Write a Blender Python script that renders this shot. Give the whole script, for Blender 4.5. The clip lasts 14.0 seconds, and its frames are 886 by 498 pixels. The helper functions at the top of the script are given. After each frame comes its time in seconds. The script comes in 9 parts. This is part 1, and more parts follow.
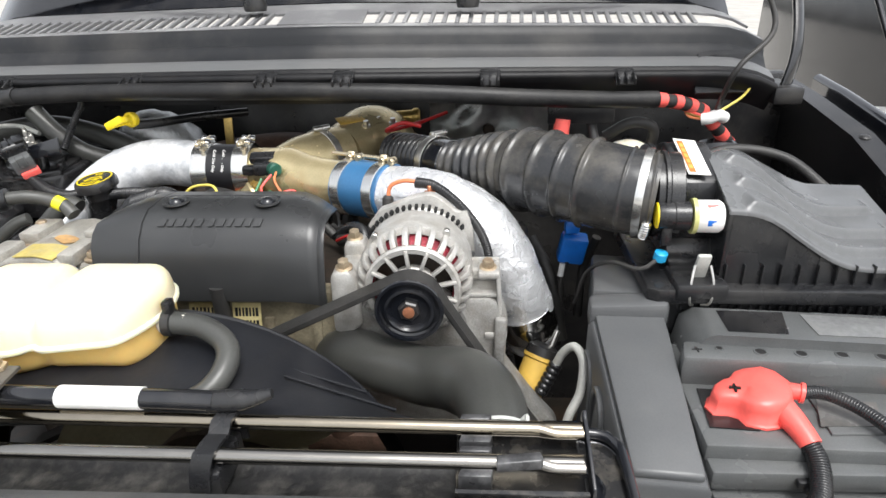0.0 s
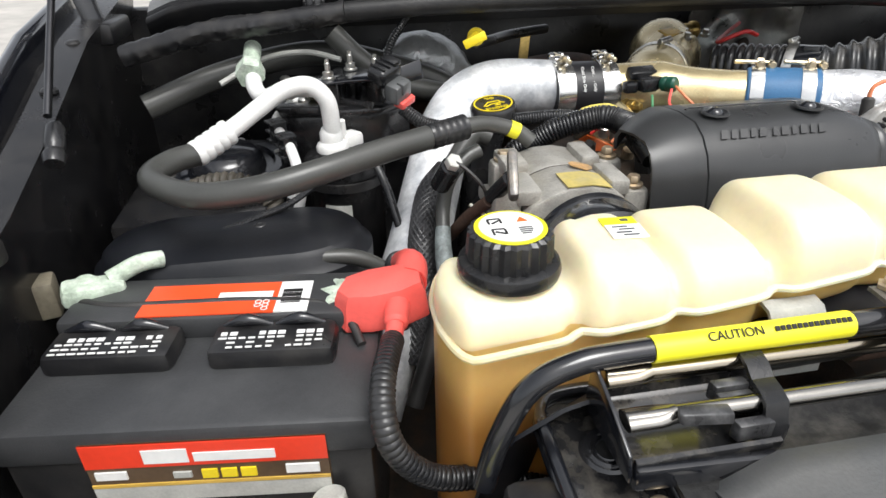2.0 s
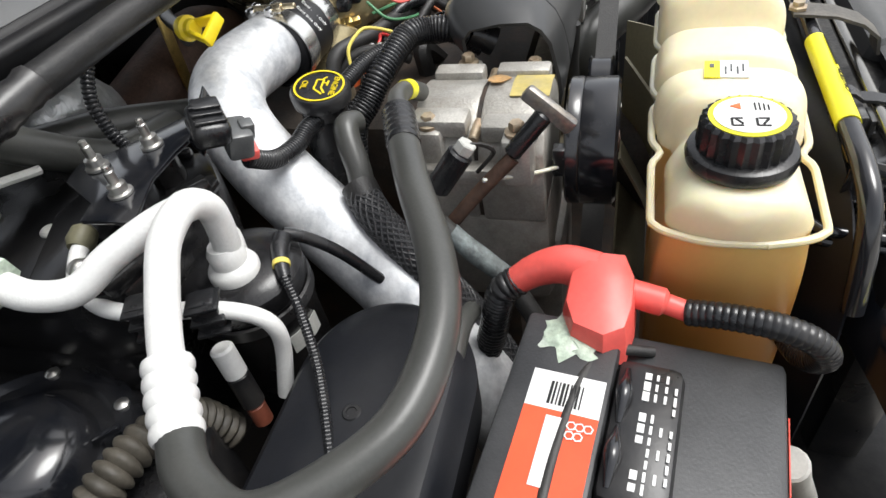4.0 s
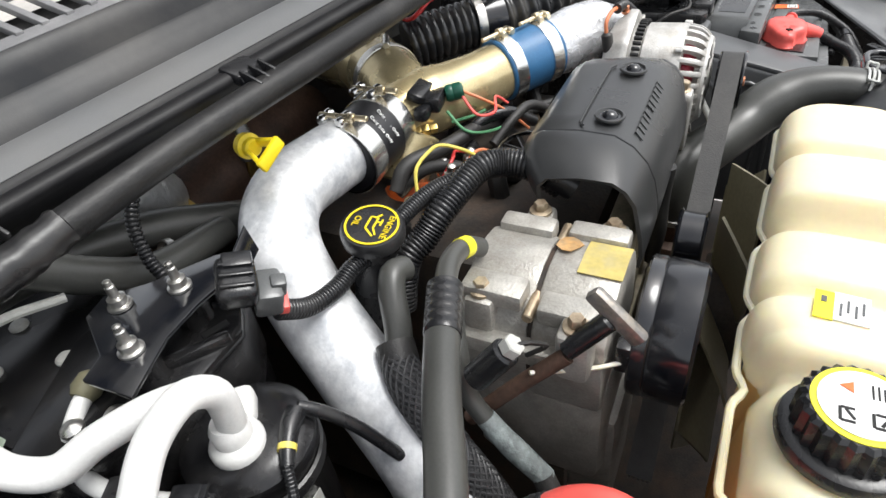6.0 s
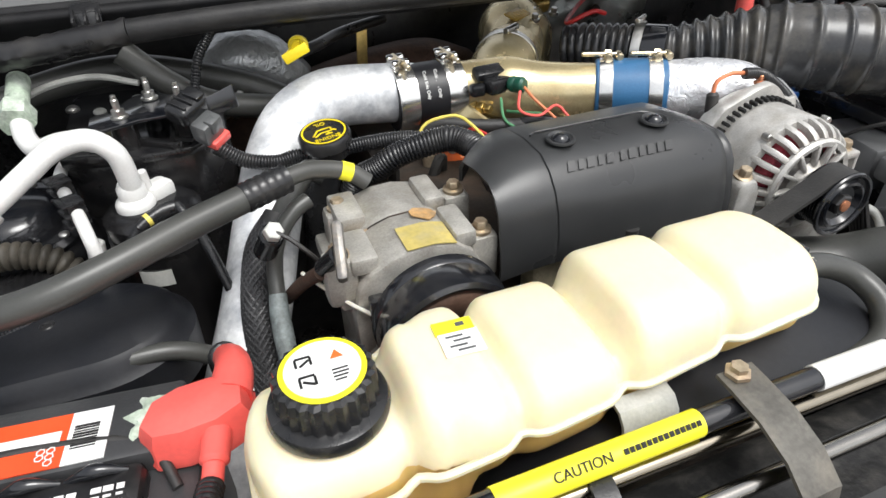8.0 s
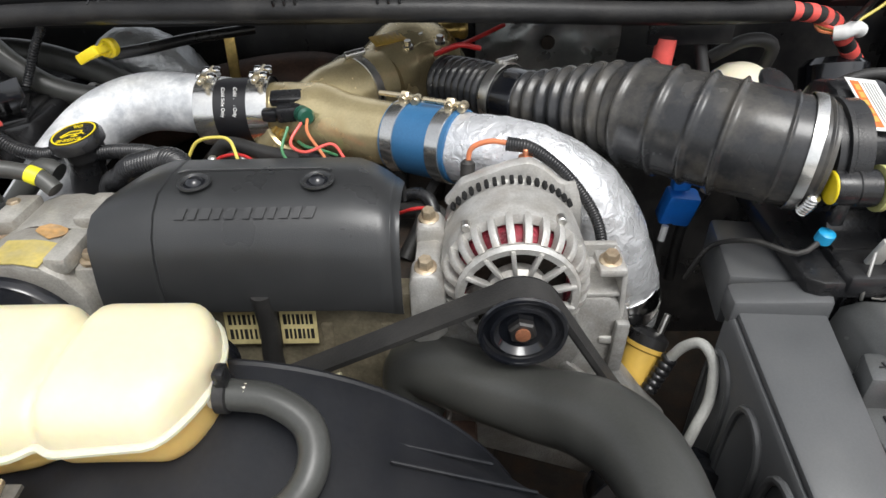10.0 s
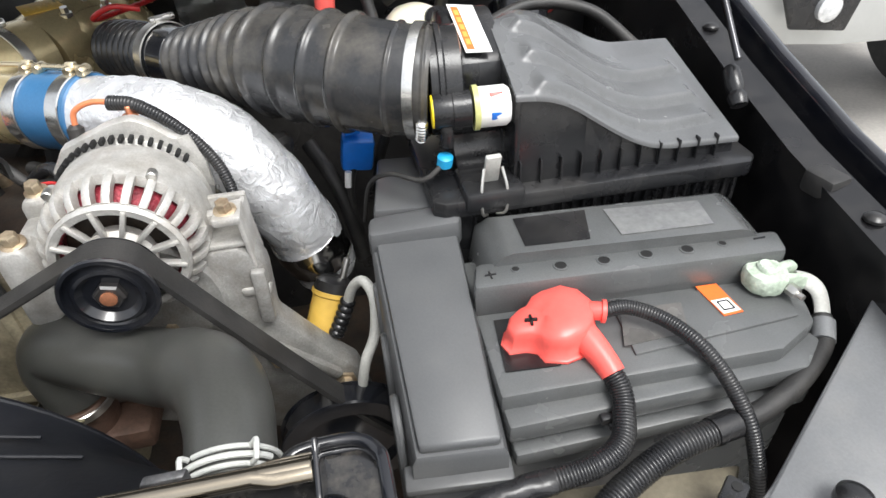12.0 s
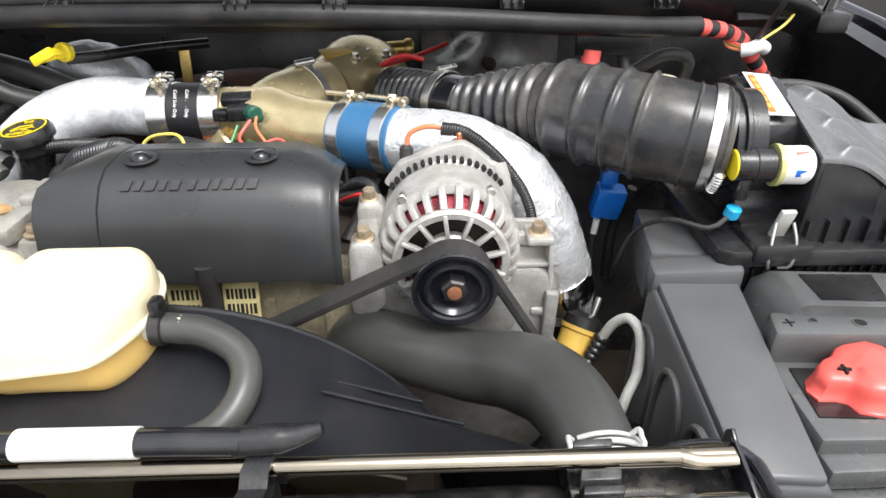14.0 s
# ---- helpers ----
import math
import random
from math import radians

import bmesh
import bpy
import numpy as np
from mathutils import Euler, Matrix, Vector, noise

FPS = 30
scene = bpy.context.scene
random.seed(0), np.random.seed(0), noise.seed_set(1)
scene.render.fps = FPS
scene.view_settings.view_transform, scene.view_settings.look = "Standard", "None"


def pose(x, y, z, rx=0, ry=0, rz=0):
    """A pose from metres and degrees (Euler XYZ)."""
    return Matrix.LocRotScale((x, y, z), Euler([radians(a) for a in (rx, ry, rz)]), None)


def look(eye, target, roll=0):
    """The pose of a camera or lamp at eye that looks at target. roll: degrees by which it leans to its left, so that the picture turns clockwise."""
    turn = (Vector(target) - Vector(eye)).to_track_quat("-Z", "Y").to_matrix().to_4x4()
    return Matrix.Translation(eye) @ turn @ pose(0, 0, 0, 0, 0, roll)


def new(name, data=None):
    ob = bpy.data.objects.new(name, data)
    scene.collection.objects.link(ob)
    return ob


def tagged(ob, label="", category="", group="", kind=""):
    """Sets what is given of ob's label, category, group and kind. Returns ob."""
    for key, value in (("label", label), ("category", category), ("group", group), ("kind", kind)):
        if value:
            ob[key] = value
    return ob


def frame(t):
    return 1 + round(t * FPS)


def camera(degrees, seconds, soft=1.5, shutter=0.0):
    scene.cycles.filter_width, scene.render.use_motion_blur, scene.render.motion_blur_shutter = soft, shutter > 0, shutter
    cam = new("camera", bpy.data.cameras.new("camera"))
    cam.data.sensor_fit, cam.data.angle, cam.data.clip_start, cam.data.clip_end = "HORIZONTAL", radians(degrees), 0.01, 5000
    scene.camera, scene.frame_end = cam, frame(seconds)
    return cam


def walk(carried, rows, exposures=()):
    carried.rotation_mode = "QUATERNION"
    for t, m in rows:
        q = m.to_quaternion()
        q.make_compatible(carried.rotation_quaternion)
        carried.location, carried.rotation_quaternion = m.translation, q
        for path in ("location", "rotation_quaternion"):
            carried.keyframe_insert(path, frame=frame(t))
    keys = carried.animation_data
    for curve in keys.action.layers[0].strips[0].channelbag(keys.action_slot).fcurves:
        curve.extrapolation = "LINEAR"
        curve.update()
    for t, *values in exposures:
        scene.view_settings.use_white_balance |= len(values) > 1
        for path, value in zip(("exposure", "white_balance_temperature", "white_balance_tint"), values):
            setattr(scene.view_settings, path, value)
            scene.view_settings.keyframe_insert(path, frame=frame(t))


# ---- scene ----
cam = camera(72.5, 14.0)
PATH = [
    (0, (0.072, -0.586, 1.337), (-0.033, 1.229, 0.504), -1.3),
    (0.5, (-0.024, -0.59, 1.329), (-0.242, 1.201, 0.466), 1.9),
    (1, (-0.297, -0.659, 1.293), (-0.451, 1.12, 0.392), -1.3),
    (1.5, (-0.523, -0.619, 1.273), (-0.476, 1.134, 0.311), 0.1),
    (2, (-0.7, -0.491, 1.285), (-0.406, 1.227, 0.303), -0.8),
    (2.2, (-0.783, -0.472, 1.283), (-0.33, 1.199, 0.281), -0.3),
    (4.3, (-0.994, 0.021, 1.342), (0.375, 0.502, -0.034), -11.6),
    (4.5, (-0.971, 0.033, 1.347), (0.397, 0.512, -0.031), -11.5),
    (5, (-0.904, 0.033, 1.356), (0.512, 0.473, 0.013), -10.4),
    (5.5, (-0.865, 0.031, 1.362), (0.528, 0.56, 0.028), -9.0),
    (6, (-0.857, -0.015, 1.39), (0.478, 0.763, 0.12), -8.1),
    (6.5, (-0.784, -0.15, 1.376), (0.266, 1.051, 0.17), -6.1),
    (7, (-0.763, -0.27, 1.37), (0.151, 1.07, 0.2), -4.8),
    (7.2, (-0.746, -0.312, 1.362), (0.087, 1.078, 0.191), -4.0),
    (9.3, (-0.23, -0.4, 1.351), (-0.093, 1.235, 0.208), -0.5),
    (9.5, (-0.166, -0.397, 1.354), (-0.14, 1.244, 0.212), -1.0),
    (10, (-0.052, -0.388, 1.353), (-0.106, 1.24, 0.192), -2.0),
    (10.5, (0.037, -0.381, 1.35), (0.143, 1.221, 0.156), -1.7),
    (11, (0.116, -0.379, 1.355), (0.347, 1.206, 0.156), -1.7),
    (11.5, (0.181, -0.389, 1.347), (0.466, 1.173, 0.131), -2.8),
    (12, (0.198, -0.423, 1.318), (0.482, 1.125, 0.084), -2.8),
    (12.5, (0.172, -0.472, 1.259), (0.414, 1.071, 0.009), -5.1),
    (13, (0.111, -0.466, 1.269), (0.267, 1.147, 0.096), -3.6),
    (13.5, (0.037, -0.461, 1.281), (0.118, 1.228, 0.212), -1.6),
    (14, (-0.028, -0.459, 1.303), (0.042, 1.267, 0.294), -0.2),
]
walk(cam, [(t, look(eye, target, roll)) for t, eye, target, roll in PATH],
     [(0, 1.03), (1, 0.99), (2, 0.74), (4.5, 0.78), (6.5, 0.91), (7, 0.94), (9.5, 0.33), (10, 0.57), (11, 0.76), (11.5, 0.97), (12, 1.06), (12.5, 1.30), (13, 1.28), (13.5, 1.22), (14, 1.16)])

# ---------------------------------------------------------------- light
world = bpy.data.worlds.new("world")
scene.world = world
world.use_nodes = True
wn = world.node_tree
sky = wn.nodes.new("ShaderNodeTexSky")
sky.sky_type = "NISHITA"
sky.sun_disc = False
sky.sun_elevation = radians(63)
sky.sun_rotation = radians(150)
sky.air_density, sky.dust_density, sky.ozone_density = 1.0, 4.0, 0.6
wbg = wn.nodes["Background"]
haze = wn.nodes.new("ShaderNodeHueSaturation")
haze.inputs["Saturation"].default_value = 0.22
wn.links.new(sky.outputs[0], haze.inputs["Color"])
wn.links.new(haze.outputs[0], wbg.inputs["Color"])
wbg.inputs["Strength"].default_value = 0.15
sun = new("sun", bpy.data.lights.new("sun", "SUN"))
sun.data.energy, sun.data.angle, sun.data.color = 1.0, radians(26), (0.985, 1.0, 0.985)
sun.matrix_world = look((0.5, -1.5, 3.2), (0, 0, 0))


# ---------------------------------------------------------------- materials
def rgb(c):
    return (c[0], c[1], c[2], 1.0) if len(c) == 3 else c


def mat(name, col, rough=0.5, metal=0.0, var=0.2, scale=25.0, bump=0.05, bscale=250.0, dirt=None, dirt_amt=0.0,
        dirt_scale=18.0, coat=0.0, sss=0.0, rvar=0.12, trans=0.0, stretch=(1, 1, 1)):
    """A procedural surface: base colour with broad stains, fine grain, patchy dirt and fine relief."""
    m = bpy.data.materials.new(name)
    m.use_nodes = True
    nt = m.node_tree
    n, l = nt.nodes, nt.links
    b = n["Principled BSDF"]
    tc = n.new("ShaderNodeTexCoord")
    mp = n.new("ShaderNodeMapping")
    mp.inputs["Scale"].default_value = stretch
    l.new(tc.outputs["Object"], mp.inputs["Vector"])
    broad = n.new("ShaderNodeTexNoise")
    broad.inputs["Scale"].default_value, broad.inputs["Detail"].default_value = scale, 4
    fine = n.new("ShaderNodeTexNoise")
    fine.inputs["Scale"].default_value, fine.inputs["Detail"].default_value = bscale, 3
    for t in (broad, fine):
        l.new(mp.outputs[0], t.inputs["Vector"])
    ramp = n.new("ShaderNodeMapRange")
    ramp.inputs["From Min"].default_value, ramp.inputs["From Max"].default_value = 0.3, 0.7
    ramp.inputs["To Min"].default_value, ramp.inputs["To Max"].default_value = 1 - var, 1 + var
    l.new(broad.outputs["Fac"], ramp.inputs["Value"])
    ramp2 = n.new("ShaderNodeMapRange")
    ramp2.inputs["From Min"].default_value, ramp2.inputs["From Max"].default_value = 0.3, 0.7
    ramp2.inputs["To Min"].default_value, ramp2.inputs["To Max"].default_value = 1 - var * 0.5, 1 + var * 0.5
    l.new(fine.outputs["Fac"], ramp2.inputs["Value"])
    mul = n.new("ShaderNodeMath")
    mul.operation = "MULTIPLY"
    l.new(ramp.outputs[0], mul.inputs[0])
    l.new(ramp2.outputs[0], mul.inputs[1])
    vm = n.new("ShaderNodeVectorMath")
    vm.operation = "SCALE"
    vm.inputs[0].default_value = col[:3]
    l.new(mul.outputs[0], vm.inputs["Scale"])
    out = vm.outputs[0]
    if dirt:
        dn = n.new("ShaderNodeTexNoise")
        dn.inputs["Scale"].default_value, dn.inputs["Detail"].default_value = dirt_scale, 8
        dn.inputs["Roughness"].default_value = 0.65
        l.new(mp.outputs[0], dn.inputs["Vector"])
        dr = n.new("ShaderNodeMapRange")
        dr.inputs["From Min"].default_value, dr.inputs["From Max"].default_value = 0.45, 0.72
        dr.inputs["To Max"].default_value = dirt_amt
        l.new(dn.outputs["Fac"], dr.inputs["Value"])
        mx = n.new("ShaderNodeMix")
        mx.data_type = "RGBA"
        mx.inputs[7].default_value = rgb(dirt)
        l.new(dr.outputs[0], mx.inputs[0])
        l.new(out, mx.inputs[6])
        out = mx.outputs[2]
    l.new(out, b.inputs["Base Color"])
    rr = n.new("ShaderNodeMapRange")
    rr.inputs["To Min"].default_value, rr.inputs["To Max"].default_value = max(0.03, rough - rvar), min(1, rough + rvar)
    l.new(broad.outputs["Fac"], rr.inputs["Value"])
    l.new(rr.outputs[0], b.inputs["Roughness"])
    b.inputs["Metallic"].default_value = metal
    b.inputs["Coat Weight"].default_value = coat
    b.inputs["Coat Roughness"].default_value = 0.12
    b.inputs["Transmission Weight"].default_value = trans
    if sss:
        b.inputs["Subsurface Weight"].default_value = sss
        b.inputs["Subsurface Radius"].default_value = (0.03, 0.02, 0.008)
        b.inputs["Subsurface Scale"].default_value = 1.0
    if bump:
        bp = n.new("ShaderNodeBump")
        bp.inputs["Strength"].default_value, bp.inputs["Distance"].default_value = bump, 0.002
        l.new(fine.outputs["Fac"], bp.inputs["Height"])
        l.new(bp.outputs[0], b.inputs["Normal"])
    return m


DUST = (0.19, 0.175, 0.155)
M_COVER = mat("moulded_cover_plastic", (0.031, 0.032, 0.033), 0.31, 0, 0.10, 14, 0.10, 900, DUST, 0.015, 30)
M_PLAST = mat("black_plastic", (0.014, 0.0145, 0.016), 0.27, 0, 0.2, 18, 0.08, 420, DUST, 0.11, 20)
M_PLASTG = mat("grey_black_plastic", (0.098, 0.102, 0.103), 0.25, 0, 0.14, 14, 0.07, 600, DUST, 0.14, 9)
M_GLOSS = mat("gloss_black_paint", (0.008, 0.009, 0.012), 0.16, 0, 0.2, 12, 0.02, 120, DUST, 0.10, 25, coat=0.5)
M_PAINT = mat("satin_black_paint", (0.012, 0.012, 0.013), 0.3, 0, 0.2, 14, 0.05, 300, DUST, 0.15, 20)
M_RUBBER = mat("rubber", (0.022, 0.0215, 0.021), 0.52, 0, 0.25, 30, 0.2, 500, DUST, 0.14, 16)
M_BELLOW = mat("rubber_bellows", (0.028, 0.029, 0.031), 0.24, 0, 0.2, 18, 0.05, 300, (0.26, 0.23, 0.18), 0.34, 12)
M_HOSE = mat("hose_rubber", (0.054, 0.055, 0.051), 0.34, 0, 0.15, 12, 0.05, 400, DUST, 0.1, 9)
M_SHROUD = mat("shroud_plastic", (0.008, 0.009, 0.012), 0.42, 0, 0.25, 10, 0.08, 200, DUST, 0.06, 9)
M_ALU = mat("bare_aluminium_pipe", (0.73, 0.74, 0.75), 0.46, 0.25, 0.18, 34, 0.16, 160, (0.36, 0.38, 0.41), 1.0, 32)
M_BAND = mat("brushed_clamp_band", (0.74, 0.74, 0.72), 0.20, 0.95, 0.08, 40, 0.04, 300, (0.45, 0.42, 0.36), 0.2, 40)
M_CAST = mat("cast_aluminium", (0.30, 0.295, 0.28), 0.48, 0.35, 0.25, 40, 0.35, 420, (0.16, 0.13, 0.10), 0.6, 30)
M_CASTL = mat("light_cast_aluminium", (0.52, 0.51, 0.485), 0.42, 0.4, 0.18, 45, 0.3, 500, (0.25, 0.21, 0.16), 0.5, 40)
M_GOLD = mat("gold_anodised_casting", (0.62, 0.52, 0.30), 0.26, 0.6, 0.16, 16, 0.10, 350, (0.34, 0.23, 0.09), 0.6, 14)
M_BLOCK = mat("grimy_beige_block", (0.24, 0.21, 0.145), 0.55, 0.2, 0.3, 25, 0.3, 300, (0.06, 0.045, 0.03), 0.8, 18)
M_GRIME = mat("grimy_dark_metal", (0.035, 0.028, 0.022), 0.6, 0.2, 0.4, 25, 0.3, 250, (0.12, 0.06, 0.03), 0.4, 20)
M_RUST = mat("rusty_brown_iron", (0.105, 0.060, 0.042), 0.6, 0.2, 0.35, 30, 0.3, 250, (0.03, 0.02, 0.015), 0.6, 25)
M_STEEL = mat("zinc_steel", (0.62, 0.61, 0.58), 0.3, 0.95, 0.12, 60, 0.05, 400, (0.25, 0.20, 0.13), 0.3, 50)
M_CHROME = mat("polished_steel", (0.75, 0.75, 0.74), 0.16, 1.0, 0.06, 40, 0.01, 300)
M_ROD = mat("brownish_steel_rod", (0.33, 0.295, 0.235), 0.15, 1.0, 0.15, 40, 0.03, 300, (0.2, 0.15, 0.1), 0.3, 20, rvar=0.05, stretch=(0.2, 1, 1))
M_BOLT = mat("yellow_zinc_bolt", (0.50, 0.41, 0.29), 0.38, 0.7, 0.2, 90, 0.1, 400, (0.25, 0.11, 0.05), 0.5, 60)
M_COPPER = mat("copper", (0.62, 0.26, 0.14), 0.4, 0.7, 0.2, 90, 0.1, 400)
M_BRASS = mat("brass", (0.62, 0.44, 0.15), 0.35, 0.9, 0.2, 80, 0.1, 300)
M_BLUE = mat("blue_silicone", (0.035, 0.135, 0.28), 0.40, 0, 0.12, 30, 0.1, 400)
M_BLACKSIL = mat("black_silicone", (0.012, 0.012, 0.014), 0.4, 0, 0.1, 30, 0.1, 400)
M_RED = mat("red_vinyl", (0.84, 0.12, 0.10), 0.34, 0, 0.08, 25, 0.05, 200)
M_REDD = mat("red_plastic", (0.5, 0.02, 0.02), 0.4, 0, 0.15, 25, 0.05, 200)
M_YEL = mat("yellow_plastic", (0.85, 0.65, 0.02), 0.38, 0, 0.08, 30, 0.05, 200)
M_YLAB = mat("yellow_label", (0.88, 0.82, 0.03), 0.4, 0, 0.05, 30, 0.0, 200)
M_WLAB = mat("white_label", (0.82, 0.82, 0.80), 0.4, 0, 0.05, 30, 0.0, 200, (0.5, 0.48, 0.45), 0.3, 20)
M_OLAB = mat("orange_label", (0.86, 0.16, 0.03), 0.4, 0, 0.08, 30, 0.0, 200)
M_BLUEP = mat("blue_plastic", (0.01, 0.16, 0.62), 0.35, 0, 0.1, 30, 0.05, 200)
M_CYAN = mat("cyan_plastic", (0.02, 0.35, 0.65), 0.35, 0, 0.1, 30, 0.05, 200)
M_GREEN = mat("green_plastic", (0.01, 0.08, 0.05), 0.35, 0, 0.1, 30, 0.05, 200)
M_FILT = mat("ochre_painted_can", (0.62, 0.40, 0.08), 0.4, 0, 0.12, 30, 0.05, 200, (0.25, 0.14, 0.03), 0.5, 25)
M_WHITE = mat("white_painted_pipe", (0.74, 0.74, 0.72), 0.38, 0.0, 0.08, 40, 0.1, 400, (0.45, 0.43, 0.4), 0.35, 40)
M_GREYP = mat("pale_grey_hose", (0.45, 0.45, 0.42), 0.45, 0.0, 0.15, 40, 0.1, 400)
M_CREAM = mat("cream_plastic", (0.78, 0.72, 0.56), 0.4, 0.0, 0.06, 30, 0.05, 300, sss=0.3)
M_CORR = mat("corroded_lead", (0.42, 0.50, 0.40), 0.7, 0.1, 0.3, 70, 0.5, 300, (0.75, 0.8, 0.72), 0.8, 60)
M_TAN = mat("tan_dusty_panel", (0.16, 0.14, 0.10), 0.6, 0, 0.3, 14, 0.2, 200, (0.30, 0.27, 0.2), 0.5, 12)
M_BRAID = mat("braided_sleeve", (0.03, 0.03, 0.032), 0.45, 0.1, 0.3, 60, 0.8, 700)
M_ORANGE = mat("orange_wire", (0.66, 0.21, 0.09), 0.45, 0, 0.08, 40, 0.0, 200)
M_WYEL = mat("yellow_wire", (0.75, 0.62, 0.12), 0.45, 0, 0.08, 40, 0.0, 200)
M_WGRN = mat("green_wire", (0.08, 0.26, 0.12), 0.45, 0, 0.08, 40, 0.0, 200)
M_WINDINGS = mat("red_varnished_windings", (0.26, 0.025, 0.04), 0.3, 0.2, 0.4, 90, 0.8, 350)
M_FOG = mat("lamp_lens", (0.8, 0.82, 0.84), 0.08, 0.6, 0.2, 60, 0.2, 90)
M_SILVER = mat("silver_paint", (0.50, 0.51, 0.50), 0.35, 0.4, 0.05, 12, 0.02, 300)
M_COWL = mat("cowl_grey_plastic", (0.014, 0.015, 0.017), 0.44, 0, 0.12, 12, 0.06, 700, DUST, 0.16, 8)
M_CGRILLE = mat("weathered_cowl_grille", (0.19, 0.19, 0.195), 0.4, 0.1, 0.12, 12, 0.06, 500, (0.52, 0.52, 0.51), 0.4, 10)
M_STKY = mat("faded_yellow_label", (0.52, 0.42, 0.13), 0.4, 0.1, 0.2, 30, 0.05, 200, (0.40, 0.36, 0.25), 0.6, 40)
M_STKO = mat("orange_stain", (0.48, 0.28, 0.11), 0.5, 0.1, 0.3, 50, 0.1, 200, (0.35, 0.31, 0.24), 0.6, 60)
M_RODD = mat("dark_chromed_rod", (0.30, 0.29, 0.27), 0.18, 1.0, 0.15, 40, 0.03, 300, (0.1, 0.08, 0.06), 0.3, 20, stretch=(0.2, 1, 1))
M_JAW = mat("worn_grey_jaw", (0.045, 0.045, 0.047), 0.3, 0.3, 0.2, 60, 0.1, 300, (0.32, 0.32, 0.32), 0.35, 60)
M_PLATE = mat("satin_grey_plate", (0.16, 0.165, 0.17), 0.42, 0, 0.12, 14, 0.1, 400, (0.28, 0.27, 0.25), 0.3, 18)
M_BATT = mat("battery_lid_plastic", (0.035, 0.036, 0.038), 0.42, 0, 0.15, 18, 0.12, 500, (0.12, 0.12, 0.12), 0.25, 14)
M_ORED = mat("red_orange_label", (0.83, 0.085, 0.022), 0.36, 0, 0.06, 30, 0.0, 200)
M_REDL = mat("red_label", (0.78, 0.05, 0.02), 0.4, 0, 0.06, 30, 0.0, 200)
M_GLOSSD = mat("semi_gloss_black_plastic", (0.010, 0.010, 0.011), 0.24, 0, 0.25, 16, 0.06, 200, DUST, 0.09, 20)
M_OLIVE = mat("olive_rubber", (0.15, 0.14, 0.085), 0.55, 0, 0.15, 40, 0.1, 300)
M_BROWN = mat("red_brown_plastic", (0.24, 0.07, 0.04), 0.5, 0, 0.15, 40, 0.1, 300)
M_FPANEL = mat("front_panel_plastic", (0.055, 0.057, 0.058), 0.46, 0, 0.15, 16, 0.12, 500, DUST, 0.2, 12)
M_SHIELD = mat("dull_foil_insulation", (0.30, 0.30, 0.29), 0.30, 0.7, 0.25, 20, 0.6, 45, (0.10, 0.15, 0.14), 0.6, 12)
M_STKP = mat("pale_yellow_sticker", (0.58, 0.50, 0.25), 0.45, 0, 0.15, 30, 0.0, 200, (0.30, 0.23, 0.11), 0.7, 40)
M_SHROUD.node_tree.nodes["Principled BSDF"].inputs["Specular IOR Level"].default_value = 0.35
M_RING = mat("pale_olive_ring", (0.55, 0.55, 0.22), 0.3, 0, 0.1, 30, 0.0, 200)
M_LLAB = mat("silvery_label", (0.26, 0.26, 0.26), 0.30, 0.1, 0.15, 12, 0.0, 200, (0.05, 0.05, 0.05), 0.7, 9)
M_CORRP = mat("corroded_grey_pipe", (0.16, 0.18, 0.18), 0.6, 0.2, 0.3, 80, 0.4, 300, (0.34, 0.40, 0.39), 0.8, 90)
# lighter copy of the cowl plastic, with the sky's reflection painted into its base
M_COWLSHEEN = mat("cowl_sky_sheen_plastic", (0.115, 0.118, 0.12), 0.38, 0, 0.06, 12, 0.04, 700, DUST, 0.2, 8)
M_TBOLT = mat("brassy_bolt", (0.70, 0.60, 0.42), 0.28, 0.9, 0.12, 80, 0.05, 300)
# black lid plastic: the sky's sheen is painted in as a pale base, under dust
M_LIDSHEEN = mat("dusty_sheen_lid_plastic", (0.112, 0.115, 0.118), 0.24, 0, 0.12, 14, 0.08, 600, (0.17, 0.168, 0.165), 0.25, 8)
M_SIDE = mat("black_cover_plastic", (0.088, 0.091, 0.094), 0.36, 0, 0.10, 12, 0.05, 500, DUST, 0.12, 10)
M_COMP = mat("compressor_casting", (0.42, 0.405, 0.37), 0.38, 0.35, 0.22, 36, 0.35, 420, (0.20, 0.17, 0.13), 0.55, 26)
M_WORN = mat("worn_dark_metal", (0.22, 0.21, 0.20), 0.4, 0.5, 0.3, 60, 0.1, 300, (0.45, 0.38, 0.28), 0.6, 70)
M_TUBE = mat("dusty_brown_rubber", (0.065, 0.058, 0.046), 0.55, 0, 0.3, 30, 0.2, 300, (0.15, 0.13, 0.10), 0.5, 30)
M_CATCH = mat("worn_brown_steel", (0.10, 0.094, 0.082), 0.5, 0.3, 0.3, 50, 0.15, 300, (0.22, 0.19, 0.15), 0.5, 40)
M_STICK = mat("taupe_sticker", (0.100, 0.098, 0.094), 0.26, 0, 0.2, 22, 0.03, 200, (0.16, 0.15, 0.14), 0.5, 25)
M_STICKG = mat("pale_grey_sticker", (0.145, 0.147, 0.148), 0.24, 0, 0.2, 20, 0.03, 200, (0.24, 0.24, 0.23), 0.5, 30)
M_WIRECL = mat("pale_plated_wire", (0.66, 0.67, 0.64), 0.35, 0.3, 0.12, 60, 0.05, 300, (0.4, 0.38, 0.33), 0.3, 60)
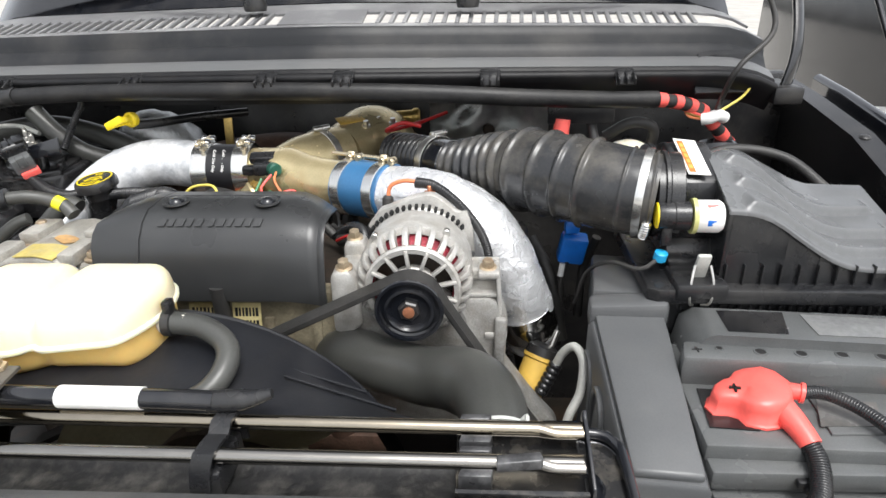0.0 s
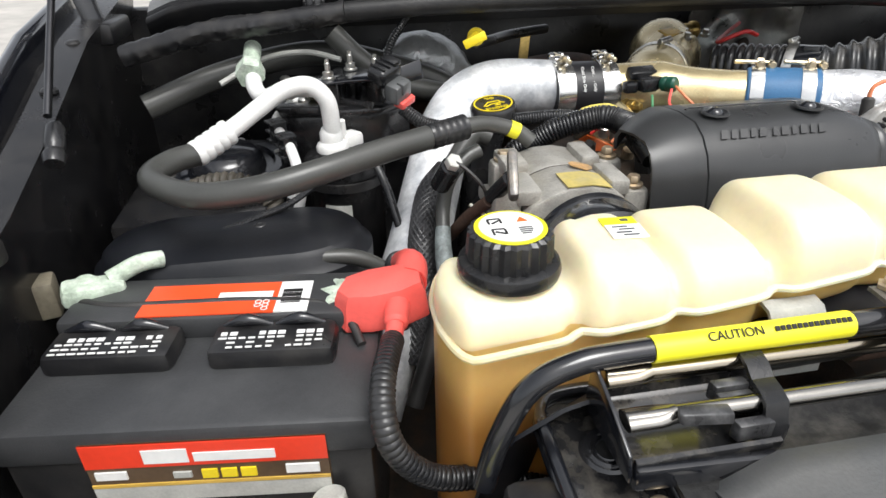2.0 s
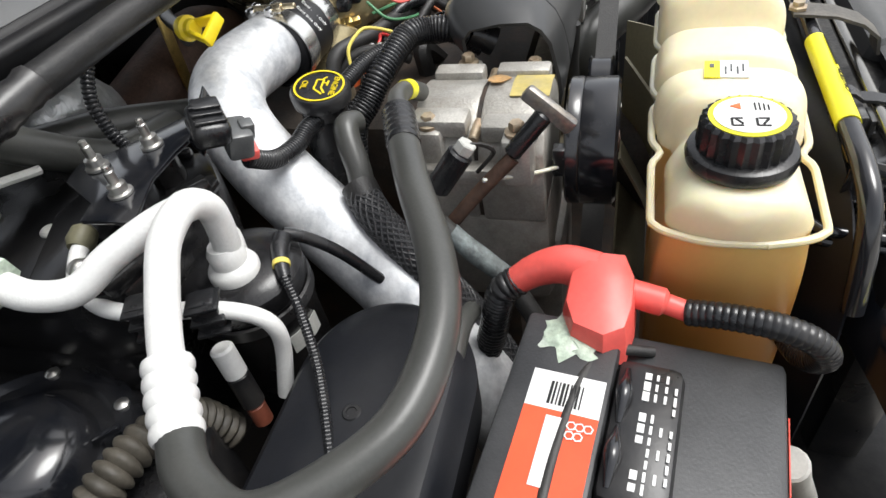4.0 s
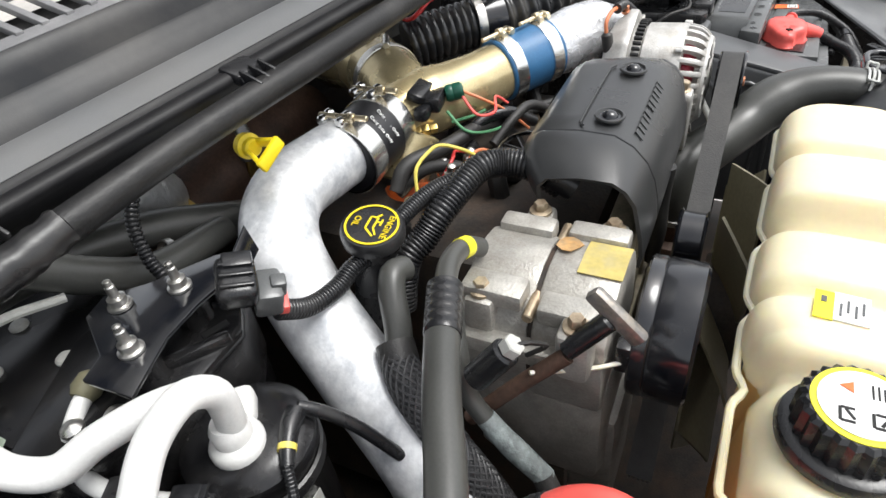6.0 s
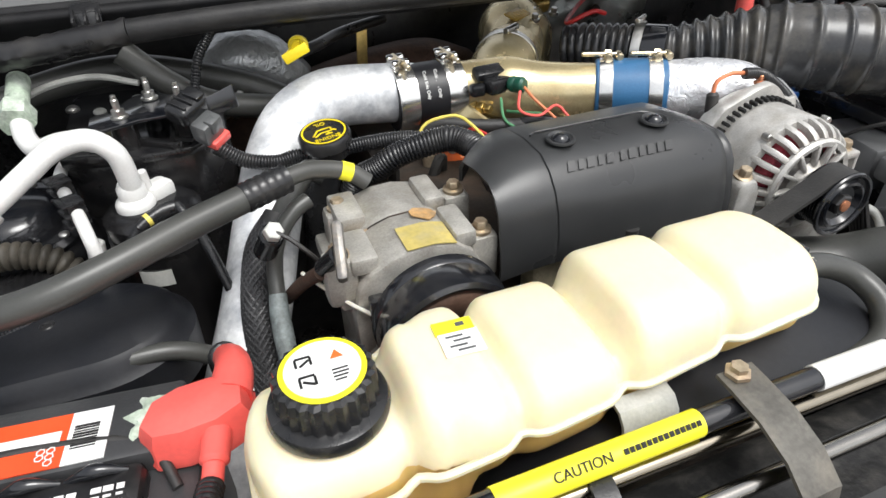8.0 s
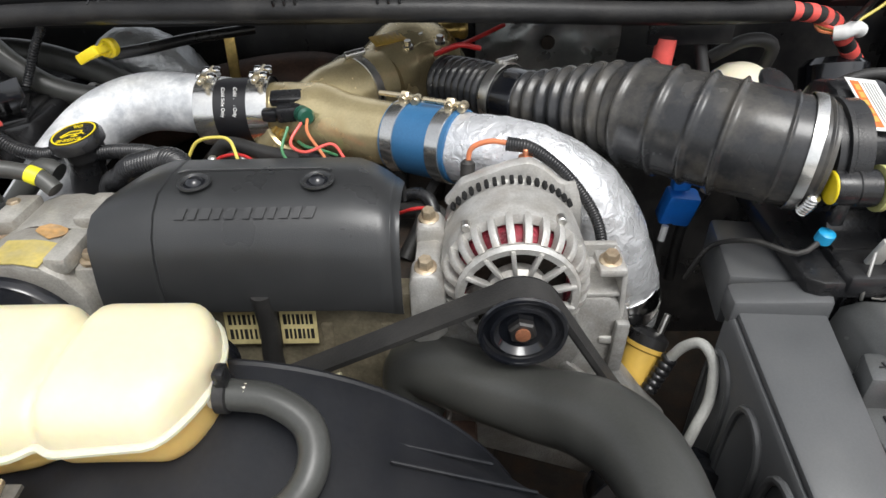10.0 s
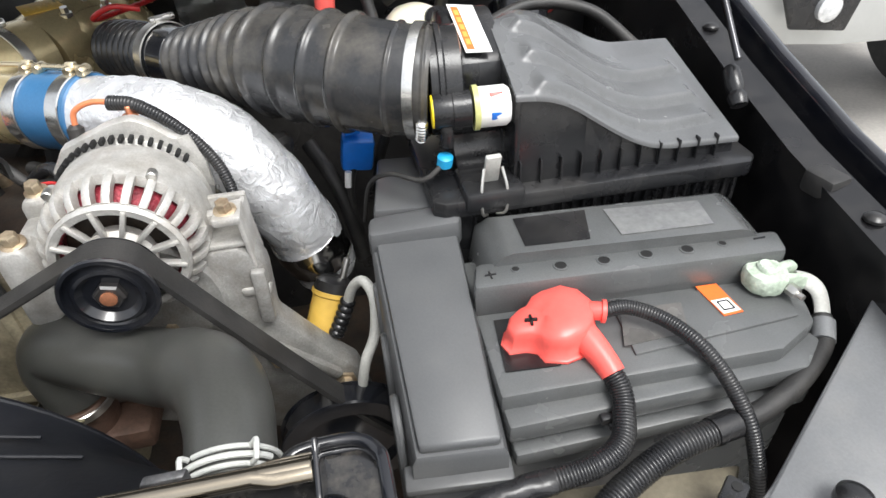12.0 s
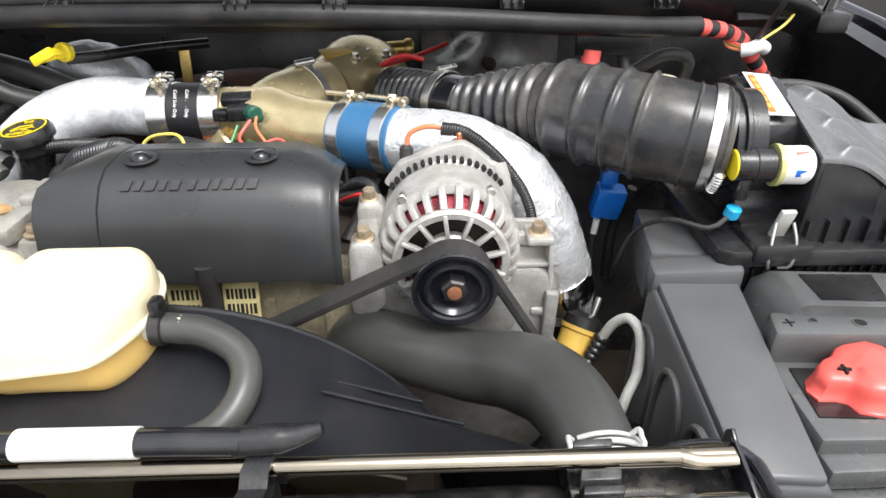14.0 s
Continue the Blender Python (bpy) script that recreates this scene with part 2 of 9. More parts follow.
M_DUSTPL = mat("dusty_gloss_paint", (0.014, 0.014, 0.015), 0.15, 0, 0.2, 12, 0.02, 90, (0.30, 0.27, 0.22), 0.22, 60, coat=0.6)
M_SCREW = mat("dull_steel_screw", (0.24, 0.22, 0.18), 0.5, 0.3, 0.2, 90, 0.1, 400, (0.25, 0.2, 0.13), 0.4, 60)
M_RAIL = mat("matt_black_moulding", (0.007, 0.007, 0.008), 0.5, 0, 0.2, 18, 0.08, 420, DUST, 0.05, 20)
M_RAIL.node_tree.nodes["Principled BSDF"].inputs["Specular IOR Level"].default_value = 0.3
M_WING = mat("gloss_black_car_paint", (0.006, 0.007, 0.011), 0.08, 0, 0.1, 6, 0.0, 90, DUST, 0.06, 30, rvar=0.03, coat=1.0)
M_STRUT = mat("dark_polished_strut", (0.10, 0.10, 0.105), 0.22, 1.0, 0.06, 40, 0.01, 300)
M_SEAL = mat("seal_rubber", (0.014, 0.014, 0.0145), 0.42, 0, 0.25, 30, 0.2, 300, DUST, 0.10, 16)
for m, k in ((M_SEAL, 0.32), (M_COWL, 0.30)):
    m.node_tree.nodes["Principled BSDF"].inputs["Specular IOR Level"].default_value = k
M_STRAND = mat("braid_strand", (0.045, 0.045, 0.047), 0.38, 0, 0.2, 60, 0.1, 400)
M_SEALP = mat("dusty_black_foam", (0.012, 0.012, 0.012), 0.5, 0, 0.35, 40, 0.4, 200, DUST, 0.3, 60)
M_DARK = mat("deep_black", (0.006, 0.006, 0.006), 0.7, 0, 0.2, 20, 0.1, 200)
M_FANBL = mat("olive_fan_plastic", (0.26, 0.235, 0.15), 0.45, 0, 0.2, 10, 0.1, 200, DUST, 0.3, 10)
M_CARD = mat("brown_tape", (0.09, 0.055, 0.03), 0.6, 0, 0.2, 30, 0.2, 200)


def foil_material(name="crinkled_foil", col=(0.80, 0.81, 0.83), rough=0.27, metal=0.55, crinkle=0.6, cells=30, stain=0.5):
    """Crinkled aluminium foil."""
    m = mat(name, col, rough, metal, 0.12, 30, 0.0, 120, (0.50, 0.51, 0.52), stain, 20)
    nt = m.node_tree
    n, l = nt.nodes, nt.links
    tc = n.new("ShaderNodeTexCoord")
    v = n.new("ShaderNodeTexVoronoi")
    v.inputs["Scale"].default_value = cells
    w = n.new("ShaderNodeTexNoise")
    w.inputs["Scale"].default_value, w.inputs["Detail"].default_value, w.inputs["Distortion"].default_value = 60, 8, 2.0
    l.new(tc.outputs["Object"], v.inputs["Vector"])
    l.new(tc.outputs["Object"], w.inputs["Vector"])
    ad = n.new("ShaderNodeMath")
    ad.operation = "ADD"
    l.new(v.outputs["Distance"], ad.inputs[0])
    l.new(w.outputs["Fac"], ad.inputs[1])
    bp = n.new("ShaderNodeBump")
    bp.inputs["Strength"].default_value, bp.inputs["Distance"].default_value = crinkle, 0.004
    l.new(ad.outputs[0], bp.inputs["Height"])
    l.new(bp.outputs[0], n["Principled BSDF"].inputs["Normal"])
    return m


M_FOIL = foil_material()
M_FOILD = foil_material("aged_silver_foil", (0.62, 0.63, 0.63), 0.36, 0.6, 0.5, 34, 0.4)


def tank_material(name, level, base, liquid):
    """Translucent bottle plastic; the coolant shows through below its level."""
    m = mat(name, base, 0.36, 0, 0.04, 14, 0.06, 160, sss=0.45)
    nt = m.node_tree
    n, l = nt.nodes, nt.links
    b = n["Principled BSDF"]
    src = b.inputs["Base Color"].links[0].from_socket
    geo = n.new("ShaderNodeNewGeometry")
    sp = n.new("ShaderNodeSeparateXYZ")
    l.new(geo.outputs["Position"], sp.inputs[0])
    mr = n.new("ShaderNodeMapRange")
    mr.inputs["From Min"].default_value, mr.inputs["From Max"].default_value = level + 0.040, level - 0.040
    l.new(sp.outputs["Z"], mr.inputs["Value"])
    mx = n.new("ShaderNodeMix")
    mx.data_type = "RGBA"
    mx.inputs[7].default_value = rgb(liquid)
    l.new(mr.outputs[0], mx.inputs[0])
    l.new(src, mx.inputs[6])
    l.new(mx.outputs[2], b.inputs["Base Color"])
    return m


M_TANKL = tank_material("amber_bottle_plastic", 0.975, (0.76, 0.50, 0.17), (0.42, 0.19, 0.045))
M_TANK = tank_material("coolant_bottle_plastic", 0.996, (0.82, 0.74, 0.51), (0.68, 0.40, 0.11))


def ground_material():
    m = mat("pale_concrete", (0.42, 0.40, 0.37), 0.85, 0, 0.15, 1.2, 0.4, 60, (0.25, 0.24, 0.22), 0.5, 3)
    return m


M_GROUND = ground_material()


# ---------------------------------------------------------------- mesh helpers
ROOT = {}


def V(*a):
    return Vector(a if len(a) == 3 else a[0])


def smooth(pts, step=0.01):
    """A curve through the points, cut at even steps."""
    p = [Vector(q) for q in pts]
    if len(p) == 2:
        k = max(1, round((p[1] - p[0]).length / step))
        return [p[0].lerp(p[1], i / k) for i in range(k + 1)]
    p = [2 * p[0] - p[1]] + p + [2 * p[-1] - p[-2]]
    out = []
    for i in range(1, len(p) - 2):
        a, b, c, d = p[i - 1:i + 3]
        k = max(1, round((c - b).length / step))
        for j in range(k):
            t = j / k
            out.append(0.5 * (2 * b + (c - a) * t + (2 * a - 5 * b + 4 * c - d) * t * t + (3 * b - a - 3 * c + d) * t ** 3))
    out.append(p[-2])
    return out


def skin(bm, rings, close=True, caps=True):
    """Faces between rings of equal length."""
    vs = [[bm.verts.new(v) for v in r] for r in rings]
    n = len(vs[0])
    for a, b in zip(vs, vs[1:]):
        for i in range(n if close else n - 1):
            j = (i + 1) % n
            bm.faces.new((a[i], a[j], b[j], b[i]))
    if caps and close:
        bm.faces.new(vs[0][::-1])
        bm.faces.new(vs[-1])
    return vs


def tube(bm, pts, r, seg=14, step=0.008, rib=0.0, pitch=0.006, caps=True, flat=1.0, radii=None):
    """A round pipe along a curve; rib and pitch make a corrugated one; radii are spread over the length."""
    if rib:
        step = pitch / 4
    path = smooth(pts, step)
    t0 = (path[1] - path[0]).normalized()
    up = t0.orthogonal().normalized()
    rings, n = [], len(path)
    for i, p in enumerate(path):
        t = (path[min(i + 1, n - 1)] - path[max(i - 1, 0)]).normalized()
        up = (up - t * up.dot(t)).normalized()
        side = t.cross(up)
        rad = r
        if radii:
            f = i / (n - 1) * (len(radii) - 1)
            k = min(int(f), len(radii) - 2)
            rad = radii[k] + (radii[k + 1] - radii[k]) * (f - k)
        if rib:
            rad = rad + (0, rib * 0.8, rib, rib * 0.8)[i % 4] - rib * 0.5
        rings.append([p + (up * math.cos(a) + side * math.sin(a) * flat) * rad for a in (2 * math.pi * k / seg for k in range(seg))])
    skin(bm, rings, True, caps)
    return bm


def frame_of(d):
    d = Vector(d).normalized()
    u = d.orthogonal().normalized()
    return u, d.cross(u), d


def lathe(bm, base, axis, prof, seg=32, u=None, lobes=0, depth=0.0, caps=True):
    """Turn (radius, height) pairs about an axis from base; lobes scallops the outline."""
    a, b, d = frame_of(axis)
    if u is not None:
        a = Vector(u).normalized()
        b = d.cross(a)
    base = Vector(base)
    rings = []
    for r, h in prof:
        ring = []
        for k in range(seg):
            th = 2 * math.pi * k / seg
            rr = r - (depth * (0.5 + 0.5 * math.cos(lobes * th)) if lobes else 0)
            ring.append(base + d * h + (a * math.cos(th) + b * math.sin(th)) * max(rr, 0.0001))
        rings.append(ring)
    skin(bm, rings, True, caps)
    return bm


def cyl(bm, p0, p1, r, seg=20, bev=0.0, r1=None):
    p0, p1 = Vector(p0), Vector(p1)
    h = (p1 - p0).length
    r1 = r if r1 is None else r1
    bev = min(bev, h * 0.4, r * 0.6)
    prof = [(r - bev, 0), (r, bev), (r1, h - bev), (r1 - bev, h)] if bev else [(r, 0), (r1, h)]
    return lathe(bm, p0, p1 - p0, prof, seg)


def box(bm, c, size, bev=0.004, rot=None, seg=2):
    """A box with rounded edges."""
    m = Matrix.Translation(c)
    if rot is not None:
        m = m @ (rot if isinstance(rot, Matrix) else Euler([radians(a) for a in rot]).to_matrix().to_4x4())
    t = bmesh.new()
    bmesh.ops.create_cube(t, size=1.0, matrix=m @ Matrix.Diagonal((*size, 1)))
    if bev:
        bmesh.ops.bevel(t, geom=list(t.edges), offset=min(bev, min(size) * 0.45), segments=seg, profile=0.5, affect="EDGES")
    merge(bm, t)
    return bm


def merge(bm, t):
    me = bpy.data.meshes.new("tmp")
    t.to_mesh(me)
    t.free()
    bm.from_mesh(me)
    bpy.data.meshes.remove(me)


def bar(bm, p0, p1, w, h, up=(0, 0, 1), bev=0.002):
    """A rounded flat bar from point to point."""
    p0, p1 = Vector(p0), Vector(p1)
    d = (p1 - p0).normalized()
    s = d.cross(Vector(up)).normalized()
    u = s.cross(d)
    rot = Matrix((d, s, u)).transposed().to_4x4()
    return box(bm, (p0 + p1) / 2, ((p1 - p0).length, w, h), bev, rot)


def slab(bm, pts, depth, bev=0.003):
    """A plate: a flat outline pushed along depth (a vector), with rounded rims."""
    t = bmesh.new()
    vs = [t.verts.new(p) for p in pts]
    f = t.faces.new(vs)
    ex = bmesh.ops.extrude_face_region(t, geom=[f])
    bmesh.ops.translate(t, verts=[g for g in ex["geom"] if isinstance(g, bmesh.types.BMVert)], vec=depth)
    bmesh.ops.recalc_face_normals(t, faces=list(t.faces))
    if bev:
        bmesh.ops.bevel(t, geom=list(t.edges), offset=bev, segments=2, profile=0.5, affect="EDGES")
    merge(bm, t)
    return bm


def sheet(bm, rows, thick=0.004):
    """A sheet through rows of points, given thickness downwards along its normals."""
    t = bmesh.new()
    skin(t, rows, close=False, caps=False)
    bmesh.ops.recalc_face_normals(t, faces=list(t.faces))
    bmesh.ops.solidify(t, geom=list(t.faces), thickness=thick)
    merge(bm, t)
    return bm


def hexa(bm, c, axis, r, h, seg=6):
    return lathe(bm, c, axis, [(r, 0), (r, h * 0.8), (r * 0.85, h)], seg)


def done(bm, flat=False, ang=35):
    bmesh.ops.remove_doubles(bm, verts=list(bm.verts), dist=1e-6)
    bmesh.ops.recalc_face_normals(bm, faces=list(bm.faces))
    return bm


def mesh_of(name, bm, material, shift=None, sharp=38):
    bmesh.ops.recalc_face_normals(bm, faces=list(bm.faces))
    if shift is not None:
        bmesh.ops.translate(bm, verts=list(bm.verts), vec=-Vector(shift))
    for f in bm.faces:
        f.smooth = True
    lim = math.cos(radians(sharp))
    for e in bm.edges:
        if len(e.link_faces) == 2 and e.link_faces[0].normal.dot(e.link_faces[1].normal) < lim:
            e.smooth = False
    me = bpy.data.meshes.new(name)
    bm.to_mesh(me)
    bm.free()
    me.materials.append(material)
    return me


def thing(name, loc, label, category, group="", kind=""):
    ob = new(name)
    ob.location = loc
    ob.empty_display_size = 0.01
    ROOT[ob] = Vector(loc)
    return tagged(ob, label, category, group, kind)


def part(name, bm, material, parent, label="", sharp=38):
    ob = new(name, mesh_of(name, bm, material, ROOT[parent], sharp))
    ob.parent = parent
    ROOT[ob] = ROOT[parent]
    return tagged(ob, label)


def solo(name, bm, material, label, category, group="", kind="", sharp=38):
    """A thing of one mesh, with its origin under its middle."""
    lo = [min(v.co[i] for v in bm.verts) for i in range(3)]
    hi = [max(v.co[i] for v in bm.verts) for i in range(3)]
    loc = Vector(((lo[0] + hi[0]) / 2, (lo[1] + hi[1]) / 2, lo[2]))
    ob = new(name, mesh_of(name, bm, material, loc, sharp))
    ob.location = loc
    ROOT[ob] = loc
    return tagged(ob, label, category, group, kind)


def N():
    return bmesh.new()


def letters(text, size, thick=0.0006):
    """The outline of a word as a flat mesh in the xy plane, centred."""
    cu = bpy.data.curves.new("letters", "FONT")
    cu.body, cu.size, cu.extrude, cu.align_x, cu.align_y = text, size, thick, "CENTER", "CENTER"
    ob = bpy.data.objects.new("letters", cu)
    scene.collection.objects.link(ob)
    bpy.context.view_layer.update()
    me = bpy.data.meshes.new_from_object(ob)
    bpy.data.objects.remove(ob)
    bm = bmesh.new()
    bm.from_mesh(me)
    bpy.data.meshes.remove(me)
    return bm


def lay(bm, o, x, y):
    """Put a mesh drawn in the xy plane at o, with its x and y along the given ways."""
    x = Vector(x).normalized()
    y = Vector(y)
    y = (y - x * y.dot(x)).normalized()
    m = Matrix((x, y, x.cross(y))).transposed().to_4x4()
    bmesh.ops.transform(bm, matrix=Matrix.Translation(o) @ m, verts=list(bm.verts))
    return bm


def band(path_pts, r, w, at, material, parent, name="clamp_band", label="", screw=None):
    """A worm-drive clamp round a pipe: a thin band at a place along a way, and its screw housing."""
    d = Vector(path_pts).normalized()
    p = Vector(at) - d * w / 2
    b = N()
    lathe(b, p, d, [(r, 0), (r + 0.0015, 0.0005), (r + 0.0018, w / 2), (r + 0.0015, w - 0.0005), (r, w)], 40, caps=False)
    return part(name, b, material, parent, label)


# ---------------------------------------------------------------- the setting
def build_ground():
    b = N()
    for sx, sy in ((-400, -400), (400, -400), (400, 400), (-400, 400)):
        b.verts.new((sx, sy, 0))
    b.faces.new(b.verts)
    solo("ground", b, M_GROUND, "pale worn concrete ground", "ground", kind="structure")


def build_cowl():
    """The cowl that overhangs the rear of the engine bay, in bands that rise towards the windscreen."""
    def bow(x, y=0.43):
        f = abs(x + 0.17) / 0.72
        # the ends turn down into the corners of the bay
        end = max(0, abs(x + 0.19) - 0.66) / 0.13
        return 0.108 * f ** 1.15 + 0.03 * end ** 2, -0.020 * f ** 1.2 - 0.035 * end ** 2
    def row(y, z):
        out = []
        for k in range(41):
            x = -0.96 + 1.54 * k / 40
            dy, dz = bow(x, y)
            out.append((x, y + dy, z + dz))
        return out
    b = N()
    sheet(b, [row(0.375, 1.150), row(0.347, 1.182), row(0.341, 1.192), row(0.3405, 1.1955), row(0.3425, 1.1990), row(0.347, 1.2010), row(0.352, 1.2012), row(0.356, 1.2005)], 0.004)
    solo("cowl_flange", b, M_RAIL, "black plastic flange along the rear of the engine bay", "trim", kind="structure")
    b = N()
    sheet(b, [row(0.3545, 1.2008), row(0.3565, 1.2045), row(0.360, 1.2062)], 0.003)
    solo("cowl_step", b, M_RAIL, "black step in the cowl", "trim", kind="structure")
    # this band reflects the sky; that brightness is put into its colour
    b = N()
    sheet(b, [row(0.359, 1.2065), row(0.372, 1.2125), row(0.384, 1.2178), row(0.3868, 1.2178)], 0.003)
    solo("cowl_band", b, M_COWLSHEEN, "band along the cowl panel, sky reflection painted in as lighter grey", "trim", kind="structure")
    b = N()
    sheet(b, [row(0.3872, 1.2172), row(0.3885, 1.2130), row(0.394, 1.2140), row(0.408, 1.2285), row(0.413, 1.2350), row(0.4165, 1.2368), row(0.420, 1.2470), row(0.425, 1.2590), row(0.431, 1.2625)], 0.003)
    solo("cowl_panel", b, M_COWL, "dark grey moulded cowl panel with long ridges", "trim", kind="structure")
    for x in (-0.72, -0.475, -0.246, -0.127, 0.095, 0.308):
        dy, dz = bow(x)
        b = N()
        box(b, (x, 0.348 + dy, 1.1965 + dz), (0.034, 0.026, 0.012), 0.004, (14, 0, 0))
        box(b, (x, 0.336 + dy, 1.190 + dz), (0.030, 0.006, 0.018), 0.002, (-18, 0, 0))
        for s in (-1, 0, 1):
            box(b, (x + 0.0125 * s, 0.328 + dy, 1.193 + dz), (0.003, 0.024, 0.012), 0.001, (24, 0, 0))
        solo("seal_clip", b, M_PLAST, "black plastic clip that holds the cowl seal", "clip", "seal clips")
    # slotted air intake panel
    g = thing("cowl_grille", (-0.19, 0.46, 1.24), "weathered grey slotted cowl grille under the windscreen", "grille", kind="structure")
    b = N()
    sheet(b, [row(0.430, 1.2625), row(0.444, 1.266)], 0.004)
    sheet(b, [row(0.500, 1.279), row(0.55, 1.287), row(0.60, 1.289)], 0.004)
    part("border", b, M_CGRILLE, g)
    # added black sheet that stands for the shade seen between the slats
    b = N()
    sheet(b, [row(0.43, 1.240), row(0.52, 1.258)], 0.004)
    part("backing", b, M_DARK, g, "black sheet painted as the shade under the slots")
    b = N()
    sheet(b, [[(x, 0.436 + bow(x)[0], 1.2665 + bow(x)[1]) for x in (-0.25, -0.20, -0.15, -0.11)], [(x, 0.508 + bow(x)[0], 1.283 + bow(x)[1]) for x in (-0.25, -0.20, -0.15, -0.11)]], 0.004)
    part("blank_panel", b, M_CGRILLE, g)
    for k in range(64):
        x = -0.90 + k * 0.0214
        if -0.26 < x < -0.10:
            continue
        dy, dz = bow(x)
        b = N()
        bar(b, (x, 0.440 + dy, 1.2645 + dz), (x + 0.004, 0.504 + dy, 1.279 + dz), 0.007, 0.006, bev=0.001)
        part("slat", b, M_CGRILLE, g)
    # wiper arms
    for x0, x1 in ((-0.30, -0.56), (0.06, 0.36)):
        w = thing("wiper_arm", (x0, 0.52, 1.28), "black wiper arm resting on the cowl grille", "wiper", "wipers")
        b = N()
        tube(b, [(x0, 0.50, 1.304), ((x0 + x1) / 2, 0.54, 1.319), (x1, 0.60, 1.339)], 0.009, 8, flat=0.6)
        part("arm", b, M_PAINT, w)
        b = N()
        lathe(b, (x0, 0.50, 1.283), (0, 0, 1), [(0.018, 0), (0.02, 0.01), (0.014, 0.03), (0.006, 0.034)], 20)
        part("pivot_cap", b, M_PLAST, w)
    b = N()
    sheet(b, [row(0.60, 1.291), row(1.15, 1.759)], 0.006)
    solo("windscreen", b, M_GLOSS, "dark windscreen glass behind the cowl", "windscreen", kind="structure")
    b = N()
    sheet(b, [[(0.430, 0.430, 1.150), (0.47, 0.445, 1.148), (0.53, 0.465, 1.145), (0.590, 0.500, 1.135)], [(0.430, 0.436, 1.158), (0.47, 0.452, 1.156), (0.53, 0.474, 1.153), (0.586, 0.510, 1.143)],
              [(0.436, 0.462, 1.160), (0.47, 0.480, 1.158), (0.53, 0.505, 1.154), (0.578, 0.535, 1.146)], [(0.440, 0.470, 1.200), (0.47, 0.486, 1.203), (0.53, 0.512, 1.200), (0.575, 0.545, 1.190)],
              [(0.442, 0.480, 1.206), (0.47, 0.496, 1.209), (0.53, 0.522, 1.206), (0.580, 0.556, 1.196)]], 0.004)
    solo("cowl_end_cap", b, M_COWL, "dark grey moulded pocket at the end of the cowl", "trim", kind="structure")
    # right hood hinge and a black wire over the cowl end
    b = N()
    tube(b, [(0.475, 0.45, 1.115), (0.465, 0.40, 1.16), (0.475, 0.385, 1.20), (0.53, 0.42, 1.245), (0.545, 0.50, 1.30), (0.535, 0.60, 1.40)], 0.0042, 10, 0.01)
    solo("washer_hose", b, M_RUBBER, "thin black washer hose rising over the cowl", "hose")
    # the raised hood
    h = thing("hood", (-0.19, 0.62, 1.3), "raised black hood hinged at the cowl", "hood", kind="structure")
    b = N()
    rows = []
    for k in range(7):
        f = k / 6
        y, z = 0.72 - 0.09 * f, 1.295 + 1.03 * f
        rows.append([(-0.19 + u * (0.90 - 0.05 * f), y - 0.03 * (1 - abs(u)), z + 0.03 * (1 - u * u)) for u in (-1, -0.8, -0.5, 0, 0.5, 0.8, 1)])
    sheet(b, rows, 0.03)
    part("panel", b, M_PAINT, h)
    for s in (1, -1):
        hx = 0.60 if s > 0 else -1.03
        b = N()
        tube(b, [(hx, 0.50, 1.13), (hx + 0.015 * s, 0.51, 1.20), (hx + 0.02 * s, 0.55, 1.28), (hx + 0.01 * s, 0.60, 1.38), (hx, 0.66, 1.50)], 0.016, 12, 0.02, flat=0.5)
        part("hinge_arm", b, M_GLOSS, h)
        b = N()
        box(b, (hx, 0.52, 1.135), (0.05, 0.10, 0.03), 0.006)
        part("hinge_foot", b, M_PAINT, h)


def build_seal():
    """The fat rubber seal along the cowl, with its taped left end and red-striped right end."""
    t = thing("cowl_seal_tube", (-0.2, 0.45, 1.13), "long black rubber seal tube along the cowl", "seal")
    b = N()
    tube(b, SEAL[3:-1], 0.0135, 16, 0.02)
    part("tube", b, M_SEAL, t)
    b = N()
    tube(b, SEAL[:4], 0.0148, 14, 0.004)
    for v in b.verts:
        n = noise.noise(v.co * 90) * 0.0022
        v.co += Vector((n * 0.4, n, n))
    part("taped_end", b, M_PAINT, t, "end wrapped in glossy black tape")


SEAL = [(-0.984, 0.427, 1.113), (-0.874, 0.416, 1.141), (-0.769, 0.398, 1.154), (-0.679, 0.386, 1.165), (-0.552, 0.372, 1.172), (-0.397, 0.351, 1.176), (-0.186, 0.334, 1.177), (0.003, 0.336, 1.171),
        (0.152, 0.354, 1.160), (0.283, 0.382, 1.150), (0.360, 0.398, 1.147), (0.42, 0.43, 1.13)]


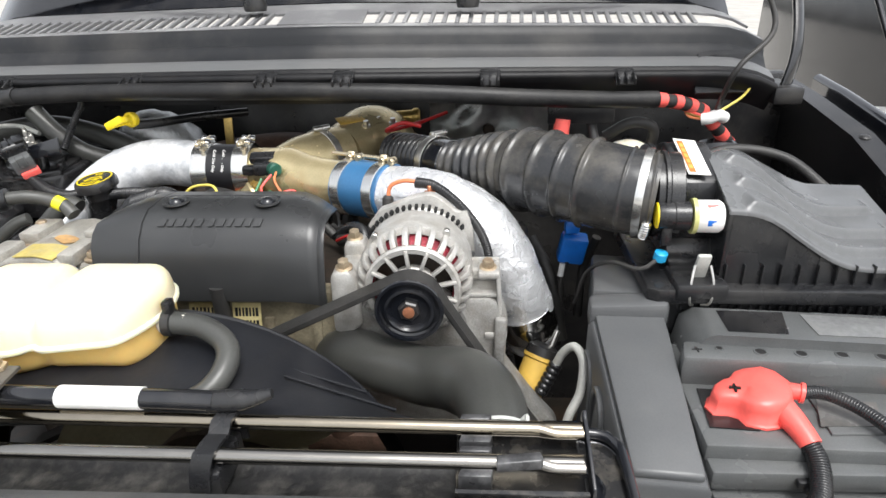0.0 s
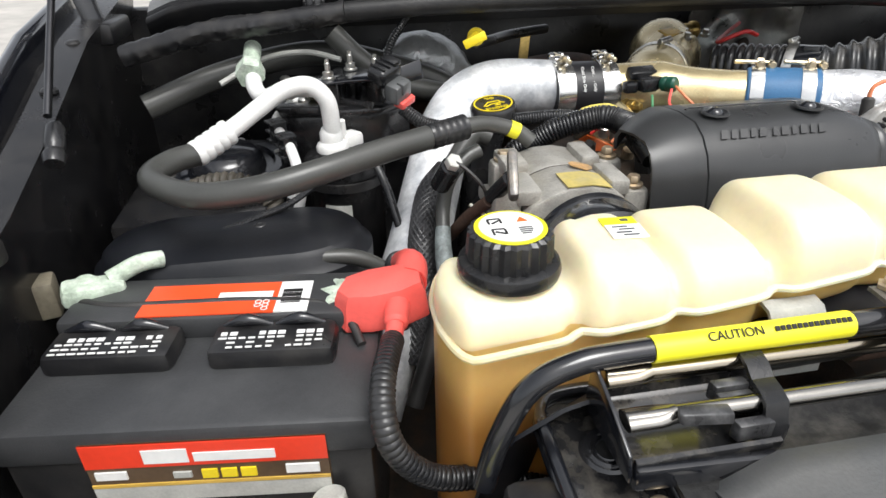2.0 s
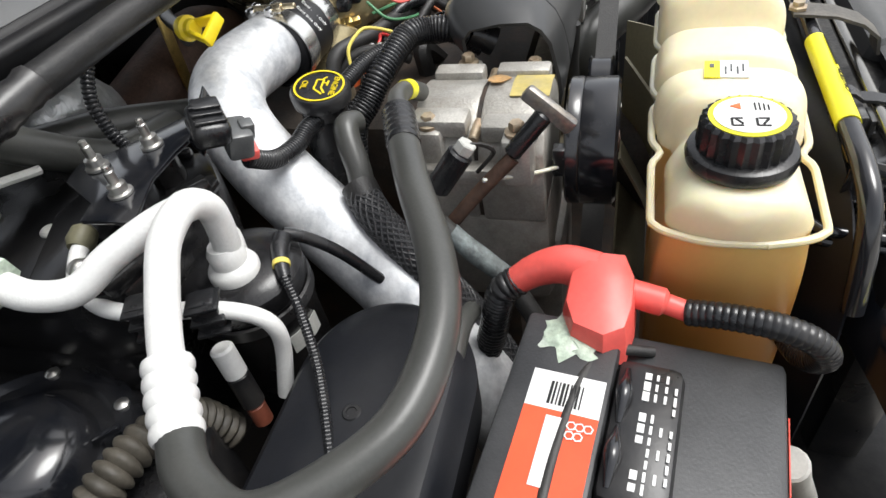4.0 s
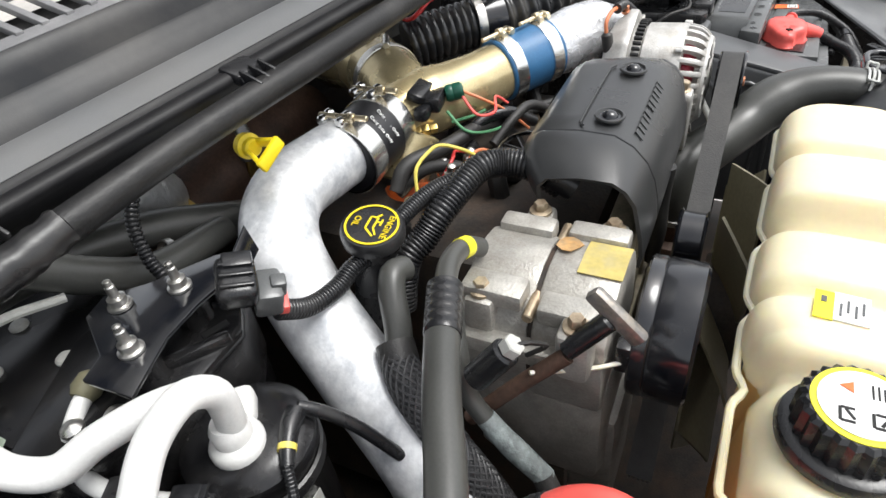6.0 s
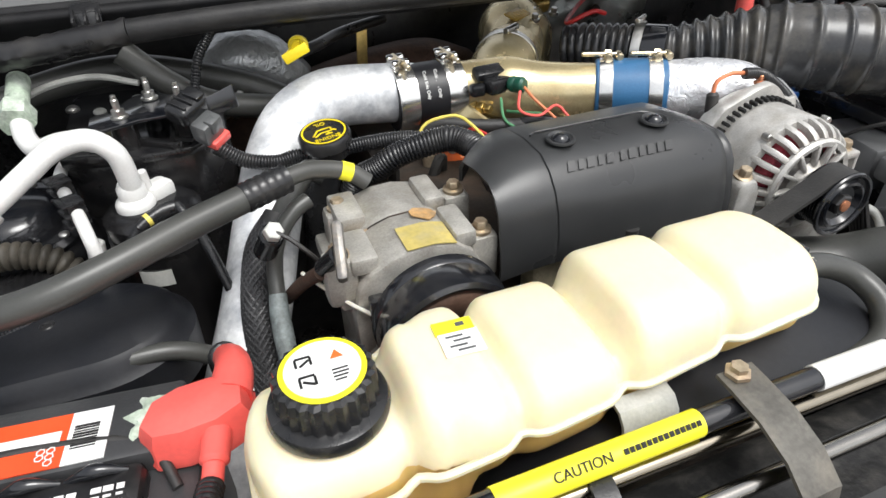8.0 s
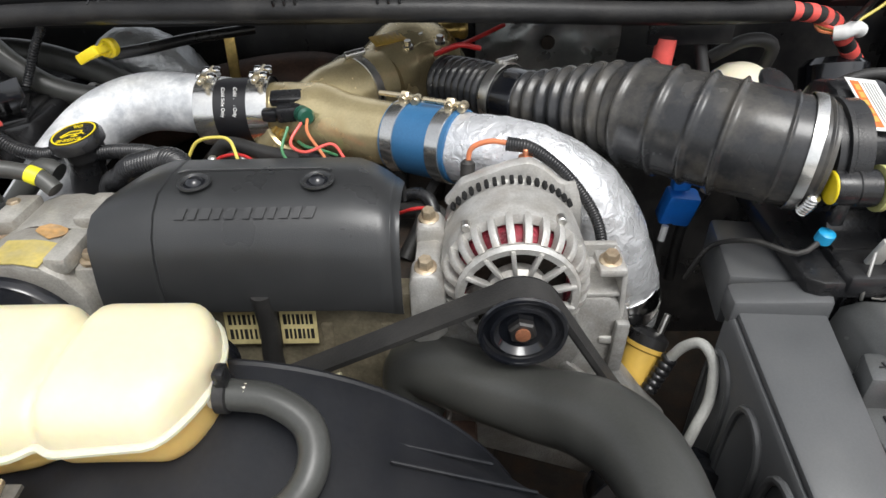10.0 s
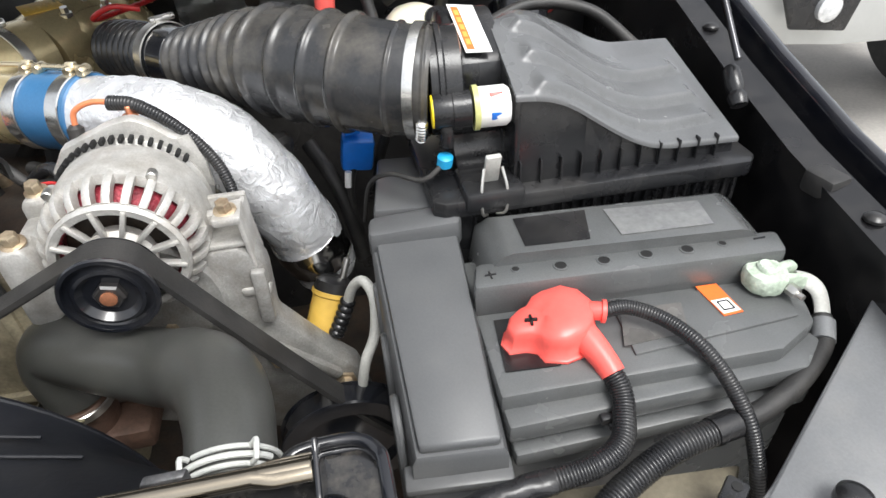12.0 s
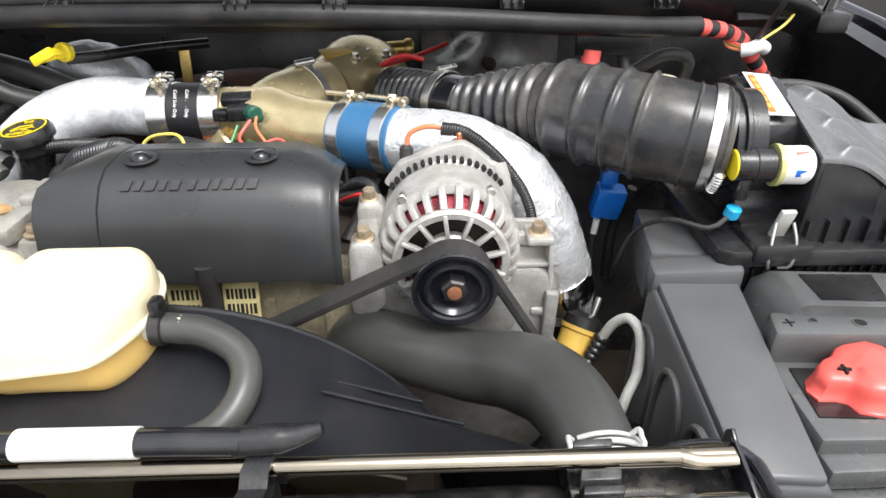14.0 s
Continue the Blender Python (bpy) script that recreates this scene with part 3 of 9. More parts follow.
def build_body():
    """Firewall, inner wings, wing edges, and the floor of the bay."""
    b = N()
    box(b, (-0.24, 0.72, 0.71), (1.9, 0.04, 0.86), 0.01)
    solo("firewall", b, M_PAINT, "black painted firewall", "firewall", kind="structure")
    b = N()
    box(b, (-0.24, 0.1, 0.30), (1.9, 1.3, 0.04), 0.01)
    solo("bay_floor", b, M_GRIME, "grimy dark underside of the engine bay", "floor", kind="structure")
    for s, nm in ((1, "wing_right"), (-1, "wing_left")):
        def X(x):
            return x if s > 0 else -0.34 - x
        lift = 0 if s > 0 else 0.055
        t = thing(nm, (X(0.72), 0.1, 0.5), "gloss black front wing with its inner ledge", "wing", kind="structure")
        # inner apron and stepped ledge
        b = N()
        ys = [(y, z + lift) for y, z in ((-0.34, 0.93), (-0.15, 0.965), (0.05, 0.995), (0.2, 1.03), (0.4, 1.085), (0.6, 1.11), (0.72, 1.12))]
        sheet(b, [[(X(0.655 + 0.10 * (y + 0.34) * 0.6), y, 0.35), (X(0.642 + 0.06 * (y + .34)), y, z - 0.07), (X(0.638 + 0.05 * (y + .34)), y, z),
                   (X(0.672 + 0.05 * (y + .34)), y, z + 0.004), (X(0.678 + 0.05 * (y + .34)), y, z - 0.03), (X(0.715 + 0.05 * (y + .34)), y, z - 0.03)] for y, z in ys], 0.003)
        part("inner_apron", b, M_GLOSSD, t)
        b = N()
        rows = []
        for y, z in ys:
            z2 = z + 0.012
            x0 = 0.700 + 0.06 * (y + 0.34)
            crest = [(X(x0 + 0.011 - 0.011 * math.cos(radians(g))), y, z2 - 0.011 + 0.011 * math.sin(radians(g))) for g in range(0, 166, 15)]
            rows.append([(X(x0), y, z - 0.05)] + crest + [(X(x0 + 0.034), y, z2 - 0.09), (X(x0 + 0.05), y, 0.5)])
        sheet(b, rows, 0.003)
        part("outer_skin", b, M_WING, t, "gloss black paint with a bright rolled edge", sharp=60)
        b = N()
        for y, z in ((0.394, 1.085), (0.27, 1.055), (-0.06, 0.985)):
            lathe(b, (X(0.655 + 0.05 * (y + .34)), y, z + lift - 0.004), (0, 0, 1), [(0.010, 0), (0.010, 0.003), (0.007, 0.006), (0.002, 0.007)], 14)
        part("screws", b, M_PAINT, t)
        # rubber bump stop
        b = N()
        box(b, (X(0.668), 0.004, 0.982 + lift), (0.030, 0.036, 0.026), 0.006, (0, 0, 12 * s))
        solo("bump_stop", b, M_RUBBER, "dark rubber hood bump stop on the wing ledge", "bump stop", "bump stops")
        # gas strut
        g = thing("gas_strut", (X(0.655), 0.13, 1.02), "thin polished hood gas strut on a black ball joint", "gas strut", "gas struts")
        p0, p1 = Vector((X(0.638), 0.12, 1.040 + lift)), Vector((X(0.690), 0.62, 1.46))
        b = N()
        cyl(b, p0 + (p1 - p0) * 0.05, p1, 0.004, 12)
        part("rod", b, M_STRUT, g)
        b = N()
        lathe(b, p0 - Vector((0, 0, 0.022)), p1 - p0, [(0.009, 0), (0.011, 0.010), (0.008, 0.016), (0.010, 0.022), (0.0095, 0.042), (0.006, 0.048)], 16)
        part("ball_joint", b, M_PLAST, g)


def build_neighbour():
    """The front corner of the vehicle parked alongside."""
    t = thing("parked_vehicle", (2.35, 1.9, 0), "silver pickup front corner with a fog lamp, parked alongside", "car")
    b = N()
    rows = []
    for u in (0, 0.15, 0.3, 0.5, 0.8, 1.0):
        x = 1.55 + 1.7 * u
        y = 1.62 - 0.22 * math.sin(min(1, u * 2.2) * math.pi / 2)
        rows.append([(x, y + dy, z) for dy, z in ((0.12, 0.46), (0.02, 0.48), (0.0, 0.58), (0.02, 0.74), (0.05, 0.80), (0.2, 0.84))])
    sheet(b, rows, 0.02)
    part("bumper", b, M_SILVER, t)
    b = N()
    slab(b, [(1.80, 1.43, 0.57), (2.00, 1.40, 0.555), (2.03, 1.40, 0.68), (1.74, 1.44, 0.70)], (0, -0.02, 0), 0.008)
    part("fog_lamp_recess", b, M_PLAST, t)
    b = N()
    lathe(b, (1.91, 1.40, 0.640), (0.0, -1, 0), [(0.045, 0), (0.045, 0.02), (0.03, 0.03), (0.005, 0.034)], 24)
    part("fog_lamp", b, M_FOG, t, "clear round fog lamp")
    b = N()
    tube(b, [(1.55, 1.56, 0.81), (1.8, 1.46, 0.815), (2.3, 1.38, 0.815), (3.2, 1.38, 0.815)], 0.018, 10, 0.05)
    part("chrome_strip", b, M_CHROME, t)
    b = N()
    lathe(b, (2.95, 1.9, 0.38), (1, 0, 0), [(0.2, 0), (0.36, 0.0), (0.38, 0.03), (0.38, 0.22), (0.36, 0.25), (0.2, 0.25)], 40)
    part("tyre", b, M_RUBBER, t, "black tyre")
    b = N()
    box(b, (2.5, 2.4, 1.0), (1.7, 1.5, 0.62), 0.08)
    part("body", b, M_GLOSS, t, "dark painted bodywork")


# ---------------------------------------------------------------- engine
def build_engine():
    t = thing("engine_block", (-0.2, 0.3, 0.32), "grimy beige engine front cover and block under the pipework", "engine")
    b = N()
    box(b, (-0.22, 0.36, 0.66), (0.42, 0.54, 0.62), 0.03)
    part("block", b, M_GRIME, t)
    b = N()
    box(b, (-0.21, 0.070, 0.835), (0.26, 0.03, 0.30), 0.008)
    fc = part("front_cover", b, M_BLOCK, t, "beige cast front cover with ribs")
    for x in (-0.31, -0.25, -0.19, -0.13):
        b = N()
        bar(b, (x, 0.055, 0.70), (x + 0.006, 0.055, 0.95), 0.012, 0.008, (0, 1, 0))
        part("rib", b, M_BLOCK, fc)
    b = N()
    bar(b, (-0.33, 0.053, 0.84), (-0.09, 0.053, 0.835), 0.012, 0.01, (0, 1, 0))
    part("rib", b, M_BLOCK, fc)
    for x, w in ((-0.264, 0.040), (-0.211, 0.036)):
        b = N()
        box(b, (x, 0.0510, 0.950), (w, 0.002, 0.040), 0.0005, (-12, 0, 0))
        lab = part("sticker", b, M_STKP, t, "pale yellow barcode sticker")
        for row, z in enumerate((0.958, 0.942)):
            for i in range(7):
                b = N()
                box(b, (x - w * 0.36 + i * w * 0.12, 0.0498 + (0.950 - z) * -0.21, z), (0.0022 if i % 3 else 0.0032, 0.001, 0.011), 0, (-12, 0, 0))
                part("barcode_bar", b, M_DARK, lab)
    b = N()
    tube(b, [(-0.236, 0.040, 1.0), (-0.237, 0.042, 0.95), (-0.24, 0.040, 0.91), (-0.235, 0.045, 0.86)], 0.010, 12)
    part("vent_tube", b, M_RUBBER, t, "black rubber tube between the stickers")
    # cast bracket that carries the alternator
    b = N()
    slab(b, [(-0.095, 0.05, 0.97), (-0.07, 0.05, 0.98), (0.09, 0.05, 0.98), (0.106, 0.05, 0.97), (0.113, 0.05, 0.951), (0.110, 0.05, 0.884), (0.15, 0.05, 0.825), (0.182, 0.05, 0.786),
             (0.195, 0.05, 0.717), (0.10, 0.05, 0.70), (-0.09, 0.05, 0.78)], (0, 0.035, 0), 0.007)
    bar(b, (0.104, 0.046, 0.955), (0.102, 0.046, 0.89), 0.014, 0.010, (0, 1, 0), 0.003)
    bar(b, (0.05, 0.046, 0.90), (0.16, 0.046, 0.79), 0.012, 0.010, (0, 1, 0), 0.003)
    cyl(b, (-0.005, 0.045, 0.93), (-0.005, 0.06, 0.93), 0.075, 30, 0.004)
    part("accessory_bracket", b, M_CAST, t, "grey cast aluminium accessory bracket")
    for x, z in ((0.01, 0.90), (-0.085, 0.965), (0.10, 0.83), (0.165, 0.775)):
        b = N()
        lathe(b, (x, 0.05, z), (0, -1, 0), [(0.012, 0), (0.012, 0.003), (0.008, 0.004), (0.008, 0.01)], 6)
        part("bracket_bolt", b, M_BOLT, t)
    # valley clutter: rails, pipes and looms behind the cover
    for k in range(14):
        b = N()
        x = -0.42 + 0.042 * k + random.uniform(-0.01, 0.01)
        y = random.uniform(0.2, 0.34)
        tube(b, [(x, y, 0.93), (x + random.uniform(-.03, .03), y + random.uniform(-.04, .04), 0.985 + random.uniform(0, .02)), (x + random.uniform(-.06, .06), y + random.uniform(-.06, .06), 0.95)],
             random.uniform(0.006, 0.013), 8)
        part("loom", b, M_RUBBER, t)
    for k in range(8):
        b = N()
        x = -0.42 + 0.06 * k
        lathe(b, (x, random.uniform(0.18, 0.32), 0.955), (0, random.uniform(-.3, .3), 1), [(0.012, 0), (0.014, 0.01), (0.009, 0.014), (0.009, 0.03)], 12)
        part("injector_fitting", b, M_BOLT, t)


def build_cover():
    t = thing("engine_cover", (-0.245, 0.08, 0.97), "matt black moulded plastic engine cover with raised lettering strip", "engine cover")
    prof = [(0.176, 1.056), (0.172, 1.070), (0.158, 1.079), (0.12, 1.0835), (0.085, 1.082), (0.066, 1.072), (0.051, 1.056), (0.042, 1.037), (0.037, 1.015), (0.035, 0.995), (0.037, 0.981)]
    xs = [-0.386, -0.384, -0.378, -0.368, -0.355, -0.34, -0.33, -0.3265, -0.3255, -0.3245, -0.3235, -0.29, -0.245, -0.20, -0.165, -0.15, -0.135, -0.125, -0.1155, -0.114, -0.113, -0.111, -0.107, -0.105]
    rows = []
    for x in xs:
        d = max(0, abs(x + 0.2455) - 0.09) / 0.062
        groove = 0.0014 if abs(x + 0.325) < 0.0012 or abs(x + 0.1135) < 0.0008 else 0.0
        r = []
        for i, (y, z) in enumerate(prof):
            f = max(0, 1 - i / 7)
            r.append((x, y - 0.045 * d ** 1.6 * f - (0.004 * d ** 2) * (1 - f) * -1 + groove, z - 0.028 * d ** 1.5 * (0.4 + 0.6 * f) - groove))
        rows.append(r)
    b = N()
    sheet(b, rows, 0.004)
    part("shell", b, M_COVER, t, sharp=50)
    for x in (-0.295, -0.181):
        b = N()
        lathe(b, (x, 0.097, 1.0865), (0, -0.06, 1), [(0.0155, 0.0), (0.0150, 0.0018), (0.0130, 0.0022), (0.0115, 0.0005), (0.0105, -0.001)], 28)
        w = part("bolt_well", b, M_COVER, t)
        b = N()
        lathe(b, (x, 0.097, 1.0862), (0, -0.06, 1), [(0.0115, 0), (0.0085, 0.0006), (0.0075, 0.003), (0.004, 0.0055), (0.001, 0.006)], 20)
        part("cap_nut", b, M_GLOSS, w, "glossy black cap nut")
    # raised lettering reduced to plain blocks
    for k in range(11):
        x = -0.300 + k * 0.0112 + (0.004 if k > 4 else 0)
        b = N()
        w = (0.0082, 0.0064, 0.0088, 0.0058)[k % 4] / 2
        slab(b, [(x - w - 0.0015, 0.0612, 1.0688), (x + w - 0.0015, 0.0612, 1.0688), (x + w + 0.0015, 0.0690, 1.0757), (x - w + 0.0015, 0.0690, 1.0757)], (0, -0.0004, 0.0005), 0)
        part("raised_block", b, M_COVER, t)
    b = N()
    tube(b, [(-0.318, 0.118, 1.0855), (-0.312, 0.123, 1.0855), (-0.18, 0.123, 1.0855), (-0.172, 0.118, 1.0855)], 0.0012, 6)
    part("panel_lip", b, M_COVER, t)


def build_alternator():
    t = thing("alternator", (0, 0.09, 0.92), "pale cast aluminium alternator with vent slots and red windings", "alternator")
    b = N()
    lathe(b, (0, 0.165, 1.0), (0, -1, 0), [(0.03, 0), (0.060, 0.002), (0.067, 0.01), (0.068, 0.040), (0.064, 0.043), (0.064, 0.050), (0.069, 0.053), (0.0705, 0.098), (0.069, 0.104), (0.0605, 0.106), (0.0605, 0.02), (0.03, 0.02)], 56)
    part("rear_housing", b, M_CASTL, t)
    b = N()
    lathe(b, (0, 0.150, 1.0), (0, -1, 0), [(0.055, 0), (0.058, 0.01), (0.0575, 0.095), (0.050, 0.106), (0.047, 0.107), (0.046, 0.06), (0.046, 0.0)], 48)
    part("winding", b, M_WINDINGS, t, "red varnished copper windings")
    b = N()
    lathe(b, (0, 0.033, 1.0), (0, -1, 0), [(0.0485, -0.004), (0.0565, -0.003), (0.0570, 0.001), (0.0545, 0.005), (0.0485, 0.004)], 48, caps=False)
    part("inner_ring", b, M_CASTL, t)
    b = N()
    lathe(b, (0, 0.058, 1.0), (0, -1, 0), [(0.010, 0), (0.047, 0.0), (0.047, 0.004), (0.010, 0.006)], 40)
    part("rotor", b, M_GRIME, t, "dark rotor behind the spokes")
    fin = None
    for k in range(26):
        a = 2 * math.pi * k / 26
        c, s = math.cos(a), math.sin(a)
        if fin is None:
            b = N()
            P = [(0.0672, 0.070), (0.0668, 0.058), (0.0645, 0.047), (0.0600, 0.0395), (0.0550, 0.035)]
            rings = []
            for r, y in P:
                rings.append([Vector((r + dr, y + dy, w)) for dr, dy, w in ((0.0022, -0.002, -0.0032), (0.0030, -0.0026, 0.0), (0.0022, -0.002, 0.0032), (-0.004, 0.004, 0.0036), (-0.004, 0.004, -0.0036))])
            skin(b, rings)
            fin = mesh_of("fin", b, M_CASTL)
        o = new("fin", fin)
        o.parent = t
        o.matrix_basis = Matrix.Translation(Vector((0, 0, 1.0)) - ROOT[t]) @ Matrix.Rotation(-a, 4, "Y")
    b = N()
    lathe(b, (0, 0.045, 1.0), (0, -1, 0), [(0.010, 0), (0.028, 0.0), (0.030, 0.012), (0.024, 0.02), (0.010, 0.022)], 36)
    part("bearing_boss", b, M_CASTL, t)
    spoke = None
    for k in range(13):
        a = 2 * math.pi * (k + 0.5) / 13
        if spoke is None:
            b = N()
            box(b, (0.0395, 0.0305, 0), (0.027, 0.008, 0.0042), 0.0012)
            spoke = mesh_of("spoke", b, M_CASTL)
        o = new("spoke", spoke)
        o.parent = t
        o.matrix_basis = Matrix.Translation(Vector((0, 0, 1.0)) - ROOT[t]) @ Matrix.Rotation(-a, 4, "Y")
    # narrow mounting ear with two bolts on one side
    b = N()
    slab(b, [(-0.099, 0.036, 0.940), (-0.098, 0.036, 1.012), (-0.094, 0.036, 1.020), (-0.074, 0.036, 1.020), (-0.066, 0.036, 1.004), (-0.064, 0.036, 0.950), (-0.080, 0.036, 0.935)], (0, 0.030, 0), 0.004)
    slab(b, [(-0.096, 0.060, 0.965), (-0.095, 0.060, 1.010), (-0.072, 0.060, 1.012), (-0.064, 0.060, 0.990), (-0.066, 0.060, 0.96)], (0, 0.050, 0), 0.004)
    slab(b, [(-0.096, 0.106, 0.955), (-0.095, 0.106, 1.022), (-0.090, 0.106, 1.028), (-0.070, 0.106, 1.028), (-0.062, 0.106, 1.01), (-0.064, 0.106, 0.95)], (0, 0.030, 0), 0.004)
    part("ear", b, M_CASTL, t)
    # open box ear of thin webs on the other
    b = N()
    box(b, (0.089, 0.066, 1.010), (0.026, 0.034, 0.009), 0.003)
    box(b, (0.076, 0.074, 1.003), (0.030, 0.012, 0.012), 0.003)
    slab(b, [(0.097, 0.050, 1.012), (0.101, 0.050, 0.935), (0.104, 0.062, 0.930), (0.102, 0.100, 0.948), (0.098, 0.094, 1.010)], (0.005, 0, 0), 0.0015)
    part("ear", b, M_CASTL, t)
    for z, x0 in ((0.982, 0.062), (0.958, 0.058), (0.936, 0.05)):
        b = N()
        box(b, ((x0 + 0.100) / 2, 0.070, z), (0.100 - x0, 0.034, 0.005), 0.0015)
        part("web", b, M_CASTL, t)
    b = N()
    box(b, (0.078, 0.100, 0.968), (0.05, 0.008, 0.085), 0.002)
    part("back_wall", b, M_CASTL, t)
    b = N()
    bar(b, (0.084, 0.056, 0.928), (0.112, 0.054, 0.928), 0.018, 0.009, bev=0.003)
    part("foot", b, M_CASTL, t)
    for x, y, z in ((-0.083, 0.050, 1.026), (0.088, 0.064, 1.020), (-0.082, 0.121, 1.034)):
        b = N()
        lathe(b, (x, y, z - 0.006), (0, -0.2, 1), [(0.0105, 0), (0.0105, 0.002), (0.0085, 0.003)], 20)
        hexa(b, (x, y - 0.0008, z - 0.003), (0, -0.2, 1), 0.0072, 0.009)
        part("bolt", b, M_BOLT, t)
    for a, r in ((57, 0.0715), (130, 0.0715)):
        b = N()
        c, s = math.cos(radians(a)), math.sin(radians(a))
        cyl(b, (c * r, 0.070, 1.0 + s * r), (c * r, 0.060, 1.0 + s * r), 0.0045, 12, 0.001)
        part("case_screw", b, M_STEEL, t, "small bright case screw")
    # rear cover: a thin crown that peaks over the output stud and drops to corner plates
    b = N()
    rows = []
    for a in range(28, 151, 3):
        c, s = math.cos(radians(a)), math.sin(radians(a))
        k = 0.009 * max(0, 1 - abs(a - 78) / 26) + 0.006 * max(0, 1 - abs(a - 45) / 9) + 0.003 * max(0, 1 - abs(a - 128) / 10)
        rows.append([(c * r, y, 1.0 + s * r) for r, y in ((0.068, 0.128), (0.0755 + k, 0.129), (0.0772 + k, 0.132), (0.0772 + k, 0.140), (0.069, 0.158))])
    sheet(b, rows, 0.003)
    part("rear_cover", b, M_CASTL, t)
    b = N()
    slab(b, [(0.050, 0.128, 1.060), (0.062, 0.128, 1.062), (0.070, 0.128, 1.040), (0.072, 0.128, 1.005), (0.060, 0.128, 1.01)], (0, 0.005, 0), 0.001)
    part("corner_plate", b, M_CASTL, t)
    for k in range(17):
        a = radians(38 + k * 6.6)
        b = N()
        box(b, (0.0712 * math.cos(a), 0.1195, 1.0 + 0.0712 * math.sin(a)), (0.0050, 0.011, 0.0040), 0.001, (0, -math.degrees(a), 0))
        part("rear_vent", b, M_DARK, t, "dark rear cooling vent")
    b = N()
    lathe(b, (0.014, 0.146, 1.079), (0, 0, 1), [(0.007, 0), (0.007, 0.003), (0.003, 0.004), (0.003, 0.010), (0.002, 0.011)], 14)
    part("output_stud", b, M_COPPER, t, "coppery output stud")
    # pulley
    p = N()
    prof = [(0.012, 0.0), (0.036, 0.0), (0.037, 0.002)]
    for k in range(8):
        prof += [(0.0335, 0.0035 + k * 0.0032), (0.0335, 0.0043 + k * 0.0032), (0.0318, 0.0055 + k * 0.0032)]
    prof += [(0.038, 0.030), (0.0385, 0.032), (0.0375, 0.034), (0.0345, 0.034), (0.033, 0.030), (0.0305, 0.0285), (0.0285, 0.030), (0.0272, 0.0335), (0.0245, 0.034), (0.0225, 0.031), (0.020, 0.028), (0.010, 0.027)]
    lathe(p, (0, 0.016, 1.0), (0, -1, 0), prof, 44)
    pl = part("pulley", p, M_GLOSS, t, "glossy black grooved pulley")
    b = N()
    hexa(b, (0, -0.008, 1.0), (0, -1, 0), 0.0125, 0.010)
    part("nut", b, M_PAINT, pl)
    b = N()
    lathe(b, (0, -0.017, 1.0), (0, -1, 0), [(0.0065, 0), (0.0065, 0.003), (0.004, 0.0036)], 18)
    part("shaft_end", b, M_COPPER, pl, "rusty copper-coloured shaft end")


def belt_run(bm, pts, w=0.026, th=0.0045, y=0.0):
    """A flat belt along points in the x-z plane."""
    path = smooth([(x, y, z) for x, z in pts], 0.008)
    rings = []
    for i, p in enumerate(path):
        d = (path[min(i + 1, len(path) - 1)] - path[max(i - 1, 0)]).normalized()
        nrm = Vector((-d.z, 0, d.x))
        rings.append([p + Vector((0, -w / 2, 0)) + nrm * th / 2, p + Vector((0, w / 2, 0)) + nrm * th / 2, p + Vector((0, w / 2, 0)) - nrm * th / 2, p + Vector((0, -w / 2, 0)) - nrm * th / 2])
    skin(bm, rings)


def build_belt():
    t = thing("serpentine_belt", (0, 0, 0.75), "black ribbed serpentine belt over the pulleys", "belt")
    b = N()
    arc = [(0.0365 * math.sin(radians(a)), 0.998 + 0.0365 * math.cos(radians(a))) for a in range(-30, 43, 12)]
    belt_run(b, [(-0.50, 0.79), (-0.36, 0.86), (-0.20, 0.94)] + arc + [(0.095, 0.910), (0.181, 0.777), (0.212, 0.735)])
    part("run", b, M_RUBBER, t)
    for k in range(5):
        b = N()
        belt_run(b, [(-0.50, 0.785), (-0.36, 0.8555), (-0.20, 0.9355)] + [(x * 0.90, 1.0 + (z - 1.0) * 0.90) for x, z in arc] + [(0.092, 0.9075), (0.178, 0.7745), (0.209, 0.7325)], 0.0026, 0.002, -0.0092 + 0.0046 * k)
        part("rib", b, M_RUBBER, t)
    for nm, x, z, r, lab in (("idler_pulley", -0.293, 0.947, 0.032, "glossy black idler pulley beside the belt"), ("steering_pump_pulley", 0.16, 0.735, 0.075, "black ribbed pump pulley below the belt")):
        q = thing(nm, (x, 0, z - r), lab, "pulley")
        b = N()
        lathe(b, (x, 0.016, z), (0, -1, 0), [(0.01, 0), (r, 0), (r + 0.002, 0.002), (r - 0.001, 0.004), (r - 0.001, 0.026), (r + 0.002, 0.028), (r, 0.03), (r * 0.75, 0.03), (r * 0.7, 0.022), (0.02, 0.022), (0.01, 0.026)], 40)
        part("rim", b, M_GLOSS, q)
        b = N()
        hexa(b, (x, -0.006, z), (0, -1, 0), 0.011, 0.008)
        part("bolt", b, M_BOLT, q)


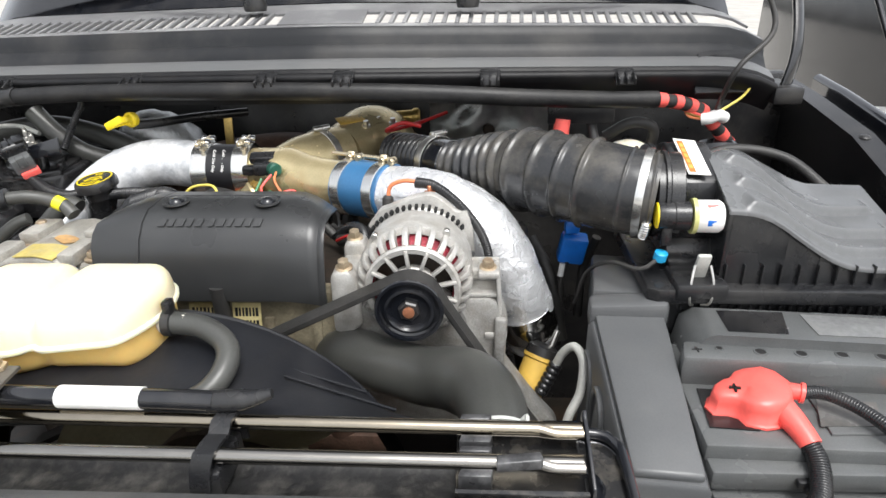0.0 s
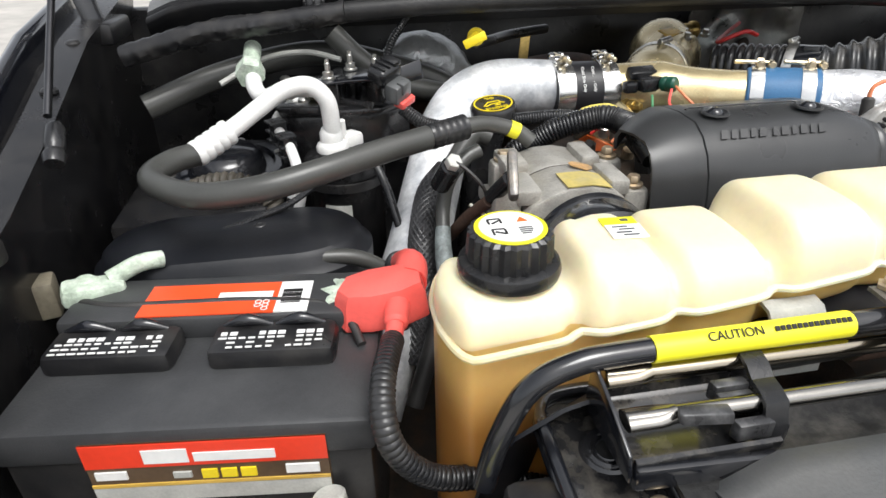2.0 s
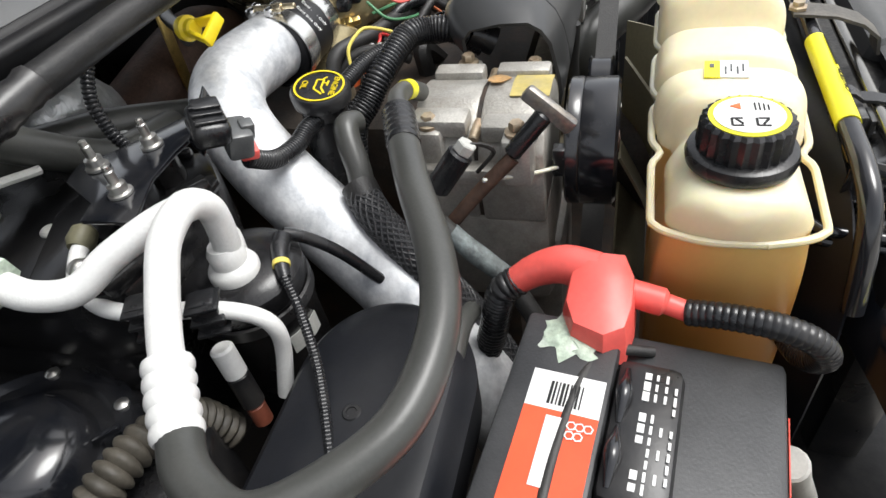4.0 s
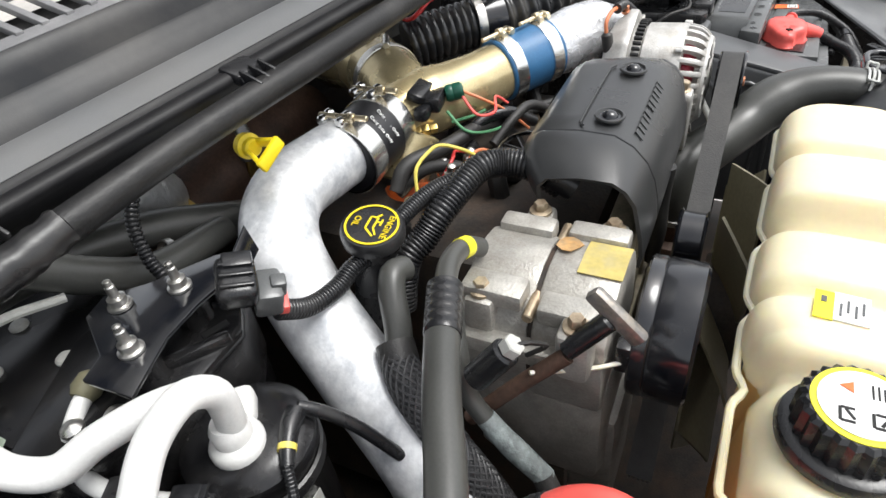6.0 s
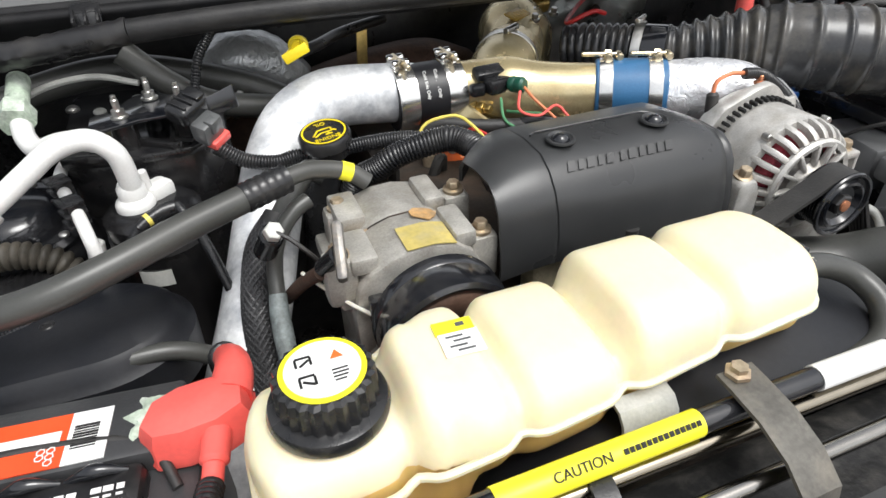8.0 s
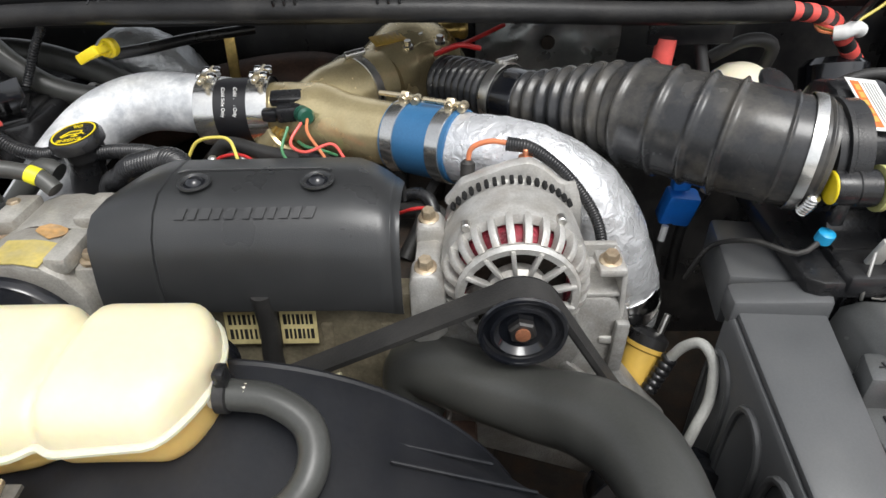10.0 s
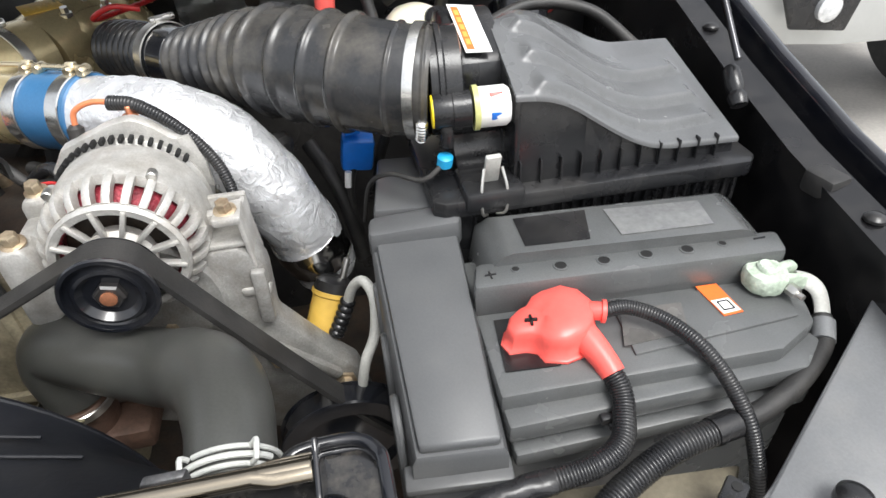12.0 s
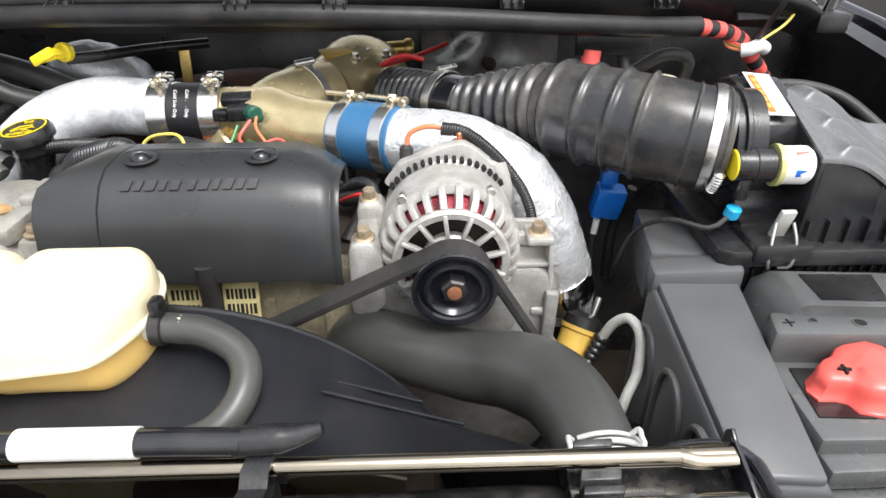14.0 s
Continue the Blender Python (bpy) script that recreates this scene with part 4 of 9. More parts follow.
def build_compressor():
    t = thing("compressor", (-0.465, 0.1, 0.86), "grimy cast aluminium air-conditioning compressor with a black clutch", "compressor")
    c = Vector((-0.466, 0.0, 0.975))
    # cylinder block: flat-topped, in two halves with a seam
    def half(y0, y1, k):
        pr = [(-0.066, -0.05), (-0.068, 0.0), (-0.062, 0.030), (-0.048, 0.046), (-0.030, 0.056), (-0.012, 0.062), (0.012, 0.063), (0.034, 0.058), (0.052, 0.044), (0.064, 0.022), (0.067, -0.02), (0.05, -0.06), (-0.05, -0.06)]
        bb = N()
        slab(bb, [(c.x + x * k, y0, c.z + z * k) for x, z in pr], (0, y1 - y0, 0), 0.004)
        return bb
    part("front_half", half(0.040, 0.104, 1.0), M_COMP, t)
    part("rear_half", half(0.107, 0.172, 0.98), M_COMP, t)
    part("seam", half(0.1035, 0.1075, 0.96), M_GRIME, t)
    for y0, y1, x, z, w in ((0.045, 0.098, -0.052, 0.052, 0.026), (0.112, 0.168, -0.046, 0.054, 0.028), (0.045, 0.1, 0.046, 0.055, 0.022), (0.112, 0.165, 0.040, 0.057, 0.022), (0.05, 0.165, -0.068, 0.012, 0.020)):
        b = N()
        bar(b, (c.x + x, y0, c.z + z), (c.x + x, y1, c.z + z), w, 0.018, bev=0.004)
        part("rib", b, M_COMP, t)
    for k, (x, y, z) in enumerate(((-0.518, 0.150, 1.034), (-0.396, 0.137, 1.034), (-0.397, 0.065, 1.028), (-0.539, 0.062, 1.04))):
        b = N()
        box(b, (x, y, z - 0.030), (0.030, 0.028, 0.05), 0.006)
        part("mounting_lug", b, M_COMP, t)
        b = N()
        lathe(b, (x, y, z - 0.005), (0, 0, 1), [(0.011, 0), (0.011, 0.003), (0.008, 0.004)], 18)
        hexa(b, (x, y, z), (0, 0, 1), 0.007, 0.007)
        part("bolt", b, M_BOLT, t)
    for x0, x1 in ((-0.50, -0.405), (-0.53, -0.42)):
        b = N()
        cyl(b, (x0, 0.106, c.z + 0.045), (x1, 0.106, c.z + 0.050), 0.005, 10, 0.001)
        part("through_bolt", b, M_BOLT, t)
    b = N()
    sheet(b, [[(c.x + dx, y, c.z + dz) for dx, dz in ((-0.014, 0.0636), (0.012, 0.0642), (0.023, 0.0624), (0.034, 0.0594))] for y in (0.040, 0.060, 0.078)], 0.001)
    part("sticker", b, M_STKY, t, "faded yellow sticker")
    b = N()
    slab(b, [(c.x + 0.020 + 0.014 * math.cos(a * 0.7), 0.094 + 0.011 * math.sin(a * 0.7) * (1 + 0.2 * math.sin(a * 3)), c.z + 0.0628 - 0.0032 * math.cos(a * 0.7)) for a in range(9)], (0, 0, 0.0008), 0)
    part("stain", b, M_STKO, t, "orange-brown stain")
    # clutch
    b = N()
    lathe(b, c + V(0.006, 0.024, 0), (0, -1, 0), [(0.03, 0), (0.062, 0), (0.064, 0.002), (0.064, 0.012), (0.0625, 0.014), (0.064, 0.016), (0.064, 0.046), (0.060, 0.049), (0.054, 0.047), (0.05, 0.043), (0.02, 0.043)], 52)
    cl = part("clutch", b, M_GLOSS, t, "glossy black clutch pulley")
    b = N()
    lathe(b, c + V(0.006, -0.018, 0), (0, -1, 0), [(0.015, 0), (0.053, 0), (0.054, 0.003), (0.05, 0.006), (0.03, 0.006), (0.026, 0.003), (0.012, 0.004), (0.011, 0.008), (0.002, 0.009)], 44)
    part("clutch_plate", b, M_RUST, cl, "rusty brown clutch plate")
    b = N()
    box(b, (-0.47, 0.10, 0.87), (0.12, 0.13, 0.14), 0.015)
    box(b, (-0.46, 0.05, 0.80), (0.10, 0.05, 0.16), 0.012)
    part("mounting_bracket", b, M_COMP, t)
    b = N()
    box(b, (-0.515, 0.028, 0.99), (0.014, 0.012, 0.03), 0.002)
    part("coil_connector", b, M_PLAST, t)
    b = N()
    tube(b, [(-0.518, 0.026, 0.985), (-0.54, 0.05, 0.992), (-0.57, 0.09, 1.005)], 0.002, 6)
    part("coil_wire", b, M_CREAM, t)


def build_charge_pipes():
    # bare pipe on the passenger side
    t = thing("charge_pipe", (-0.55, 0.3, 0.6), "bare mottled aluminium charge pipe bending down beside the engine", "pipe")
    b = N()
    tube(b, [(-0.325, 0.372, 1.043), (-0.398, 0.381, 1.050), (-0.469, 0.386, 1.052), (-0.521, 0.363, 1.038), (-0.556, 0.319, 1.008), (-0.587, 0.252, 0.960), (-0.622, 0.170, 0.903), (-0.667, 0.095, 0.834), (-0.70, 0.04, 0.77)], 0.039, 32)
    part("pipe", b, M_ALU, t, sharp=60)
    # black coupler
    q = thing("black_coupler", (-0.34, 0.372, 1.0), "black silicone hose coupler with two steel clamps", "hose coupler")
    b = N()
    cyl(b, (-0.386, 0.374, 1.043), (-0.294, 0.370, 1.043), 0.0425, 36, 0.002)
    part("sleeve", b, M_BLACKSIL, q)
    for x in (-0.374, -0.306):
        band((1, 0, 0), 0.0428, 0.027, (x, 0.372, 1.043), M_BAND, q, label="polished clamp band")
        for y in (0.392, 0.368):
            b = N()
            lathe(b, (x - 0.012, y, 1.0905), (1, 0, 0), [(0.004, 0), (0.006, 0.002), (0.006, 0.008), (0.0045, 0.010), (0.0045, 0.014), (0.006, 0.016), (0.006, 0.022), (0.004, 0.024)], 16)
            part("trunnion", b, M_CHROME, q)
        b = N()
        cyl(b, (x, 0.400, 1.0925), (x + 0.002, 0.338, 1.0935), 0.0032, 12, 0.001)
        hexa(b, (x, 0.362, 1.093), (0, -1, 0), 0.0058, 0.008)
        part("t_bolt", b, M_TBOLT, q, "brassy T-bolt and nut")
    for line, dx in (("Cold Side Only", 0.010), ("Cold Side Only", -0.012)):
        b = letters(line, 0.0062)
        lay(b, (-0.34 + dx * 0.7, 0.3385, 1.068), (0, -0.6, -0.8), (1, 0, 0))
        part("printing", b, M_WLAB, q, "white printed words")
    # gold Y
    g = thing("intake_y_pipe", (-0.22, 0.37, 0.96), "gold anodised cast intake Y-pipe", "intake pipe")
    b = N()
    tube(b, [(-0.296, 0.370, 1.043), (-0.265, 0.362, 1.043), (-0.235, 0.348, 1.043), (-0.195, 0.325, 1.04), (-0.155, 0.302, 1.04), (-0.118, 0.285, 1.042), (-0.10, 0.277, 1.043)], 0.039, 32,
         radii=[0.037, 0.039, 0.044, 0.041, 0.040, 0.039, 0.037])
    part("runner", b, M_GOLD, g, sharp=60)
    b = N()
    tube(b, [(-0.25, 0.352, 1.045), (-0.215, 0.395, 1.048), (-0.19, 0.425, 1.05), (-0.165, 0.455, 1.05)], 0.044, 32, radii=[0.036, 0.045, 0.047, 0.046])
    part("turbo_leg", b, M_GOLD, g, sharp=60)
    b = N()
    cyl(b, (-0.31, 0.35, 0.97), (-0.27, 0.345, 1.02), 0.034, 24, 0.003)
    cyl(b, (-0.33, 0.335, 0.93), (-0.31, 0.345, 0.965), 0.03, 24, 0.003)
    part("lower_leg", b, M_GOLD, g)
    b = N()
    cyl(b, (-0.325, 0.33, 0.945), (-0.31, 0.337, 0.97), 0.0335, 24, 0.003)
    part("orange_hose", b, M_OLAB, g, "orange silicone hose end")
    band((0.56, 0.83, 0.02), 0.047, 0.014, (-0.192, 0.422, 1.05), M_STEEL, g, "v_band", "thin steel V-band clamp")
    b = N()
    cyl(b, (-0.20, 0.41, 1.100), (-0.175, 0.424, 1.102), 0.005, 12, 0.001)
    part("v_band_screw", b, M_STEEL, g)
    b = N()
    for k in range(3):
        hexa(b, (-0.285 + 0.006 * k, 0.335 - 0.008 * k, 1.030), (0.5, -0.8, 0.1), 0.010 - 0.002 * k, 0.009)
    part("brass_fitting", b, M_BRASS, g, "brass hose fitting")
    # turbo housing
    u = thing("turbocharger", (-0.11, 0.53, 0.9), "gold cast turbocharger compressor housing", "turbocharger")
    b = N()
    tube(b, [(-0.165, 0.455, 1.05), (-0.146, 0.49, 1.055), (-0.128, 0.53, 1.06), (-0.105, 0.56, 1.05), (-0.08, 0.58, 1.02)], 0.046, 28, radii=[0.046, 0.05, 0.055, 0.055, 0.05])
    part("scroll", b, M_GOLD, u, sharp=60)
    b = N()
    lathe(b, (-0.105, 0.495, 1.035), (0.7, -0.7, 0), [(0.02, -0.03), (0.05, -0.03), (0.058, -0.015), (0.058, 0.01), (0.045, 0.02), (0.03, 0.022)], 36)
    part("inlet_flange", b, M_GOLD, u)
    b = N()
    cyl(b, (-0.10, 0.575, 1.082), (-0.045, 0.582, 1.084), 0.013, 20, 0.003)
    lathe(b, (-0.05, 0.582, 1.084), (1, 0.1, 0), [(0.013, 0), (0.016, 0.004), (0.016, 0.012), (0.012, 0.016)], 20)
    part("nipple", b, M_BRASS, u)
    b = N()
    box(b, (-0.148, 0.474, 1.103), (0.05, 0.022, 0.002), 0.0005, (20, 0, 35))
    lab = part("plate", b, M_FILT, u, "gold rating plate")
    b = N()
    for k in range(6):
        box(b, (-0.163 + 0.0065 * k, 0.464 + 0.0045 * k, 1.1035), (0.003, 0.012, 0.002), 0, (20, 0, 35))
    part("plate_bars", b, M_BRASS, lab)
    b = N()
    for x, y in ((-0.105, 0.505), (-0.075, 0.49), (-0.12, 0.47)):
        lathe(b, (x, y, 1.09), (0, -0.2, 1), [(0.008, 0), (0.008, 0.004), (0.005, 0.005), (0.005, 0.012)], 6)
    part("bolts", b, M_STEEL, u)
    # rusty exhaust pipe behind
    b = N()
    tube(b, [(-0.62, 0.58, 0.92), (-0.50, 0.57, 0.97), (-0.40, 0.56, 1.0), (-0.28, 0.565, 1.01), (-0.2, 0.58, 0.98)], 0.048, 22)
    ex = thing("exhaust_up_pipe", (-0.4, 0.55, 0.85), "rusty brown exhaust pipe behind the intake", "exhaust pipe")
    part("pipe", b, M_RUST, ex)
    band((1, -0.15, 0.3), 0.049, 0.02, (-0.47, 0.567, 0.98), M_BRASS, ex)
    # blue coupler
    d = Vector((0.08, -0.052, 0.008)).normalized()
    q = thing("blue_coupler", (-0.086, 0.265, 1.0), "blue silicone hose coupler with two polished clamps", "hose coupler")
    b = N()
    cyl(b, V(-0.124, 0.288, 1.042), V(-0.046, 0.240, 1.047), 0.0425, 36, 0.002)
    part("sleeve", b, M_BLUE, q)
    for f in (0.16, 0.84):
        p = V(-0.124, 0.288, 1.042).lerp(V(-0.046, 0.240, 1.047), f)
        band(d, 0.0428, 0.018, p, M_BAND, q, label="polished clamp band")
        b = N()
        cyl(b, p + V(-0.032, 0.018, 0.049), p + V(0.016, -0.002, 0.049), 0.0030, 12, 0.001)
        hexa(b, p + V(-0.004, 0.007, 0.049), (1, -0.38, 0), 0.0060, 0.009)
        part("t_bolt", b, M_TBOLT, q, "brassy T-bolt and nut")
        for k in (0.004, -0.010):
            b = N()
            lathe(b, p + V(k + 0.006, -0.008 - k * 0.38, 0.047), (0.35, 0.93, 0), [(0.004, 0), (0.0055, 0.002), (0.0055, 0.014), (0.004, 0.016)], 14)
            part("trunnion", b, M_TBOLT, q)
    # foil-wrapped pipe
    t = thing("foil_wrapped_pipe", (0.07, 0.2, 0.75), "charge pipe wrapped in crinkled silver foil", "pipe")
    b = N()
    pts = [(-0.058, 0.247, 1.046), (-0.02, 0.224, 1.048), (0.03, 0.200, 1.043), (0.075, 0.186, 1.02), (0.108, 0.180, 0.978), (0.132, 0.182, 0.925), (0.150, 0.190, 0.87), (0.158, 0.197, 0.83)]
    tube(b, pts, 0.041, 36, 0.005, radii=[0.040, 0.042, 0.044, 0.044, 0.043, 0.043, 0.042, 0.040])
    noise.seed_set(3)
    for v in b.verts:
        n = noise.noise(v.co * 38) * 0.0016 + noise.noise(v.co * 90) * 0.0009
        v.co += Vector((n, n * 0.7, n))
    part("wrap", b, M_FOIL, t, sharp=80)
    b = N()
    tube(b, [(0.141, 0.186, 0.892), (0.149, 0.190, 0.868), (0.156, 0.196, 0.846), (0.158, 0.198, 0.838)], 0.043, 36, 0.003, radii=[0.0436, 0.0452, 0.0438, 0.034])
    for v in b.verts:
        n = noise.noise(v.co * 90) * 0.0011
        v.co += Vector((n, -n, n))
    part("wrapped_end", b, M_CHROME, t, "shiny wrapped end of the foil", sharp=80)
    b = N()
    tube(b, [(0.157, 0.196, 0.845), (0.166, 0.204, 0.78)], 0.034, 24, radii=[0.035, 0.03])
    part("boot", b, M_RUBBER, t, "black rubber boot at its foot")


def build_intake():
    t = thing("intake_hose", (0.15, 0.24, 0.95), "dusty black ribbed rubber air intake hose", "intake hose")
    b = N()
    tube(b, [(-0.07, 0.455, 1.045), (-0.045, 0.43, 1.050), (-0.015, 0.40, 1.053), (0.015, 0.368, 1.056)], 0.036, 28, rib=0.0045, pitch=0.012)
    part("turbo_end", b, M_BELLOW, t)
    b = N()
    path = [(0.035, 0.345, 1.058), (0.062, 0.322, 1.062), (0.095, 0.296, 1.069), (0.130, 0.266, 1.076), (0.175, 0.224, 1.080), (0.23, 0.186, 1.078), (0.272, 0.164, 1.075), (0.302, 0.154, 1.073)]
    sm = smooth(path, 0.0015)
    n = len(sm)
    up = V(0, 0, 1)
    rings = []
    for i, p in enumerate(sm):
        f = i / (n - 1)
        d = (sm[min(i + 3, n - 1)] - sm[max(i - 3, 0)]).normalized()
        u = (up - d * up.dot(d)).normalized()
        s = d.cross(u)
        r = 0.035 + 0.022 * min(1, f / 0.46) ** 0.9
        if f < 0.40:
            r += 0.0030 * math.sin(f / 0.40 * 7 * 2 * math.pi)
        for c, w, h in ((0.455, 0.012, 0.0045), (0.560, 0.010, 0.0040), (0.655, 0.009, 0.0040), (0.745, 0.009, 0.0050)):
            r += h * math.exp(-((f - c) / w) ** 2)
        r -= 0.003 * max(0, f - 0.80) / 0.2
        if 0.885 < f < 0.895 or 0.975 < f < 0.985:
            r += 0.0025
        rings.append([p + (u * math.cos(a) + s * math.sin(a)) * r for a in (2 * math.pi * k / 48 for k in range(48))])
    skin(b, rings)
    part("bellows", b, M_BELLOW, t, sharp=70)
    band((0.7, -0.7, 0), 0.0405, 0.014, (0.008, 0.375, 1.056), M_STEEL, t)
    b = N()
    cyl(b, (0.000, 0.375, 1.099), (0.026, 0.392, 1.099), 0.004, 12, 0.001)
    box(b, (0.010, 0.380, 1.098), (0.012, 0.010, 0.008), 0.002, (0, 0, 30))
    part("clamp_screw", b, M_STEEL, t)
    b = N()
    cyl(b, (0.012, 0.371, 1.056), (0.040, 0.341, 1.058), 0.0385, 36, 0.004)
    part("cuff", b, M_GLOSS, t)
    b = N()
    box(b, (0.016, 0.345, 1.090), (0.022, 0.010, 0.012), 0.003, (0, 0, -45))
    part("cuff_tab", b, M_PLAST, t)
    d = V(0.045, -0.018, -0.002).normalized()
    p = V(0.288, 0.1585, 1.074)
    band(d, 0.0568, 0.011, p, M_BAND, t, label="polished steel clamp band")
    b = N()
    tube(b, [p + V(-0.008, -0.0555, -0.018), p + V(-0.008, -0.0510, -0.030), p + V(-0.008, -0.0445, -0.040)], 0.0055, 12, rib=0.0016, pitch=0.004)
    part("worm_screw", b, M_BAND, t)


def build_airbox():
    t = thing("air_filter_box", (0.48, 0.16, 0.80), "black plastic air filter box with a ribbed wavy lid", "air filter box")
    knots = ((0.366, 1.082), (0.385, 1.081), (0.405, 1.077), (0.425, 1.067), (0.45, 1.049), (0.481, 1.028), (0.505, 1.015), (0.53, 1.008), (0.57, 1.006), (0.63, 1.004))
    def crest(x):
        for (x0, z0), (x1, z1) in zip(knots, knots[1:]):
            if x <= x1:
                return z0 + (z1 - z0) * (x - x0) / (x1 - x0)
        return knots[-1][1]
    def lid(x, y):
        slope = 0.40 - 0.13 * min(1, max(0, (x - 0.39) / 0.15))
        z = sum(crest(x + d) for d in (-0.012, -0.006, 0, 0.006, 0.012)) / 5 + slope * (y - 0.08)
        near = min(1, max(0, (x - 0.38) / 0.12))
        over = max(0, y - (0.165 + 0.08 * near))
        z -= (11.0 - 4.0 * near) * over * over
        # terraces with a soft step along each wavy line
        f = (x - 0.384) / 0.216
        if f > 0 and x < 0.60:
            fade = min(1, f / 0.05) * min(1, (0.60 - x) / 0.01)
            lines = (0.08 + 0.024 * f, 0.12 + 0.018 * f, 0.16 + 0.026 * f, 0.20 + 0.030 * f)
            for k in range(3):
                y0, y1 = lines[k], lines[k + 1]
                if y0 <= y < y1:
                    g = (y - y0) / (y1 - y0)
                    z += fade * 0.0115 * (math.sin(math.pi * min(1, g / 0.16) / 2) * (1 - g) ** 1.3)
        return z
    b = N()
    rows = []
    for i in range(61):
        x = 0.366 + 0.249 * i / 60
        r = [(x, 0.0785, lid(x, 0.08) - 0.006), (x, 0.0785, lid(x, 0.08) - 0.002)]
        r += [(x, 0.080 + 0.175 * j / 100, lid(x, 0.080 + 0.175 * j / 100)) for j in range(101)]
        r += [(x, 0.258, lid(x, 0.255) - 0.01), (x, 0.262, 0.985)]
        rows.append(r)
    sheet(b, rows, 0.003)
    # paler than the walls because reflected sky is put into its colour
    part("lid", b, M_LIDSHEEN, t, sharp=40)
    # front wall under the lid, in three faintly stepped faces
    for x0, x1, y in ((0.369, 0.441, 0.0825), (0.438, 0.483, 0.0835), (0.480, 0.614, 0.085)):
        b = N()
        n = 8
        top = [(x1 - (x1 - x0) * k / n, y, lid(x1 - (x1 - x0) * k / n, 0.08) - 0.003) for k in range(n + 1)]
        slab(b, [(x0, y - 0.004, 0.975), (x1, y - 0.004, 0.970)] + top, (0, 0.012, 0), 0.0015)
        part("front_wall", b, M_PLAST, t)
    b = N()
    slab(b, [(0.610, 0.086, 0.965), (0.610, 0.25, 0.965), (0.610, 0.25, 1.036), (0.610, 0.086, 1.000)], (0.004, 0, 0), 0.001)
    part("end_wall", b, M_PLAST, t)
    # tall block that takes the hose, sloping to the front under its label
    b = N()
    slab(b, [(0.318, 0.128, 0.985), (0.318, 0.128, 1.092), (0.318, 0.134, 1.102), (0.318, 0.19, 1.127), (0.318, 0.205, 1.129), (0.318, 0.235, 1.120), (0.318, 0.255, 1.09), (0.318, 0.255, 0.985)], (0.056, 0, 0), 0.006)
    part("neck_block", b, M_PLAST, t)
    b = N()
    rows = []
    for k in range(9):
        a = radians(90 * k / 8)
        rows.append([(x, 0.130 - 0.030 * (1 - math.cos(a)) - 0.0 * x, 1.025 - 0.030 * math.sin(a)) for x in (0.315, 0.33, 0.35, 0.368)])
    sheet(b, rows, 0.004)
    box(b, (0.342, 0.085, 0.985), (0.062, 0.060, 0.022), 0.006)
    part("front_scoop", b, M_PLAST, t)
    b = N()
    slab(b, [(0.366, 0.079, 0.975), (0.366, 0.135, 0.975), (0.366, 0.135, 1.101), (0.366, 0.084, 1.081), (0.366, 0.079, 1.075)], (0.006, 0, 0), 0.002)
    part("side_cheek", b, M_PLAST, t)
    b = N()
    slab(b, [(0.280, 0.068, 0.968), (0.292, 0.060, 0.968), (0.622, 0.058, 0.966), (0.634, 0.07, 0.966), (0.630, 0.27, 0.968), (0.30, 0.30, 0.970), (0.280, 0.29, 0.970)], (0, 0, 0.019), 0.003)
    part("rim", b, M_PLAST, t)
    b = N()
    slab(b, [(0.30, 0.075, 0.80), (0.622, 0.075, 0.80), (0.62, 0.27, 0.80), (0.31, 0.29, 0.80)], (0, 0, 0.166), 0.006)
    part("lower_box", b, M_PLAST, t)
    for k in range(11):
        f = k / 10
        b = N()
        x, z = 0.372 + 0.218 * f, 0.998 - 0.003 * f
        box(b, (x, 0.0775 + 0.004 * f, z), (0.0018, 0.008, 0.030), 0.0006)
        part("rib", b, M_PLAST, t)
    for k in range(26):
        b = N()
        x = 0.325 + 0.0118 * k
        box(b, (x, 0.0735, 0.932), (0.004, 0.006, 0.055), 0.001)
        part("lower_rib", b, M_PLAST, t)
    # neck that takes the hose
    b = N()
    lathe(b, (0.296, 0.156, 1.073), (1, -0.1, 0.0), [(0.050, 0), (0.053, 0.001), (0.053, 0.008), (0.0575, 0.009), (0.0575, 0.013), (0.055, 0.015), (0.055, 0.030), (0.05, 0.032)], 40)
    part("neck", b, M_PLAST, t)
    # paper label
    b = N()
    q = [V(0.327, 0.196, 1.1345), V(0.352, 0.187, 1.1335), V(0.357, 0.128, 1.1065), V(0.332, 0.134, 1.1062)]
    nrm = (q[1] - q[0]).cross(q[3] - q[0]).normalized()
    nrm = nrm if nrm.z > 0 else -nrm
    slab(b, [p + nrm * 0.001 for p in q], nrm * 0.0008, 0)
    lab = part("label", b, M_WLAB, t, "white and orange paper label")
    b = N()
    def lp(u, v):
        return q[0].lerp(q[1], u).lerp(q[3].lerp(q[2], u), v) + nrm * 0.0017
    slab(b, [lp(0.10, 0.06), lp(0.38, 0.06), lp(0.38, 0.94), lp(0.10, 0.94)], nrm * 0.0006, 0)
    part("orange_band", b, M_OLAB, lab)
    for k in range(5):
        b = N()
        slab(b, [lp(0.16, 0.14 + 0.15 * k), lp(0.32, 0.14 + 0.15 * k), lp(0.32, 0.25 + 0.15 * k), lp(0.16, 0.25 + 0.15 * k)], nrm * 0.0010, 0)
        part("print_bar", b, M_FILT, lab)
